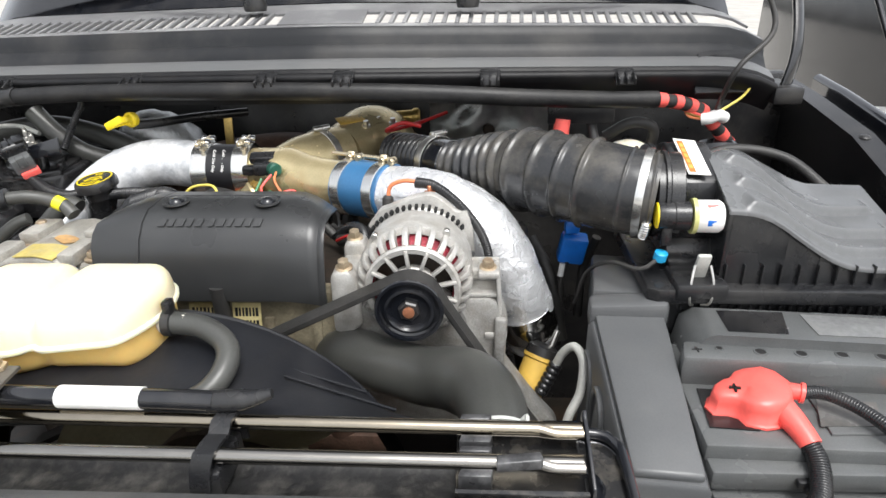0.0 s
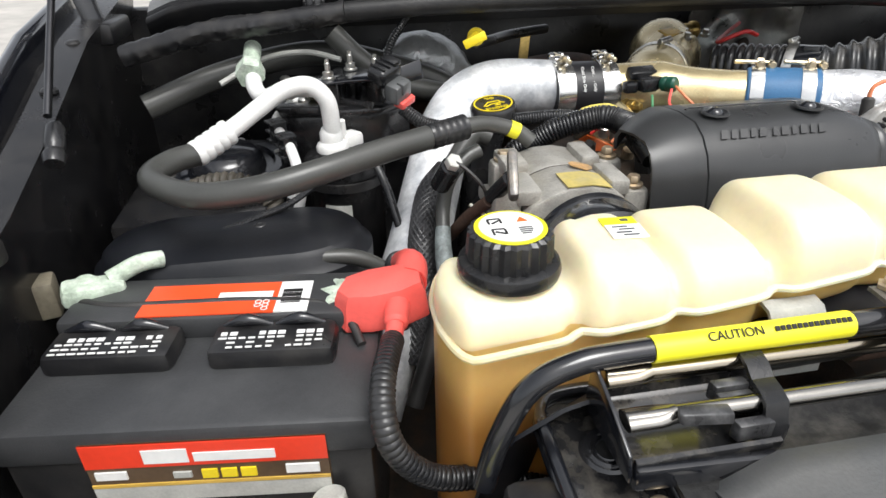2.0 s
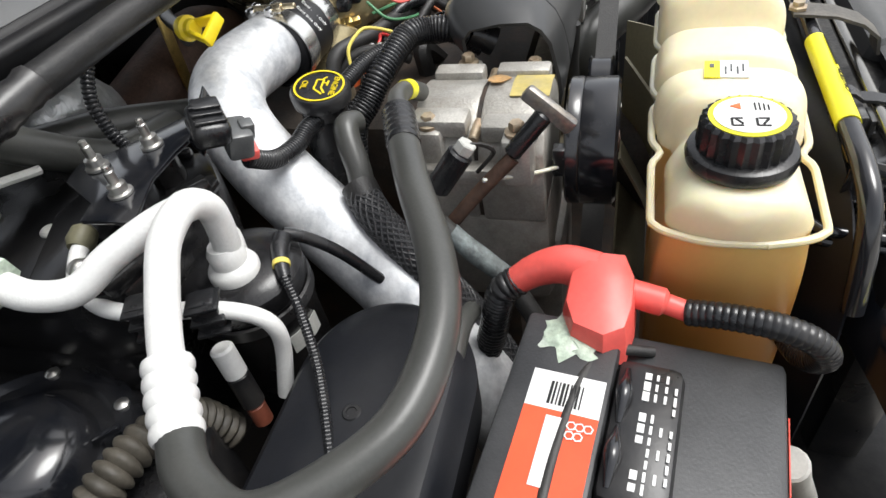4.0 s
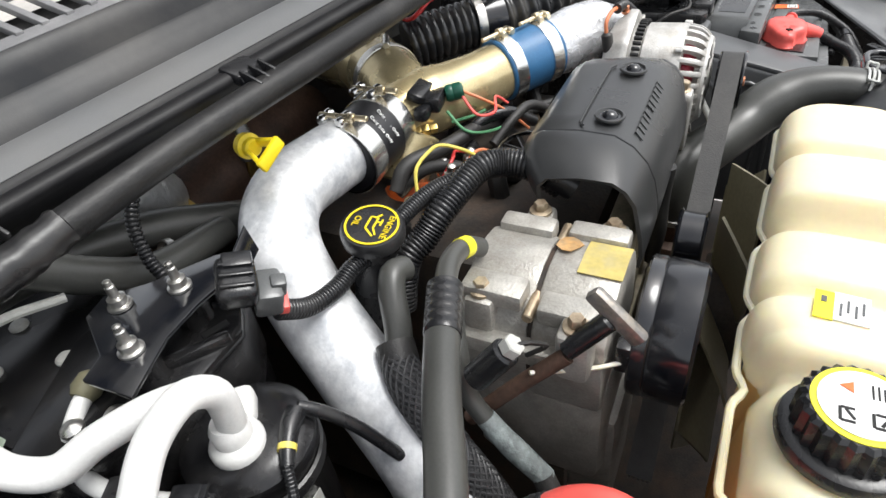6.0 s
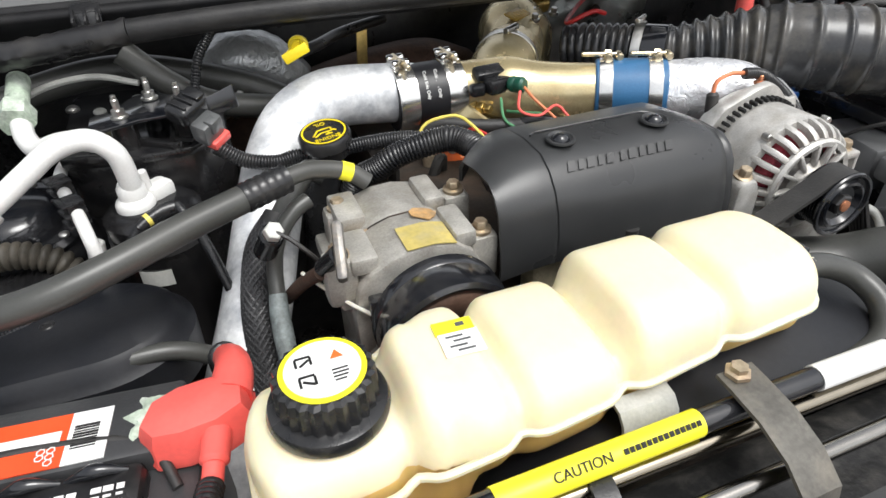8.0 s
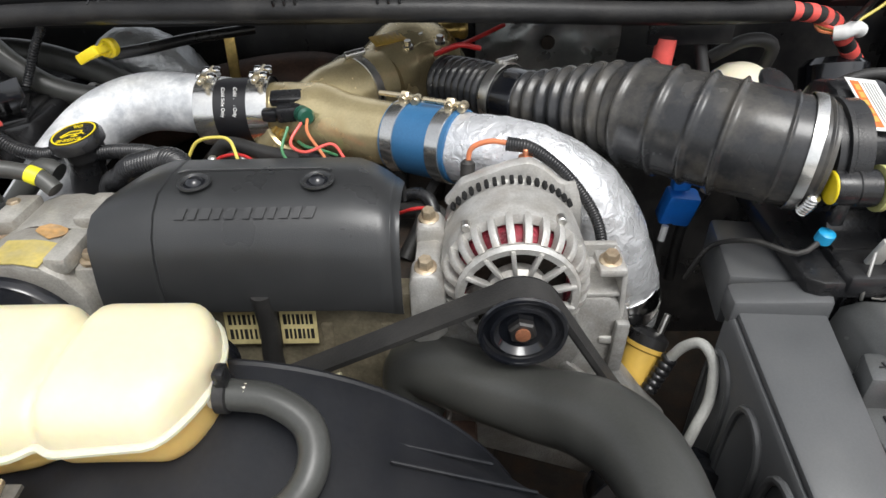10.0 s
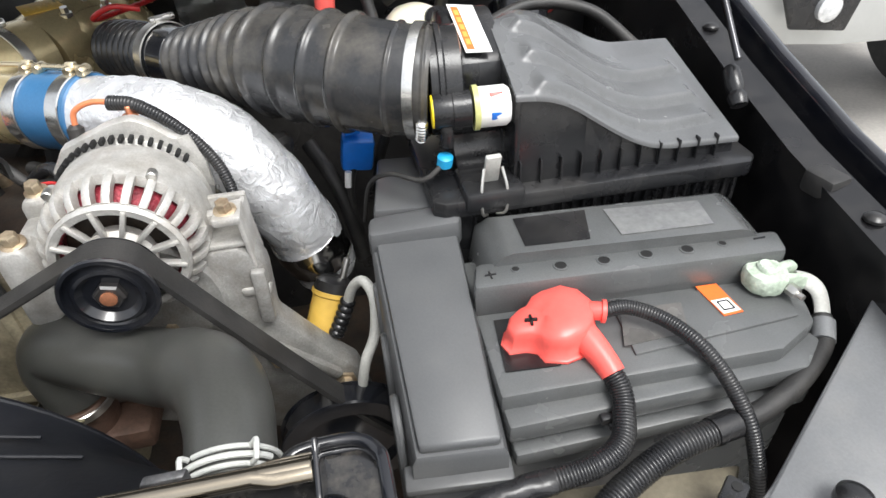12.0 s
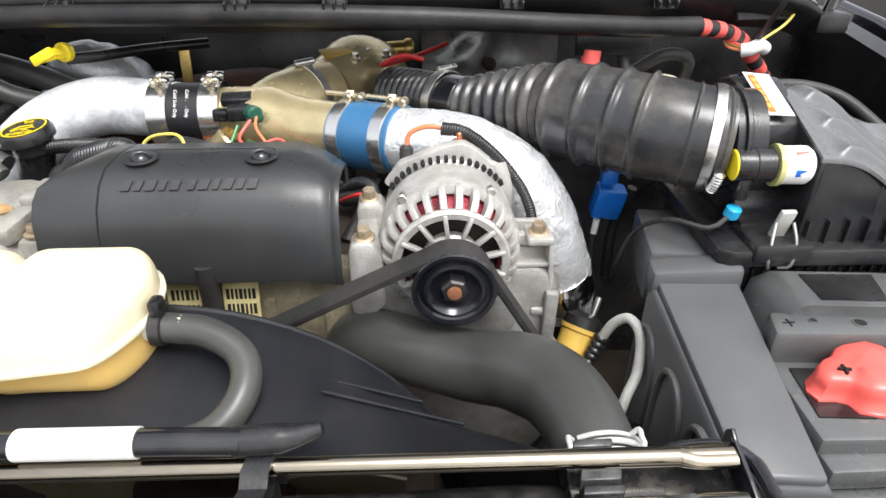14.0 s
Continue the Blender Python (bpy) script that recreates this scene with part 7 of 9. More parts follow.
    tube(b, [(0.480, -0.174, 0.890), (0.457, -0.178, 0.890)], 0.0122, 14, 0.004)
    part("tape", b, M_PAINT, g, "black tape")
    b = N()
    tube(b, [(0.468, -0.176, 0.890), (0.415, -0.185, 0.885), (0.356, -0.209, 0.874), (0.310, -0.243, 0.857), (0.296, -0.258, 0.82)], 0.0110, 14, rib=0.0010, pitch=0.0032)
    part("conduit", b, M_PLAST, g)
    # tan duct and vent block in front
    b = N()
    slab(b, [(0.318, -0.172, 0.77), (0.492, -0.186, 0.77), (0.425, -0.255, 0.77), (0.362, -0.285, 0.77), (0.302, -0.262, 0.77)], (0, 0, 0.078), 0.006)
    solo("air_duct", b, M_TAN, "dusty tan plastic air duct in front of the battery", "duct")
    v = thing("vent_block", (0.43, -0.245, 0.85), "black block with a row of round holes", "vent block")
    b = N()
    bar(b, (0.459, -0.217, 0.876), (0.404, -0.264, 0.876), 0.018, 0.018, bev=0.003)
    part("block", b, M_PLAST, v)
    for k in range(5):
        b = N()
        f = 0.12 + 0.19 * k
        lathe(b, (0.459 - 0.055 * f, -0.217 - 0.047 * f, 0.8852), (0, 0, 1), [(0.0042, 0), (0.0042, 0.0006), (0.001, 0.0007)], 14)
        part("hole", b, M_DARK, v)
    b = N()
    box(b, (0.27, -0.235, 0.81), (0.10, 0.05, 0.04), 0.01, (0, 0, -8))
    cyl(b, (0.255, -0.24, 0.82), (0.255, -0.24, 0.852), 0.02, 16, 0.004)
    box(b, (0.29, -0.21, 0.825), (0.03, 0.02, 0.03), 0.004)
    solo("fuse_holder", b, M_CORRP, "dull grey clip-on fuse holder under the cable", "fuse holder")


def build_battery_left():
    t = thing("battery", (-0.84, -0.02, 0.71), "black battery with a red label and two vent caps", "battery")
    x0, x1, y0, y1, z = -0.968, -0.675, -0.142, 0.046, 0.930
    b = N()
    box(b, ((x0 + x1) / 2, (y0 + y1) / 2, 0.805), (x1 - x0 - 0.008, y1 - y0 - 0.008, 0.20), 0.006)
    part("case", b, M_PAINT, t)
    b = N()
    box(b, ((x0 + x1) / 2, (y0 + y1) / 2, 0.914), (x1 - x0, y1 - y0, 0.034), 0.006)
    part("lid", b, M_BATT, t)
    b = N()
    slab(b, [(x0 + 0.006, -0.030, 0.928), (x1 - 0.012, -0.030, 0.928), (x1 - 0.012, y1 - 0.004, 0.928), (x0 + 0.006, y1 - 0.004, 0.928)], (0, 0, 0.025), 0.005)
    part("raised_lid", b, M_BATT, t)
    for x in (-0.902, -0.765):
        b = N()
        box(b, (x, -0.053, 0.938), (0.108, 0.046, 0.024), 0.008)
        c = part("vent_cap", b, M_PAINT, t)
        for i in range(2):
            b = N()
            tube(b, [(x - 0.046 + 0.046 * i, -0.038, 0.949), (x - 0.024 + 0.046 * i, -0.038, 0.955), (x - 0.003 + 0.046 * i, -0.038, 0.949)], 0.006, 10, 0.004, radii=[0.002, 0.006, 0.002])
            part("rib", b, M_GLOSS, c)
        random.seed(int(-x * 1000))
        b = N()
        for i in range(11):
            for k in range(4):
                if random.random() < 0.8:
                    box(b, (x - 0.042 + 0.0082 * i, -0.052 - 0.0062 * k, 0.9504), (0.0065 * random.uniform(0.7, 1.1), 0.0018 if k else 0.0044, 0.0008), 0)
        part("print", b, M_WLAB, c, "white printed lines")
    # top label
    b = N()
    box(b, (-0.831, -0.001, 0.9535), (0.122, 0.050, 0.0012), 0)
    l = part("top_label", b, M_ORED, t, "orange and white label strip")
    b = N()
    box(b, (-0.755, -0.001, 0.9535), (0.030, 0.050, 0.0012), 0)
    part("white_end", b, M_WLAB, l)
    for k in range(9):
        b = N()
        box(b, (-0.757, -0.012 + 0.0026 * k, 0.9544), (0.018, 0.0009 + 0.0005 * (k % 3), 0.0008), 0)
        part("barcode_bar", b, M_DARK, l)
    b = N()
    box(b, (-0.800, 0.002, 0.9544), (0.050, 0.011, 0.0008), 0)
    part("white_panel", b, M_WLAB, l)
    for k in range(5):
        b = N()
        lathe(b, (-0.779 - 0.007 * (k % 2), -0.010 - 0.0055 * (k // 2), 0.9543), (0, 0, 1), [(0.0028, 0), (0.0035, 0.0006), (0.0025, 0.0007)], 6, caps=False)
        part("hexagon_print", b, M_WLAB, l)
    # front label
    b = N()
    box(b, (-0.806, -0.1405, 0.889), (0.185, 0.007, 0.062), 0)
    f = part("front_label", b, M_CARD, t, "red, brown and orange front label")
    b = N()
    box(b, (-0.806, -0.1438, 0.908), (0.185, 0.002, 0.024), 0)
    part("red_band", b, M_REDL, f)
    for x, z, w, h, m in ((-0.836, 0.907, 0.034, 0.014, M_WLAB), (-0.784, 0.905, 0.062, 0.009, M_WLAB), (-0.881, 0.888, 0.024, 0.008, M_WLAB), (-0.734, 0.887, 0.026, 0.009, M_WLAB), (-0.827, 0.886, 0.014, 0.006, M_GREYP)):
        b = N()
        box(b, (x, -0.1446, z), (w, 0.002, h), 0)
        part("white_panel", b, m, f)
    for k in range(3):
        b = N()
        box(b, (-0.806 + 0.015 * k, -0.1446, 0.886), (0.012, 0.002, 0.009), 0)
        part("yellow_bar", b, M_YEL, f)
    b = N()
    box(b, (-0.806, -0.1442, 0.8765), (0.185, 0.002, 0.003), 0)
    part("yellow_line", b, M_FILT, f)
    b = N()
    box(b, (-0.806, -0.1438, 0.866), (0.185, 0.002, 0.016), 0)
    part("grey_band", b, M_GREYP, f)
    t.rotation_euler = (0, 0, radians(-7))
    t.location = (-0.845, -0.010, 0.727)
    # red terminal boot
    r = thing("red_terminal_boot", (-0.69, 0.02, 0.92), "red vinyl battery terminal boot with two cable sleeves", "terminal cover")
    b = N()
    out = [V(-0.636, 0.004, 0), V(-0.638, -0.034, 0), V(-0.660, -0.042, 0), V(-0.690, -0.041, 0), V(-0.712, -0.036, 0), V(-0.722, -0.020, 0), V(-0.712, 0.004, 0), V(-0.690, 0.012, 0), V(-0.664, 0.010, 0)]
    mid = sum(out, V(0, 0, 0)) / len(out)
    skin(b, [[mid + (p - mid) * k + V(0, -0.004, z + max(0, p.x + 0.70) * 0.12) for p in out] for k, z in ((1.02, 0.950), (1.05, 0.953), (1.0, 0.958), (0.97, 0.976), (0.88, 0.986), (0.45, 0.991))])
    part("boot", b, M_RED, r, sharp=40)
    b = N()
    cyl(b, (-0.664, -0.035, 0.976), (-0.670, -0.068, 0.972), 0.011, 20, 0.003)
    cyl(b, (-0.670, -0.066, 0.972), (-0.674, -0.085, 0.968), 0.008, 18, 0.002)
    part("cable_sleeve", b, M_RED, r)
    b = N()
    tube(b, [(-0.652, -0.014, 0.980), (-0.646, 0.010, 0.982), (-0.647, 0.032, 0.975), (-0.652, 0.050, 0.964)], 0.013, 14, 0.006, radii=[0.018, 0.016, 0.014, 0.012])
    part("cable_sleeve", b, M_RED, r)
    # its cables
    b = N()
    tube(b, [(-0.674, -0.082, 0.968), (-0.680, -0.108, 0.974), (-0.687, -0.140, 0.976), (-0.690, -0.166, 0.966), (-0.685, -0.178, 0.945), (-0.668, -0.178, 0.918), (-0.645, -0.174, 0.899), (-0.600, -0.168, 0.885), (-0.557, -0.172, 0.866), (-0.50, -0.168, 0.83)], 0.0098, 14, rib=0.0008, pitch=0.005)
    solo("starter_cable", b, M_PLAST, "black corrugated cable hanging in front of the battery", "cable", "battery cables")
    b = N()
    tube(b, [(-0.651, 0.047, 0.966), (-0.656, 0.062, 0.952), (-0.655, 0.074, 0.90), (-0.648, 0.09, 0.84), (-0.63, 0.11, 0.78)], 0.0125, 14, rib=0.002, pitch=0.005)
    solo("power_cable", b, M_PLAST, "black corrugated conduit behind the red boot", "cable", "battery cables")
    # corroded negative clamp
    n = thing("negative_terminal", (-0.95, 0.05, 0.93), "white-green corroded battery clamp", "battery terminal")
    b = N()
    cyl(b, (-0.955, 0.050, 0.94), (-0.955, 0.050, 0.982), 0.011, 16, 0.003)
    box(b, (-0.948, 0.046, 0.970), (0.055, 0.030, 0.020), 0.006, (0, 8, 20))
    tube(b, [(-0.935, 0.055, 0.975), (-0.91, 0.070, 0.982), (-0.892, 0.082, 0.978)], 0.009, 10)
    part("clamp", b, M_CORR, n)
    b = N()
    tube(b, [(-0.955, 0.03, 0.968), (-0.92, 0.016, 0.968), (-0.86, 0.008, 0.9685), (-0.80, 0.001, 0.9685), (-0.74, -0.012, 0.967), (-0.712, -0.03, 0.962), (-0.700, -0.06, 0.95)], 0.0042, 10)
    part("lead", b, M_RUBBER, n)
    b = N()
    lathe(b, (-0.705, 0.004, 0.9528), (0, 0, 1), [(0.026, 0), (0.022, 0.0012), (0.018, 0.0018), (0.010, 0.003), (0.001, 0.0035)], 48, lobes=7, depth=0.006)
    for v in b.verts:
        v.co += Vector((noise.noise(v.co * 120), noise.noise(v.co * 120 + Vector((4, 0, 0))), abs(noise.noise(v.co * 200)) * 0.4)) * 0.006
    part("corrosion_crust", b, M_CORR, t, "white-green corrosion crust")
    # washer bottle
    w = thing("washer_bottle", (-0.80, -0.235, 0.8), "translucent washer bottle neck with a black cap", "washer bottle")
    b = N()
    lathe(b, (-0.795, -0.21, 0.83), (-0.05, -0.28, 1), [(0.03, 0), (0.028, 0.03), (0.026, 0.07), (0.026, 0.09)], 28)
    part("neck", b, M_CREAM, w)
    b = N()
    lathe(b, (-0.80, -0.234, 0.912), (-0.05, -0.28, 1), [(0.028, 0), (0.034, 0.002), (0.034, 0.016), (0.030, 0.02), (0.005, 0.021)], 32)
    c = part("cap", b, M_PLAST, w, "black cap with a yellow symbol")
    b = N()
    box(b, (-0.802, -0.2395, 0.9340), (0.026, 0.016, 0.001), 0, (16, -3, 0))
    box(b, (-0.802, -0.250, 0.9315), (0.016, 0.008, 0.001), 0, (16, -3, 0))
    part("symbol", b, M_YLAB, c)
    b = N()
    cyl(b, (-0.72, -0.19, 0.80), (-0.735, -0.165, 0.87), 0.012, 14, 0.002)
    cyl(b, (-0.735, -0.165, 0.868), (-0.738, -0.16, 0.885), 0.014, 14, 0.002)
    solo("hold_down_bolt", b, M_GREYP, "pale plastic-capped battery hold-down bolt", "bolt")
    b = N()
    box(b, (-0.75, -0.20, 0.69), (0.45, 0.26, 0.03), 0.01)
    solo("battery_tray", b, M_PAINT, "black battery tray", "tray", kind="structure")


# ---------------------------------------------------------------- passenger side
def build_left_side():
    # heater case
    t = thing("heater_case", (-0.76, 0.40, 0.6), "black plastic heater case against the firewall", "heater case")
    b = N()
    slab(b, [(-0.60, 0.34, 0.70), (-0.66, 0.33, 0.70), (-0.775, 0.33, 0.70), (-0.79, 0.35, 0.70), (-0.79, 0.55, 0.70), (-0.60, 0.55, 0.70)], (0, 0, 0.285), 0.012)
    part("lower_case", b, M_GLOSSD, t)
    b = N()
    slab(b, [(-0.785, 0.33, 0.70), (-0.80, 0.27, 0.70), (-0.86, 0.24, 0.70), (-1.0, 0.24, 0.70), (-1.0, 0.55, 0.70), (-0.785, 0.55, 0.70)], (0, 0, 0.245), 0.012)
    part("fan_scroll", b, M_GLOSSD, t)
    b = N()
    slab(b, [(-0.602, 0.335, 0.98), (-0.64, 0.305, 0.98), (-0.70, 0.308, 0.98), (-0.775, 0.315, 0.98), (-0.79, 0.35, 0.98), (-0.79, 0.55, 0.98), (-0.60, 0.55, 0.98)], (0, 0, 0.070), 0.008)
    part("upper_case", b, M_GLOSSD, t)
    b = N()
    slab(b, [(-0.605, 0.335, 1.046), (-0.645, 0.300, 1.046), (-0.70, 0.300, 1.046), (-0.775, 0.312, 1.046), (-0.80, 0.38, 1.046), (-0.70, 0.43, 1.046), (-0.62, 0.42, 1.046)], (0, 0, 0.010), 0.003)
    lid = part("stud_plate", b, M_GLOSSD, t)
    for p in ([(-0.715, 0.345, 1.058), (-0.655, 0.302, 1.058)], [(-0.778, 0.318, 1.056), (-0.725, 0.304, 1.056)], [(-0.64, 0.40, 1.058), (-0.612, 0.345, 1.058)]):
        b = N()
        bar(b, p[0], p[1], 0.010, 0.012, bev=0.003)
        part("fold", b, M_GLOSSD, lid)
    b = N()
    box(b, (-0.652, 0.322, 1.0562), (0.022, 0.007, 0.002), 0.0005, (0, 0, -25))
    part("slot", b, M_DARK, lid)
    for x, y in ((-0.647, 0.347), (-0.679, 0.378), (-0.710, 0.332)):
        b = N()
        lathe(b, (x, y, 1.050), (0, 0, 1), [(0.020, 0), (0.0145, 0.006), (0.0135, 0.034), (0.012, 0.0355)], 22)
        part("boss", b, M_GLOSSD, t)
    for x, y in ((-0.647, 0.347), (-0.679, 0.378), (-0.710, 0.332)):
        b = N()
        lathe(b, (x, y, 1.0905), (0, 0, 1), [(0.0095, 0), (0.0095, 0.002), (0.0070, 0.003), (0.0070, 0.009), (0.0038, 0.010), (0.0038, 0.020), (0.0030, 0.021), (0.0030, 0.025), (0.001, 0.026)], 16)
        part("stud", b, M_STEEL, t, "zinc stud with a flanged nut")
    for x, y in ((-0.745, 0.325), (-0.765, 0.345), (-0.775, 0.45)):
        b = N()
        lathe(b, (x, y, 1.064), (0, 0, 1), [(0.008, 0), (0.008, 0.003), (0.005, 0.006), (0.001, 0.007)], 14)
        part("screw", b, M_STEEL, t)
    for x, y, z in ((-0.716, 0.425, 1.050), (-0.705, 0.500, 1.050), (-0.750, 0.470, 1.050)):
        b = N()
        lathe(b, (x, y, z), (0, 0, 1), [(0.008, 0), (0.008, 0.002), (0.006, 0.004), (0.001, 0.0045)], 14)
        part("rivet", b, M_GREYP, t)
    # bracket and connector beside it
    s = thing("pressure_sensor", (-0.625, 0.30, 1.05), "black sensor with a red-locked plug on a folded bracket", "sensor")
    b = N()
    slab(b, [(-0.588, 0.322, 1.086), (-0.606, 0.348, 1.086), (-0.652, 0.378, 1.086), (-0.675, 0.402, 1.086), (-0.698, 0.396, 1.086), (-0.722, 0.352, 1.086), (-0.742, 0.346, 1.086), (-0.740, 0.300, 1.086), (-0.712, 0.310, 1.086), (-0.690, 0.318, 1.086), (-0.655, 0.320, 1.086), (-0.632, 0.318, 1.086)], (0, 0, 0.004), 0.001)
    slab(b, [(-0.588, 0.322, 1.112), (-0.65, 0.306, 1.096), (-0.648, 0.300, 1.080), (-0.586, 0.318, 1.087)], (0.002, 0.003, 0), 0.0008)
    part("bracket", b, M_GLOSS, s)
    rot = Euler((radians(14), radians(-14), radians(42))).to_matrix().to_4x4()
    def at(p):
        return Matrix.Translation((-0.636, 0.288, 1.104)) @ rot @ Vector(p)
    b = N()
    box(b, at((0, 0.004, 0)), (0.040, 0.030, 0.022), 0.007, rot, 3)
    box(b, at((0.012, 0.002, 0.010)), (0.014, 0.022, 0.008), 0.002, rot)
    part("sensor_body", b, M_PLAST, s)
    for k in range(3):
        b = N()
        box(b, at((-0.012 + 0.010 * k, 0.004, 0.0118)), (0.003, 0.024, 0.004), 0.001, rot)
        part("rib", b, M_PLAST, s)
    b = N()
    box(b, at((0.0, -0.018, -0.018)), (0.030, 0.022, 0.026), 0.004, rot)
    box(b, at((0.0, -0.026, -0.010)), (0.012, 0.012, 0.016), 0.002, rot)
    pl = part("plug", b, M_PLASTG, s)
    b = N()
    box(b, at((0.003, -0.026, -0.032)), (0.026, 0.016, 0.010), 0.002, rot)
    part("lock", b, M_RED, pl, "red locking tab")
    # conduit from the sensor round the filler neck
    b = N()
    tube(b, [(-0.620, 0.283, 1.060), (-0.593, 0.277, 1.040), (-0.560, 0.272, 1.033), (-0.535, 0.270, 1.036), (-0.505, 0.262, 1.036), (-0.46, 0.258, 1.042), (-0.41, 0.244, 1.046), (-0.37, 0.215, 1.045)], 0.0084, 14, rib=0.0013, pitch=0.0034)
    solo("sensor_conduit", b, M_PLAST, "thin black corrugated conduit", "conduit", "conduits")
    b = N()
    tube(b, [(-0.345, 0.130, 1.028), (-0.347, 0.165, 1.047), (-0.353, 0.193, 1.050), (-0.374, 0.212, 1.052), (-0.424, 0.228, 1.036), (-0.449, 0.240, 1.016), (-0.474, 0.252, 0.998), (-0.492, 0.256, 0.95)], 0.0145, 18, rib=0.0017, pitch=0.0042)
    mc = thing("main_conduit", (-0.42, 0.2, 0.95), "fat black corrugated wiring conduit with a taped end", "conduit", "conduits")
    part("corrugated_tube", b, M_PLAST, mc)
    b = N()
    tube(b, [(-0.344, 0.118, 1.030), (-0.348, 0.142, 1.044)], 0.0165, 16, 0.004)
    part("tape", b, M_PAINT, mc, "black tape round its end")
    b = N()
    tube(b, [(-0.588, 0.405, 1.165), (-0.596, 0.418, 1.145), (-0.616, 0.418, 1.117), (-0.627, 0.405, 1.090), (-0.630, 0.392, 1.075)], 0.0055, 10, rib=0.0012, pitch=0.004)
    solo("thin_conduit", b, M_PLAST, "thin black conduit dropping from the seal tube", "conduit", "conduits")
    # oil filler
    o = thing("oil_filler", (-0.505, 0.27, 0.8), "black oil filler neck with a yellow-marked cap", "oil filler")
    b = N()
    tube(b, [(-0.50, 0.268, 1.04), (-0.51, 0.268, 1.0), (-0.525, 0.27, 0.93), (-0.53, 0.27, 0.85)], 0.02, 18, radii=[0.021, 0.02, 0.018, 0.018])
    part("neck", b, M_PLAST, o)
    b = N()
    ax = V(-0.10, -0.12, 1)
    lathe(b, (-0.4995, 0.266, 1.034), ax, [(0.022, 0), (0.024, 0.001), (0.024, 0.014), (0.030, 0.016), (0.0305, 0.026), (0.028, 0.030), (0.005, 0.0305)], 36)
    c = part("cap", b, M_PLAST, o)
    axn = ax.normalized()
    top = V(-0.4995, 0.266, 1.034) + axn * 0.0306
    b = N()
    lathe(b, top, ax, [(0.0255, 0), (0.0255, 0.0005), (0.0235, 0.0005), (0.0235, 0)], 40, caps=False)
    part("yellow_ring", b, M_YEL, c)
    u = Vector((-1.0, -0.1, 0))
    v = axn.cross(u).normalized()
    u = v.cross(axn)
    for word, off, sz in (("ENGINE", v * 0.0155, 0.0085), ("OIL", v * -0.0155, 0.0085)):
        b = letters(word, sz, 0.0004)
        lay(b, top + off + axn * 0.0004, u if word == "ENGINE" else u, v)
        part("word", b, M_YEL, c)
    b = N()
    for p, q in (((-0.009, -0.004), (0.006, -0.004)), ((-0.009, 0.003), (-0.009, -0.004)), ((-0.009, 0.003), (0.004, 0.003)), ((0.004, 0.003), (0.012, 0.008)), ((0.006, -0.004), (0.014, 0.006)), ((-0.004, 0.003), (-0.004, 0.008)), ((-0.008, 0.008), (0.0, 0.008)), ((-0.014, 0.005), (-0.009, 0.001))):
        bar(b, top + u * p[0] + v * p[1] + axn * 0.0004, top + u * q[0] + v * q[1] + axn * 0.0004, 0.0018, 0.0006, axn, 0)
    part("oil_can_symbol", b, M_YEL, c)
    # dipstick
    d = thing("dipstick", (-0.51, 0.37, 1.05), "bright yellow plastic dipstick handle", "dipstick")
    b = N()
    p = V(-0.509, 0.370, 1.127)
    k, c = V(-0.497, 0.390, 1.125), V(-0.507, 0.353, 1.127)
    ax = (c - k).normalized()
    wd = V(0.9, -0.1, 0.42).normalized()
    lathe(b, k - ax * 0.006, ax, [(0.007, 0), (0.0115, 0.002), (0.0125, 0.006), (0.0125, 0.011), (0.0095, 0.013), (0.009, 0.018), (0.007, 0.020)], 22)
    for s in (-1, 1):
        bar(b, k + ax * 0.010 + wd * s * 0.006, c + wd * s * 0.0135, 0.010, 0.0045, up=wd, bev=0.0015)
    bar(b, c - wd * 0.0165, c + wd * 0.0165, 0.0125, 0.0065, up=ax, bev=0.002)
    part("handle", b, M_YEL, d)
    b = N()
    tube(b, [p + V(0.01, 0.022, -0.012), p + V(0.04, 0.05, -0.014), p + V(0.085, 0.10, -0.016), p + V(0.16, 0.15, -0.018)], 0.0075, 10)
    part("tube", b, M_PAINT, d)
    # white air-conditioning lines
    a = thing("refrigerant_line", (-0.77, 0.25, 1.0), "white-painted refrigerant pipe that forks above the heater case", "pipe")
    b = N()
    tube(b, [(-0.713, 0.263, 1.024), (-0.711, 0.258, 1.057), (-0.715, 0.255, 1.085), (-0.734, 0.255, 1.102), (-0.764, 0.253, 1.098), (-0.792, 0.245, 1.082), (-0.815, 0.236, 1.068), (-0.830, 0.228, 1.060)], 0.0108, 18, 0.005)
    part("pipe", b, M_WHITE, a, sharp=70)
    b = N()
    tube(b, [(-0.728, 0.256, 1.098), (-0.744, 0.276, 1.094), (-0.770, 0.300, 1.085), (-0.793, 0.318, 1.074), (-0.806, 0.340, 1.080), (-0.809, 0.358, 1.092)], 0.0108, 18, 0.005)
    part("branch", b, M_WHITE, a, sharp=70)
    b = N()
    lathe(b, (-0.713, 0.263, 1.010), (0, 0, 1), [(0.019, 0), (0.0205, 0.003), (0.0205, 0.012), (0.0185, 0.016), (0.0145, 0.019), (0.0145, 0.030), (0.0115, 0.036)], 24)
    box(b, (-0.690, 0.280, 1.022), (0.030, 0.026, 0.022), 0.006, (0, 0, 40))
    cyl(b, (-0.698, 0.272, 1.03), (-0.699, 0.270, 1.053), 0.005, 12, 0.001)
    part("block_fitting", b, M_WHITE, a)
    b = N()
    hexa(b, (-0.812, 0.352, 1.094), (0.0, 1, 0.3), 0.019, 0.028)
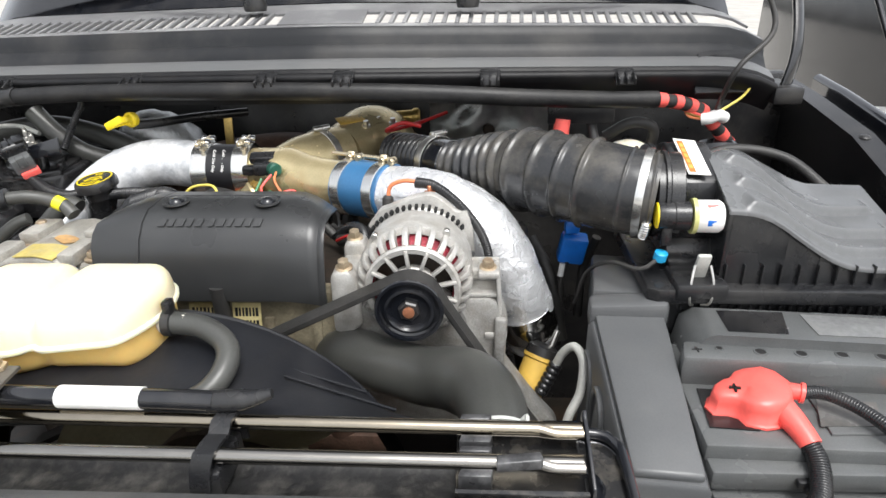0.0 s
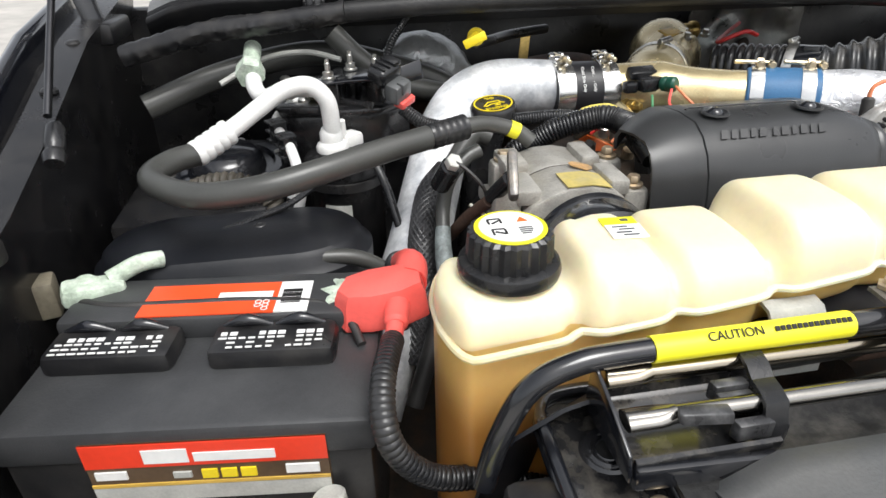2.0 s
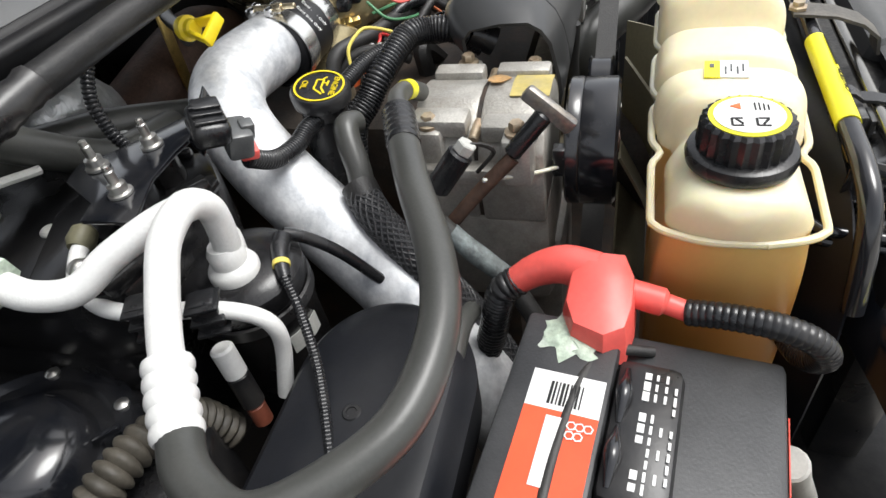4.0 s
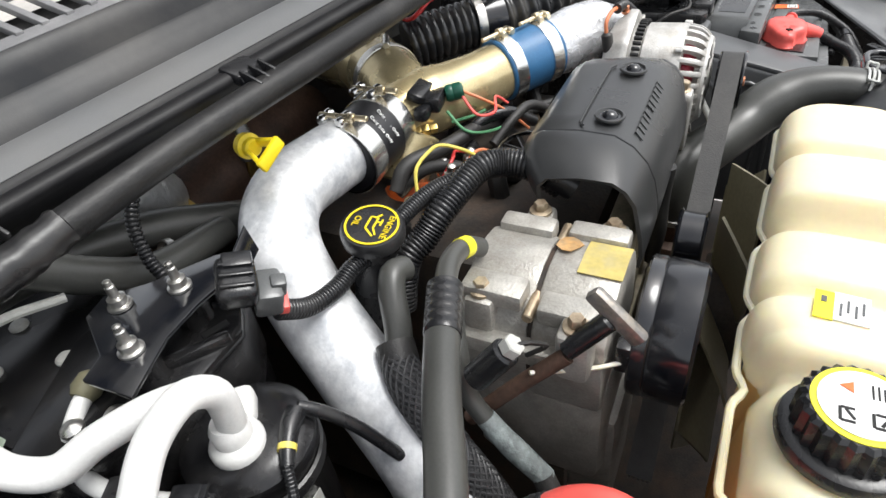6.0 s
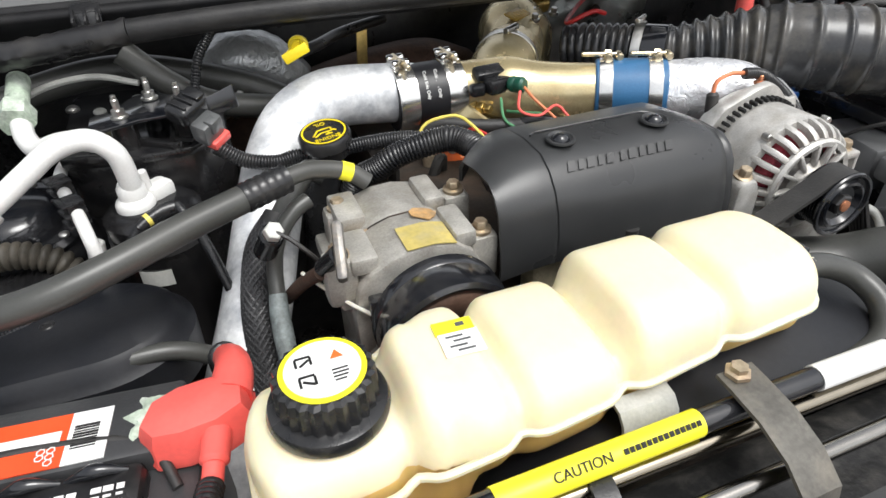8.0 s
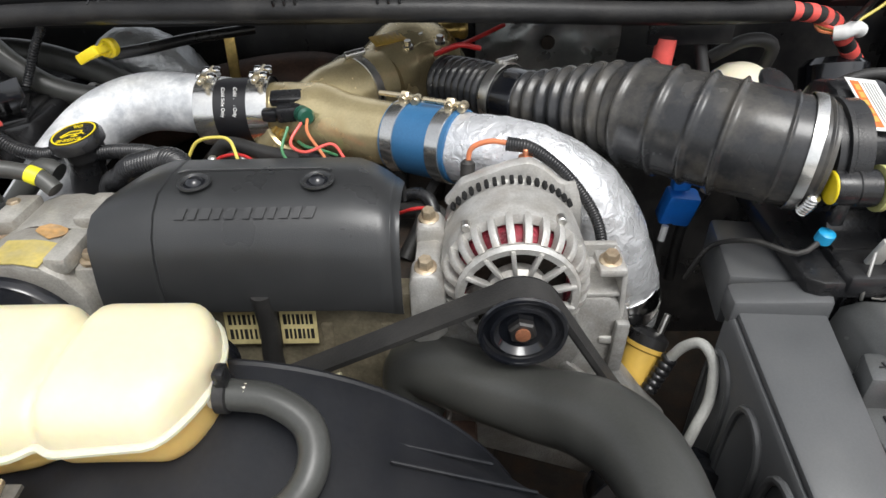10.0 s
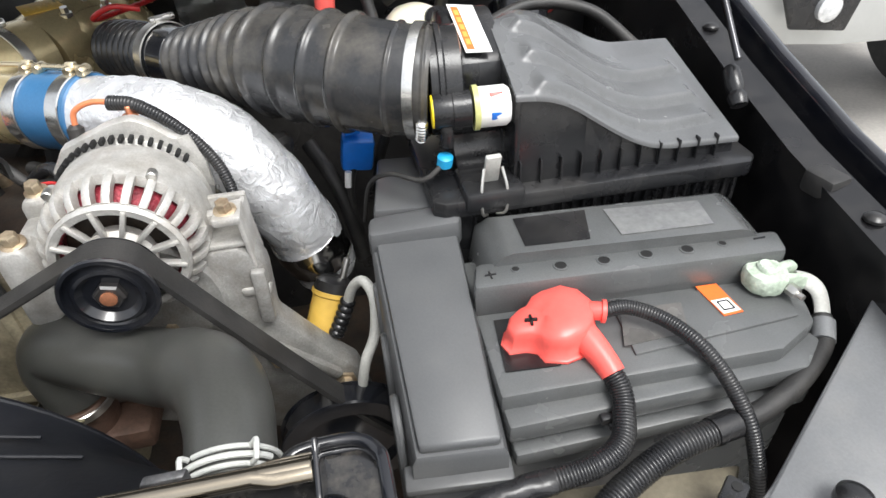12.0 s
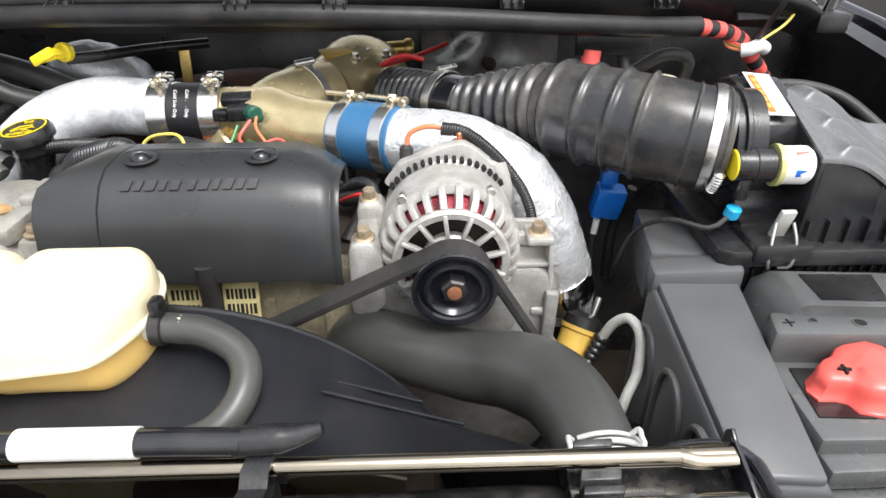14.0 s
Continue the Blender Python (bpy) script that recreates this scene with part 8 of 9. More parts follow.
    cyl(b, (-0.812, 0.38, 1.102), (-0.812, 0.43, 1.117), 0.012, 16, 0.002)
    part("nut", b, M_CORR, a, "grey-green corroded hex nut")
    b = N()
    cr = [(-0.828, 0.229, 1.061), (-0.848, 0.218, 1.051), (-0.868, 0.205, 1.042)]
    tube(b, cr, 0.0150, 18, rib=0.0015, pitch=0.010)
    part("crimp", b, M_WHITE, a, "white crimped ferrule")
    # rubber suction hose
    h = thing("suction_hose", (-0.75, 0.12, 0.98), "long grey-black rubber air-conditioning hose with crimped ends", "hose")
    b = N()
    tube(b, [(-0.864, 0.207, 1.043), (-0.888, 0.184, 1.044), (-0.902, 0.146, 1.042), (-0.878, 0.110, 1.041), (-0.836, 0.079, 1.044), (-0.777, 0.072, 1.051), (-0.721, 0.087, 1.058), (-0.653, 0.121, 1.063), (-0.600, 0.145, 1.066)], 0.0135, 18, 0.006)
    part("hose", b, M_HOSE, h, sharp=70)
    b = N()
    tube(b, [(-0.606, 0.142, 1.066), (-0.562, 0.160, 1.069)], 0.0143, 18, rib=0.0009, pitch=0.0085)
    part("ferrule", b, M_PLAST, h)
    b = N()
    tube(b, [(-0.566, 0.158, 1.069), (-0.542, 0.167, 1.069), (-0.520, 0.172, 1.064), (-0.497, 0.172, 1.056), (-0.480, 0.166, 1.043)], 0.0092, 16, 0.005)
    part("end_pipe", b, M_HOSE, h)
    b = N()
    cyl(b, (-0.506, 0.1725, 1.0600), (-0.495, 0.1715, 1.0550), 0.0098, 18)
    part("yellow_band", b, M_YLAB, h)
    # lower discharge line and braided hoses
    b = N()
    tube(b, [(-0.515, 0.228, 1.03), (-0.531, 0.230, 1.036), (-0.546, 0.224, 1.026), (-0.564, 0.212, 1.006), (-0.580, 0.206, 0.988)], 0.0125, 16, 0.006)
    solo("discharge_hose", b, M_HOSE, "black rubber hose beside the compressor", "hose")
    b = N()
    tube(b, [(-0.578, 0.209, 0.992), (-0.601, 0.184, 0.975), (-0.617, 0.142, 0.937), (-0.624, 0.102, 0.883), (-0.639, 0.062, 0.817)], 0.0158, 18, 0.006)
    bh = thing("braided_hose", (-0.61, 0.13, 0.82), "black braided sleeve hose along the charge pipe", "hose")
    part("hose", b, M_BRAID, bh)
    core = smooth([(-0.578, 0.209, 0.992), (-0.601, 0.184, 0.975), (-0.617, 0.142, 0.937), (-0.624, 0.102, 0.883), (-0.639, 0.062, 0.817)], 0.004)
    b = N()
    for turn in (1, -1):
        for k in range(15):
            strand = []
            for i, p in enumerate(core):
                d = (core[min(i + 1, len(core) - 1)] - core[max(i - 1, 0)]).normalized()
                u = Vector((1, 0, 0)) - d * d.x
                u.normalize()
                a = 2 * math.pi * k / 15 + turn * i * 0.20
                strand.append(p + (u * math.cos(a) + d.cross(u) * math.sin(a)) * (0.0160 + 0.0003 * turn * math.sin(a * 5)))
            tube(b, strand, 0.0013, 5, 0.008, caps=False)
    tagged(part("braid", b, M_STRAND, bh, "crossing grey-black braid strands"), kind="stuff")
    b = N()
    tube(b, [(-0.573, 0.212, 0.996), (-0.585, 0.202, 0.987)], 0.0175, 16, 0.004)
    part("collar", b, M_RUBBER, bh)
    b = N()
    cp = thing("corroded_pipe", (-0.595, 0.09, 0.9), "corroded grey metal pipe running down beside the compressor", "pipe")
    tube(b, [(-0.544, 0.163, 1.039), (-0.562, 0.156, 1.032), (-0.583, 0.144, 1.012), (-0.592, 0.135, 0.983), (-0.596, 0.116, 0.959)], 0.0085, 14, 0.005)
    part("upper_pipe", b, M_HOSE, cp)
    b = N()
    tube(b, [(-0.595, 0.120, 0.964), (-0.598, 0.103, 0.946), (-0.600, 0.067, 0.911)], 0.0098, 14, 0.004, radii=[0.009, 0.0105, 0.0095])
    part("corroded_end", b, M_CORRP, cp, "grey-green corroded end")
    b = N()
    tube(b, [(-0.600, 0.070, 0.914), (-0.623, 0.034, 0.866), (-0.65, 0.0, 0.81)], 0.0100, 12, 0.006)
    solo("lower_hose", b, M_RUBBER, "black rubber hose below the corroded pipe", "hose")
    # T handle
    q = thing("t_handle_dipstick", (-0.56, 0.06, 0.97), "worn metal T-handle on a dark tube", "dipstick")
    b = N()
    bar(b, (-0.537, 0.053, 1.076), (-0.545, 0.012, 1.044), 0.010, 0.016, bev=0.004)
    part("grip", b, M_WORN, q)
    b = N()
    cyl(b, (-0.541, 0.036, 1.056), (-0.553, 0.066, 1.022), 0.0085, 16, 0.002)
    part("collar", b, M_PLAST, q)
    b = N()
    tube(b, [(-0.555, 0.064, 1.020), (-0.57, 0.10, 0.985), (-0.585, 0.14, 0.94)], 0.007, 12)
    part("tube", b, M_RUST, q)
    # pressure switch
    w = thing("pressure_switch", (-0.60, 0.12, 1.0), "black pressure switch with a white plug socket", "switch")
    b = N()
    a0, a1 = V(-0.597, 0.125, 1.015), V(-0.588, 0.100, 1.048)
    cyl(b, a0, a1, 0.0115, 18, 0.002)
    part("body", b, M_PLAST, w)
    b = N()
    cyl(b, a1, a1 + (a1 - a0).normalized() * 0.010, 0.009, 6, 0.001)
    part("socket", b, M_GREYP, w)
    b = N()
    tube(b, [a1 + V(0, -0.004, 0.006), a1 + V(0.012, -0.012, 0.0), a1 + V(0.03, -0.02, -0.02), a1 + V(0.04, 0.0, -0.05)], 0.0022, 6)
    part("wire", b, M_RUBBER, w)
    # dome cover behind the battery
    b = N()
    rows = []
    c0, c1 = V(-0.722, 0.140, 0.905), V(-0.86, 0.16, 0.905)
    lathe(b, (0, 0, 0), (0, 0, 1), [(0.085, 0.0), (0.086, 0.045), (0.078, 0.052), (0.075, 0.060), (0.068, 0.066), (0.045, 0.071), (0.02, 0.073), (0.001, 0.0735)], 56)
    for vv in b.verts:
        vv.co.y *= 0.85
        vv.co.x += -0.13 if vv.co.x < 0 else 0.0
        vv.co = V(-0.762, 0.137, 0.905) + vv.co
    d = solo("vacuum_reservoir", b, M_SHROUD, "black domed plastic reservoir behind the battery", "reservoir", sharp=30)
    b = N()
    lathe(b, (-0.80, 0.14, 0.9785), (0, 0, 1), [(0.007, 0), (0.006, 0.001), (0.004, 0.001), (0.003, -0.001)], 16)
    part("dimple", b, M_PAINT, d)
    b = N()
    tube(b, [(-0.66, 0.09, 0.93), (-0.70, 0.088, 0.955), (-0.76, 0.085, 0.96), (-0.83, 0.09, 0.955), (-0.90, 0.10, 0.94)], 0.009, 12)
    solo("vacuum_hose", b, M_HOSE, "thin black rubber hose in front of the reservoir", "hose")
    # blower motor
    m = thing("blower_motor", (-0.87, 0.39, 0.943), "glossy black round blower motor housing", "blower motor")
    b = N()
    lathe(b, (-0.870, 0.390, 0.943), (0, -0.1, 1), [(0.088, 0), (0.088, 0.014), (0.082, 0.020), (0.070, 0.020), (0.066, 0.012), (0.056, 0.012), (0.052, 0.030), (0.042, 0.040), (0.018, 0.043), (0.002, 0.044)], 44)
    part("housing", b, M_GLOSS, m)
    for k in range(6):
        an = radians(60 * k + 20)
        b = N()
        lathe(b, V(-0.870, 0.388, 0.962) + V(0.077 * math.cos(an), 0.077 * math.sin(an), 0.0077 * math.sin(an)), (0, -0.1, 1), [(0.006, 0), (0.006, 0.003), (0.003, 0.005)], 12)
        part("screw", b, M_STEEL, m)
    for k in range(3):
        an = radians(120 * k - 60)
        b = N()
        bar(b, V(-0.870, 0.385, 0.960) + V(0.052 * math.cos(an), 0.052 * math.sin(an), 0), V(-0.870, 0.385, 0.966) + V(0.075 * math.cos(an), 0.075 * math.sin(an), 0.0), 0.006, 0.006)
        part("rib", b, M_GLOSS, m)
    b = N()
    tube(b, [(-0.905, 0.31, 0.955), (-0.87, 0.298, 0.968), (-0.835, 0.292, 0.965), (-0.805, 0.285, 0.945), (-0.79, 0.275, 0.90)], 0.014, 14, rib=0.0045, pitch=0.009)
    part("cooling_tube", b, M_TUBE, m, "ribbed brown rubber cooling tube")
    # pipe clips and low line
    k = thing("liquid_line", (-0.76, 0.22, 0.98), "thin white refrigerant line in two black clips", "pipe")
    b = N()
    tube(b, [(-0.738, 0.366, 1.062), (-0.752, 0.362, 1.058), (-0.770, 0.352, 1.050), (-0.783, 0.322, 1.044), (-0.780, 0.288, 1.040), (-0.767, 0.250, 1.034), (-0.759, 0.222, 1.023), (-0.756, 0.211, 1.007), (-0.756, 0.213, 0.98), (-0.769, 0.220, 0.937)], 0.0065, 14, 0.005)
    part("pipe", b, M_WHITE, k)
    b = N()
    lathe(b, (-0.724, 0.370, 1.066), (-1, -0.2, -0.25), [(0.006, 0), (0.010, 0.004), (0.011, 0.014), (0.008, 0.020)], 18)
    part("grommet", b, M_OLIVE, k, "olive rubber grommet")
    for p, s in ((V(-0.767, 0.250, 1.032), 1), (V(-0.780, 0.290, 1.038), 1)):
        b = N()
        box(b, p, (0.020, 0.018, 0.030), 0.003, (0, 0, -65))
        part("clip", b, M_PLAST, k)
        for z in (-0.012, 0.0, 0.012):
            b = N()
            box(b, p + V(-0.002, -0.002, z), (0.024, 0.022, 0.003), 0.001, (0, 0, -65))
            part("clip_rib", b, M_PLAST, k)
    b = N()
    cyl(b, (-0.765, 0.262, 0.985), (-0.769, 0.258, 0.955), 0.0095, 16, 0.002)
    part("service_valve", b, M_WHITE, k)
    b = N()
    cyl(b, (-0.769, 0.258, 0.956), (-0.776, 0.250, 0.925), 0.0095, 14, 0.002)
    part("valve_cap", b, M_PAINT, k)
    b = N()
    cyl(b, (-0.776, 0.250, 0.926), (-0.780, 0.246, 0.905), 0.008, 14, 0.002)
    part("valve_plug", b, M_BROWN, k, "red-brown plug")
    b = N()
    tube(b, [(-0.712, 0.221, 1.014), (-0.73, 0.205, 1.0), (-0.765, 0.18, 0.985), (-0.80, 0.16, 0.98), (-0.84, 0.14, 0.975)], 0.004, 8, rib=0.0006, pitch=0.003)
    solo("sensor_lead", b, M_PLAST, "thin black sensor lead", "cable")
    b = N()
    tube(b, [(-0.675, 0.238, 1.020), (-0.688, 0.234, 1.020), (-0.702, 0.227, 1.017), (-0.713, 0.220, 1.013)], 0.0078, 12, radii=[0.0085, 0.008, 0.0065, 0.005])
    sp = solo("switch_plug", b, M_PLAST, "small black elbow plug with a yellow band", "plug")
    b = N()
    tube(b, [(-0.672, 0.238, 1.022), (-0.664, 0.225, 1.012), (-0.652, 0.205, 0.985), (-0.640, 0.18, 0.94)], 0.0055, 10)
    part("lead", b, M_PLAST, sp)
    b = N()
    tube(b, [(-0.700, 0.228, 1.0175), (-0.704, 0.226, 1.0165)], 0.0072, 12)
    part("band", b, M_WYEL, sp)
    ac = thing("accumulator", (-0.700, 0.270, 0.80), "black wrapped accumulator canister under the white pipe", "accumulator")
    b = N()
    lathe(b, (-0.700, 0.270, 0.80), (0, 0, 1), [(0.045, 0), (0.049, 0.005), (0.049, 0.185), (0.0515, 0.19), (0.0515, 0.205), (0.047, 0.210), (0.038, 0.216), (0.02, 0.218)], 40)
    part("canister", b, M_GLOSSD, ac)
    b = N()
    lathe(b, (-0.700, 0.270, 0.972), (0, 0, 1), [(0.0505, 0), (0.053, 0.001), (0.053, 0.012), (0.0505, 0.013)], 40, caps=False)
    part("clamp_band", b, M_PAINT, ac)
    b = N()
    sheet(b, [[(-0.700 + 0.0500 * math.cos(radians(a)), 0.270 + 0.0500 * math.sin(radians(a)), z) for a in (235, 245, 255, 265, 275)] for z in (0.935, 0.955)], 0.0008)
    part("sticker", b, M_GREYP, ac, "pale grey sticker")
    b = N()
    tube(b, [(-0.977, 0.444, 1.036), (-0.864, 0.485, 1.07), (-0.72, 0.505, 1.09), (-0.58, 0.490, 1.058), (-0.481, 0.445, 1.018)], 0.019, 14)
    hh = solo("heater_hose", b, M_HOSE, "thick black heater hose along the firewall", "hose", "heater hoses")
    b = N()
    lathe(b, (-0.585, 0.452, 1.040), (1, -0.25, -0.35), [(0.018, 0), (0.0195, 0.001), (0.0195, 0.007), (0.018, 0.008)], 20, caps=False)
    part("hose_clamp", b, M_STEEL, hh)
    b = N()
    tube(b, [(-0.70, 0.44, 1.13), (-0.66, 0.43, 1.09), (-0.61, 0.43, 1.055), (-0.52, 0.44, 1.03)], 0.016, 14)
    solo("heater_hose", b, M_HOSE, "thick black heater hose along the firewall", "hose", "heater hoses")
    b = N()
    tube(b, [(-0.86, 0.40, 1.075), (-0.80, 0.43, 1.10), (-0.74, 0.44, 1.105), (-0.69, 0.425, 1.095)], 0.004, 8)
    solo("grey_lead", b, M_GREYP, "pale grey cable behind the studs", "cable")
    b = N()
    box(b, (-1.005, 0.07, 0.955), (0.025, 0.03, 0.04), 0.004, (0, 0, 15))
    solo("fuse_link", b, M_TAN, "dull olive plastic fuse link on the wing", "fuse")


# ---------------------------------------------------------------- rear and driver side clutter
def build_clutter():
    # firewall insulation
    b = N()
    rows = []
    random.seed(7)
    for i in range(14):
        rows.append([(-0.02 + 0.24 * i / 13, 0.640 + 0.022 * noise.noise(Vector((i * 0.35, j * 0.4, 3.1))), 0.95 + 0.19 * j / 9) for j in range(10)])
    sheet(b, rows, 0.004)
    f = solo("heat_shield", b, M_SHIELD, "dull silver heat shield on the firewall", "heat shield", "heat shields", sharp=80)
    b = N()
    lathe(b, (0.10, 0.628, 1.045), (0, -1, 0), [(0.012, 0), (0.011, 0.003), (0.006, 0.005)], 14)
    part("washer", b, M_GRIME, f)
    b = N()
    tube(b, [(-0.66, 0.60, 0.97), (-0.61, 0.575, 1.02), (-0.565, 0.56, 1.062), (-0.52, 0.565, 1.045), (-0.49, 0.58, 1.00)], 0.045, 28, 0.006)
    for v in b.verts:
        n = noise.noise(v.co * 40) * 0.004 + noise.noise(v.co * 110) * 0.0015
        v.co += Vector((n, n, n))
    solo("foil_wrapped_elbow", b, M_FOILD, "dull foil-wrapped pipe elbow by the firewall", "pipe", sharp=80)
    b = N()
    bar(b, (-0.392, 0.512, 1.00), (-0.385, 0.512, 1.105), 0.016, 0.004, (0, 1, 0), 0.001)
    solo("brass_strap", b, M_BRASS, "tarnished brass strap in front of the exhaust pipe", "strap")
    # connectors on the Y pipe
    s = thing("map_connector", (-0.25, 0.31, 1.04), "black sensor plug with a dark green connector", "connector")
    b = N()
    box(b, (-0.257, 0.318, 1.062), (0.036, 0.024, 0.020), 0.004, (0, 0, 10))
    box(b, (-0.285, 0.320, 1.058), (0.02, 0.016, 0.016), 0.004)
    box(b, (-0.262, 0.332, 1.075), (0.045, 0.02, 0.012), 0.003, (20, 0, 5))
    part("body", b, M_PLAST, s)
    b = N()
    lathe(b, (-0.243, 0.308, 1.064), (0.5, -0.8, 0.1), [(0.009, 0), (0.0105, 0.003), (0.0105, 0.008), (0.0098, 0.009), (0.0105, 0.010), (0.0105, 0.019), (0.0078, 0.022)], 18)
    part("green_plug", b, M_GREEN, s, "dark green plug")
    for pts, m in (([(-0.232, 0.290, 1.064), (-0.228, 0.268, 1.055), (-0.205, 0.245, 1.03), (-0.19, 0.22, 1.0)], M_ORANGE),
                   ([(-0.238, 0.289, 1.062), (-0.25, 0.265, 1.045), (-0.23, 0.25, 1.04), (-0.20, 0.26, 1.045), (-0.185, 0.25, 1.03)], M_RED),
                   ([(-0.26, 0.30, 1.05), (-0.265, 0.275, 1.03), (-0.245, 0.255, 1.02), (-0.20, 0.24, 1.01)], M_WGRN),
                   ):
        b = N()
        tube(b, pts, 0.0019, 8, 0.005)
        part("wire", b, m, s)
    for pts, r, m in (([(-0.37, 0.32, 1.00), (-0.345, 0.315, 1.022), (-0.29, 0.29, 1.02), (-0.225, 0.267, 1.018), (-0.18, 0.25, 1.0)], 0.0095, M_RUBBER),
                      ([(-0.36, 0.325, 0.99), (-0.335, 0.30, 1.012), (-0.315, 0.27, 1.010), (-0.30, 0.24, 0.99)], 0.0075, M_RUBBER),
                      ([(-0.27, 0.285, 1.0), (-0.235, 0.27, 1.025), (-0.20, 0.245, 1.025), (-0.17, 0.22, 1.0)], 0.0080, M_PLAST),
                      ([(-0.24, 0.25, 1.0), (-0.20, 0.235, 1.02), (-0.165, 0.225, 1.02), (-0.13, 0.205, 0.995)], 0.0065, M_RUBBER),
                      ([(-0.13, 0.21, 0.99), (-0.105, 0.20, 1.01), (-0.085, 0.185, 1.012), (-0.075, 0.165, 0.99)], 0.0075, M_PLAST),
                      ([(-0.33, 0.255, 1.0), (-0.30, 0.235, 1.018), (-0.27, 0.23, 1.01), (-0.25, 0.21, 1.0)], 0.0050, M_RUBBER)):
        b = N()
        tube(b, pts, r, 12, 0.006)
        solo("valley_hose", b, m, "black hose among the valley wiring", "hose", "valley hoses")
    for pts, m, lab in (([(-0.388, 0.281, 1.015), (-0.372, 0.287, 1.038), (-0.345, 0.283, 1.046), (-0.326, 0.276, 1.044), (-0.311, 0.25, 1.03), (-0.30, 0.235, 1.01)], M_WYEL, "yellow wire looping in the engine valley"),
                        ([(-0.36, 0.27, 1.01), (-0.335, 0.262, 1.03), (-0.31, 0.268, 1.028), (-0.285, 0.26, 1.012)], M_REDD, "red wire in the engine valley"),
                        ([(-0.34, 0.245, 1.005), (-0.315, 0.25, 1.022), (-0.29, 0.245, 1.022), (-0.27, 0.235, 1.006)], M_ORANGE, "orange wire in the engine valley"),
                        ([(-0.25, 0.30, 1.03), (-0.235, 0.275, 1.035), (-0.215, 0.27, 1.032), (-0.20, 0.28, 1.02)], M_WGRN, "green wire in the engine valley"),
                        ([(-0.12, 0.175, 1.0), (-0.10, 0.165, 1.012), (-0.085, 0.17, 1.008), (-0.07, 0.16, 0.995)], M_REDD, "red wire in the engine valley")):
        b = N()
        tube(b, pts, 0.0021, 8, 0.004)
        solo("loose_wire", b, m, lab, "wire", "loose wires")
    for x, y, z in ((-0.345, 0.262, 1.028), (-0.318, 0.285, 1.015), (-0.292, 0.262, 1.018)):
        b = N()
        lathe(b, (x, y, z - 0.02), (0, -0.2, 1), [(0.006, 0), (0.008, 0.004), (0.008, 0.014), (0.005, 0.016), (0.005, 0.024), (0.002, 0.026)], 12)
        solo("injector_connector", b, M_STEEL, "small zinc fitting in the engine valley", "fitting", "valley fittings")
    g = thing("round_guard", (-0.272, 0.198, 1.0), "black round plastic guard with thin spokes", "guard")
    b = N()
    lathe(b, (-0.272, 0.198, 1.016), (-0.2, 0.1, 1), [(0.030, 0), (0.033, 0.001), (0.033, 0.004), (0.030, 0.005)], 32, caps=False)
    part("rim", b, M_PLAST, g)
    for k in range(5):
        an = math.pi * k / 5
        b = N()
        d = Vector((math.cos(an), math.sin(an), 0.2 * math.cos(an) - 0.1 * math.sin(an))) * 0.031
        bar(b, Vector((-0.272, 0.198, 1.018)) - d, Vector((-0.272, 0.198, 1.018)) + d, 0.0018, 0.0018, bev=0)
        part("spoke", b, M_PLAST, g)
    # alternator lead
    a = thing("alternator_lead", (0.0, 0.12, 1.06), "copper-coloured lead with a black conduit over the foil pipe", "cable")
    b = N()
    tube(b, [(-0.042, 0.160, 1.068), (-0.038, 0.162, 1.084), (-0.02, 0.160, 1.092), (0.0, 0.156, 1.091)], 0.0027, 10, 0.004)
    part("lead", b, M_ORANGE, a)
    b = N()
    cyl(b, (-0.043, 0.155, 1.045), (-0.042, 0.160, 1.072), 0.0075, 14, 0.003)
    part("boot", b, M_RUBBER, a)
    b = N()
    tube(b, [(-0.004, 0.156, 1.091), (0.02, 0.150, 1.088), (0.05, 0.142, 1.068), (0.075, 0.130, 1.040), (0.088, 0.115, 1.015), (0.092, 0.10, 0.985)], 0.0060, 12, rib=0.0006, pitch=0.0028, radii=[0.0070, 0.0064, 0.0056, 0.0056, 0.0056, 0.0056])
    part("conduit", b, M_PLAST, a)
    # ochre filter and grey loop hose
    f = thing("fuel_filter", (0.145, 0.10, 0.72), "ochre yellow canister with a black top", "filter")
    b = N()
    d = V(0.36, 0.42, 0.80).normalized()
    o = V(0.124, 0.078, 0.757)
    lathe(b, o, d, [(0.019, 0), (0.0215, 0.003), (0.0215, 0.102), (0.0238, 0.104), (0.0238, 0.109)], 28)
    part("canister", b, M_FILT, f)
    b = N()
    lathe(b, o + d * 0.109, d, [(0.0225, 0), (0.0225, 0.012), (0.014, 0.018), (0.004, 0.018)], 28)
    part("top", b, M_PAINT, f)
    b = N()
    cyl(b, o + d * 0.125 + V(0.008, -0.004, 0), o + d * 0.150 + V(0.008, -0.004, 0), 0.004, 12, 0.001)
    part("nipple", b, M_STEEL, f)
    b = N()
    tube(b, [(0.180, 0.094, 0.852), (0.189, 0.086, 0.880), (0.201, 0.074, 0.896), (0.209, 0.055, 0.886), (0.204, 0.034, 0.855), (0.190, 0.018, 0.833), (0.180, 0.012, 0.79)], 0.0058, 12, 0.005)
    h = solo("grey_loop_hose", b, M_GREYP, "pale grey hose looping beside the canister", "hose")
    b = N()
    tube(b, [(0.160, 0.082, 0.815), (0.170, 0.088, 0.832), (0.182, 0.095, 0.856)], 0.0085, 12, rib=0.002, pitch=0.008)
    part("fitting", b, M_PAINT, h)
    # blue connector and wires by the hose
    c = thing("blue_connector", (0.217, 0.255, 0.92), "bright blue plastic connector hanging below the intake hose", "connector")
    b = N()
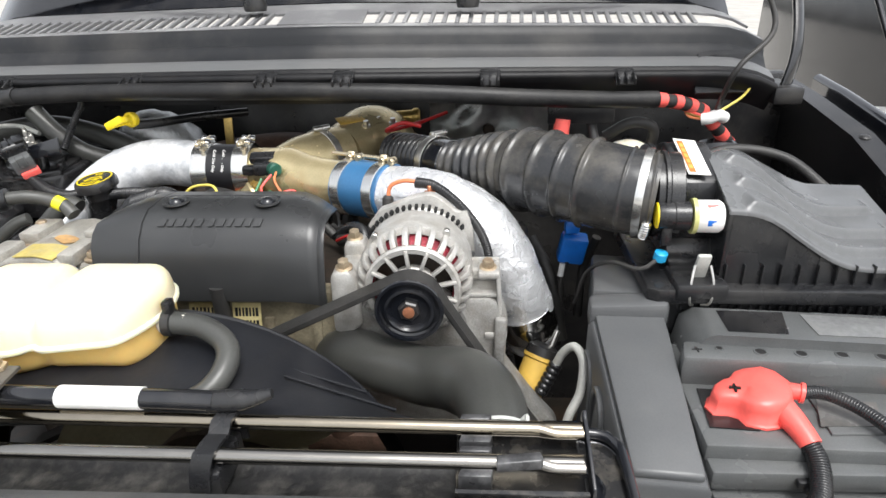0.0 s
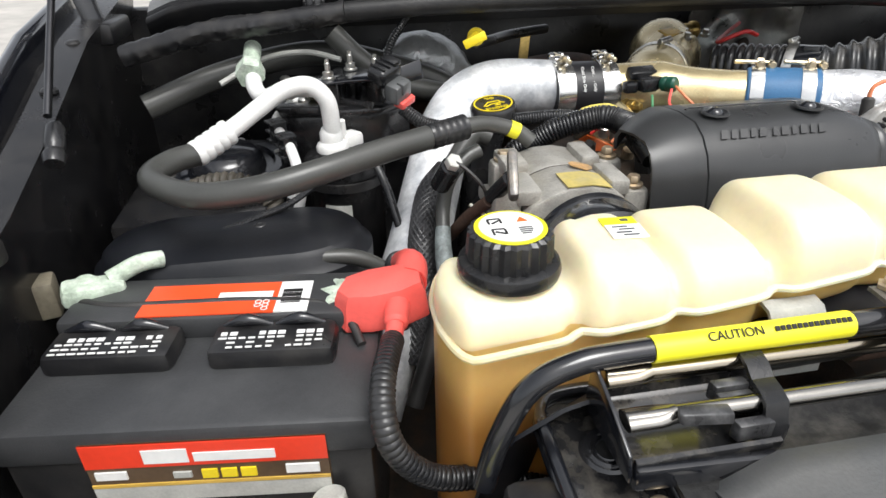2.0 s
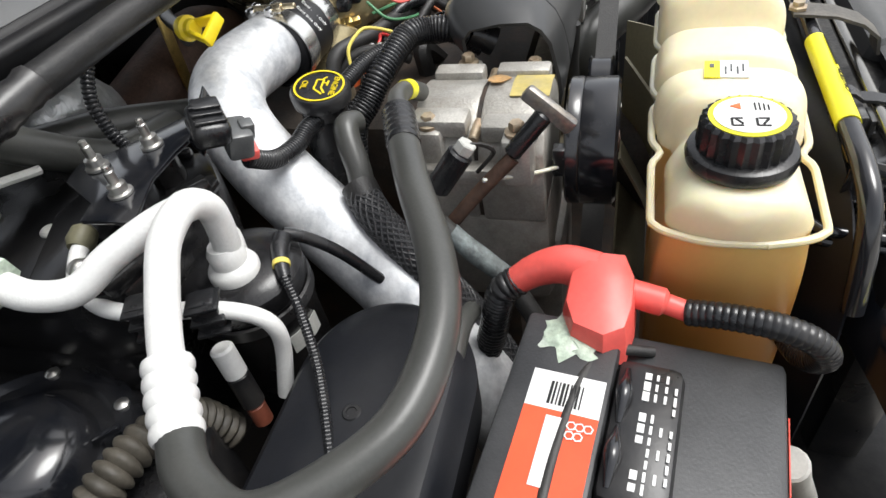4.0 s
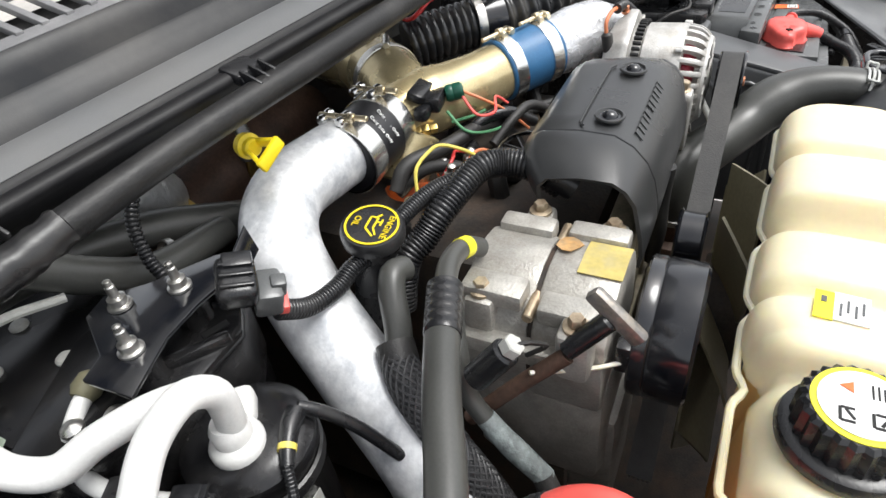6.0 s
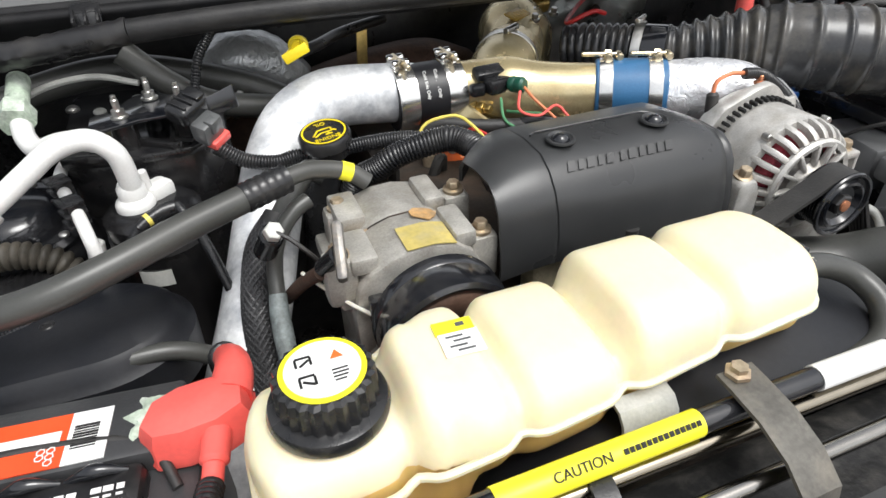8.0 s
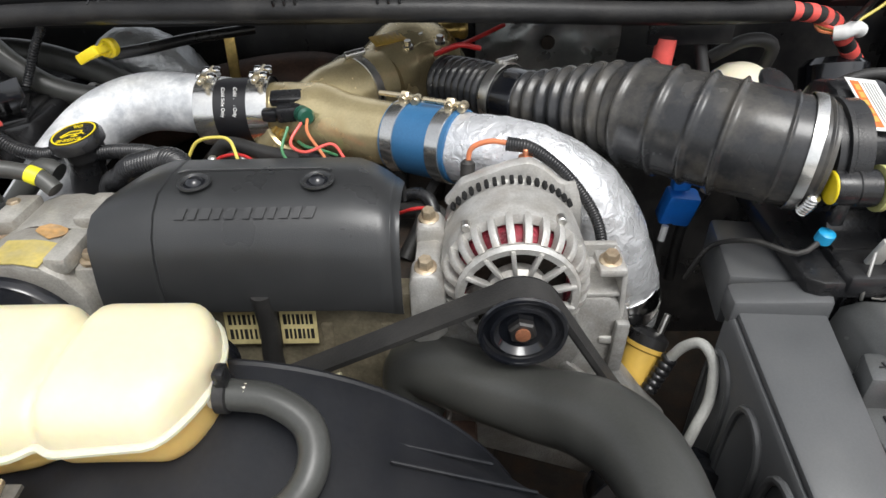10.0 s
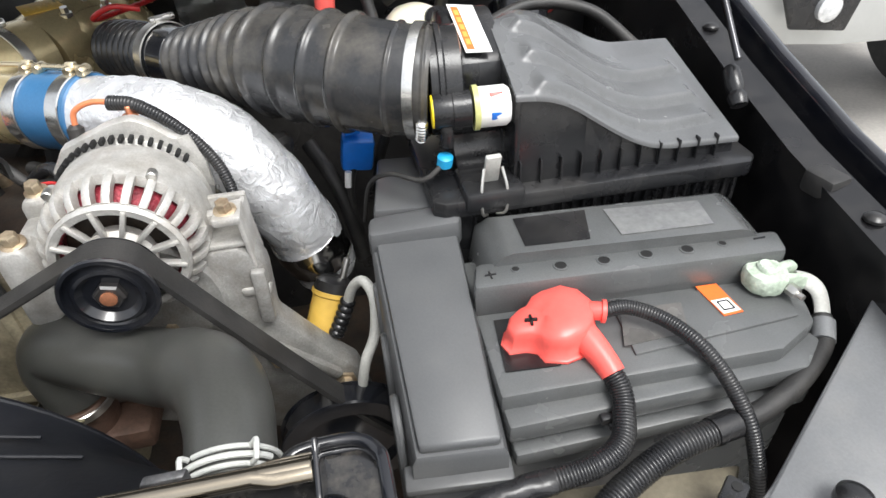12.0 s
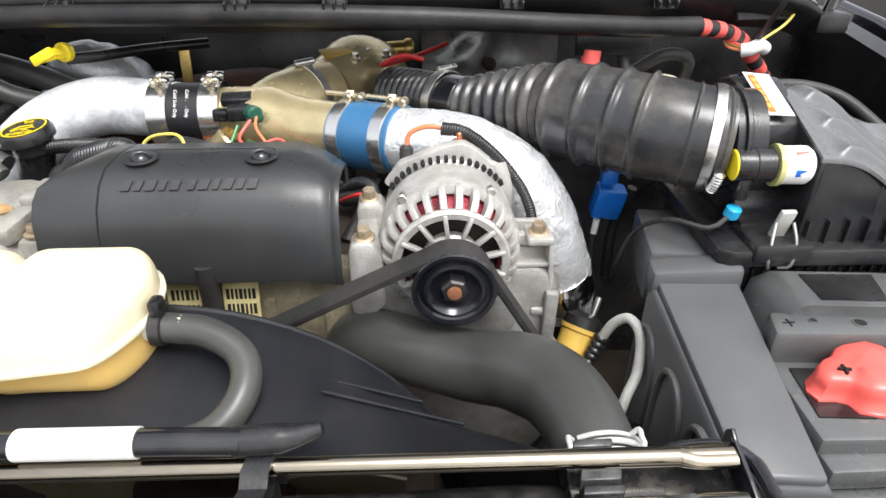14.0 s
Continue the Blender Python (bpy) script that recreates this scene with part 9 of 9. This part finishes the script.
    box(b, (0.220, 0.258, 0.952), (0.040, 0.026, 0.046), 0.005, (10, 8, 0))
    box(b, (0.217, 0.256, 0.988), (0.022, 0.016, 0.02), 0.004)
    part("shell", b, M_BLUEP, c)
    b = N()
    tube(b, [(0.217, 0.255, 0.945), (0.205, 0.25, 0.90), (0.21, 0.25, 0.83)], 0.005, 8)
    part("lead", b, M_RUBBER, c)
    b = N()
    tube(b, [(0.205, 0.245, 0.932), (0.202, 0.242, 0.912)], 0.0045, 8)
    part("white_sleeve", b, M_WLAB, c)
    # brake reservoir
    r = thing("brake_reservoir", (0.335, 0.41, 0.98), "cream brake fluid reservoir with a black cap", "reservoir")
    b = N()
    lathe(b, (0.325, 0.405, 1.01), (0.05, -0.1, 1), [(0.040, 0), (0.046, 0.02), (0.046, 0.035), (0.042, 0.048), (0.032, 0.060), (0.018, 0.067), (0.002, 0.070)], 32)
    part("body", b, M_CREAM, r)
    b = N()
    lathe(b, (0.352, 0.385, 1.042), (0.35, -0.45, 1), [(0.024, 0), (0.027, 0.004), (0.027, 0.022), (0.023, 0.028), (0.004, 0.029)], 28)
    part("cap", b, M_PLAST, r)
    # red striped harness
    w = thing("taped_harness", (0.47, 0.47, 1.0), "black harness with red tape stripes, hanging from the seal", "harness")
    P = [(0.352, 0.396, 1.148), (0.41, 0.425, 1.135), (0.455, 0.455, 1.115), (0.48, 0.46, 1.09), (0.51, 0.475, 1.06), (0.54, 0.50, 1.035), (0.57, 0.54, 1.015)]
    b = N()
    tube(b, P, 0.011, 14, 0.006)
    part("loom", b, M_RUBBER, w)
    sp = smooth(P, 0.002)
    for i in range(4, len(sp) - 12, 17):
        b = N()
        tube(b, sp[i:i + 9:4] if len(sp[i:i + 9:4]) > 1 else sp[i:i + 9], 0.0118, 14, 0.003)
        part("red_stripe", b, M_RED, w)
    b = N()
    tube(b, [(0.45, 0.44, 1.105), (0.462, 0.435, 1.108), (0.475, 0.44, 1.112), (0.49, 0.45, 1.105)], 0.010, 12)
    part("pale_sleeve", b, M_WLAB, w)
    for k, m in enumerate((M_ORANGE, M_BRASS, M_RED)):
        b = N()
        tube(b, [(0.45, 0.44, 1.105 + 0.003 * k), (0.425, 0.43, 1.112 + 0.004 * k), (0.42, 0.435, 1.12), (0.44, 0.445, 1.118 + 0.003 * k), (0.46, 0.445, 1.115)], 0.0022, 6, 0.004)
        part("wire", b, m, w)
    b = N()
    tube(b, [(0.48, 0.45, 1.115), (0.52, 0.46, 1.14), (0.53, 0.465, 1.165), (0.505, 0.47, 1.175)], 0.0022, 6, 0.006)
    part("thin_wire", b, M_WYEL, w)
    b = N()
    tube(b, [(0.205, 0.38, 1.03), (0.207, 0.378, 1.07), (0.212, 0.385, 1.12)], 0.013, 12, 0.006)
    s = solo("red_striped_loom", b, M_RED, "red taped loom beside the intake hose", "harness")
    b = N()
    tube(b, [(0.209, 0.378, 1.075), (0.210, 0.38, 1.085)], 0.0136, 12, 0.005)
    part("dark_stripe", b, M_PAINT, s)
    b = N()
    box(b, (0.24, 0.385, 1.13), (0.105, 0.01, 0.035), 0.003)
    solo("cowl_bracket", b, M_PAINT, "flat black bracket under the seal tube", "bracket", kind="structure")
    # dark pipes behind the filter box and at the firewall
    for pts, r in (([(0.29, 0.43, 1.08), (0.33, 0.42, 1.105), (0.37, 0.43, 1.09), (0.36, 0.45, 1.02)], 0.009), ([(0.26, 0.40, 1.11), (0.27, 0.38, 1.06), (0.28, 0.36, 1.0)], 0.008),
                   ([(0.40, 0.36, 1.05), (0.48, 0.38, 1.07), (0.56, 0.36, 1.06), (0.61, 0.30, 1.02)], 0.008), ([(0.16, 0.30, 0.95), (0.19, 0.26, 0.90), (0.21, 0.24, 0.80)], 0.010),
                   ([(0.26, 0.28, 0.96), (0.245, 0.29, 0.90), (0.24, 0.28, 0.82)], 0.007), ([(-0.12, 0.20, 0.99), (-0.09, 0.17, 1.0), (-0.11, 0.13, 0.97)], 0.009), ([(-0.14, 0.25, 0.99), (-0.10, 0.22, 0.99), (-0.06, 0.19, 0.98)], 0.008)):
        b = N()
        tube(b, pts, r, 12)
        solo("bay_hose", b, M_RUBBER, "dark rubber hose deep in the bay", "hose", "bay hoses")
    b = N()
    cyl(b, (0.50, 0.45, 0.95), (0.50, 0.50, 1.05), 0.045, 24, 0.01)
    solo("brake_booster", b, M_GLOSS, "glossy black brake booster in the rear corner", "brake booster")
    b = N()
    tube(b, [(-0.02, 0.43, 1.10), (-0.05, 0.42, 1.108), (-0.08, 0.44, 1.09), (-0.03, 0.50, 1.09), (0.02, 0.54, 1.10)], 0.0035, 8)
    solo("red_lead", b, M_REDD, "red lead across the turbo inlet", "cable")


build_ground()
build_cowl()
build_seal()
build_body()
build_neighbour()
build_engine()
build_cover()
build_alternator()
build_belt()
build_compressor()
build_charge_pipes()
build_intake()
build_airbox()
build_tank()
build_radiator()
build_front()
build_battery_right()
build_battery_left()
build_left_side()
build_clutter()
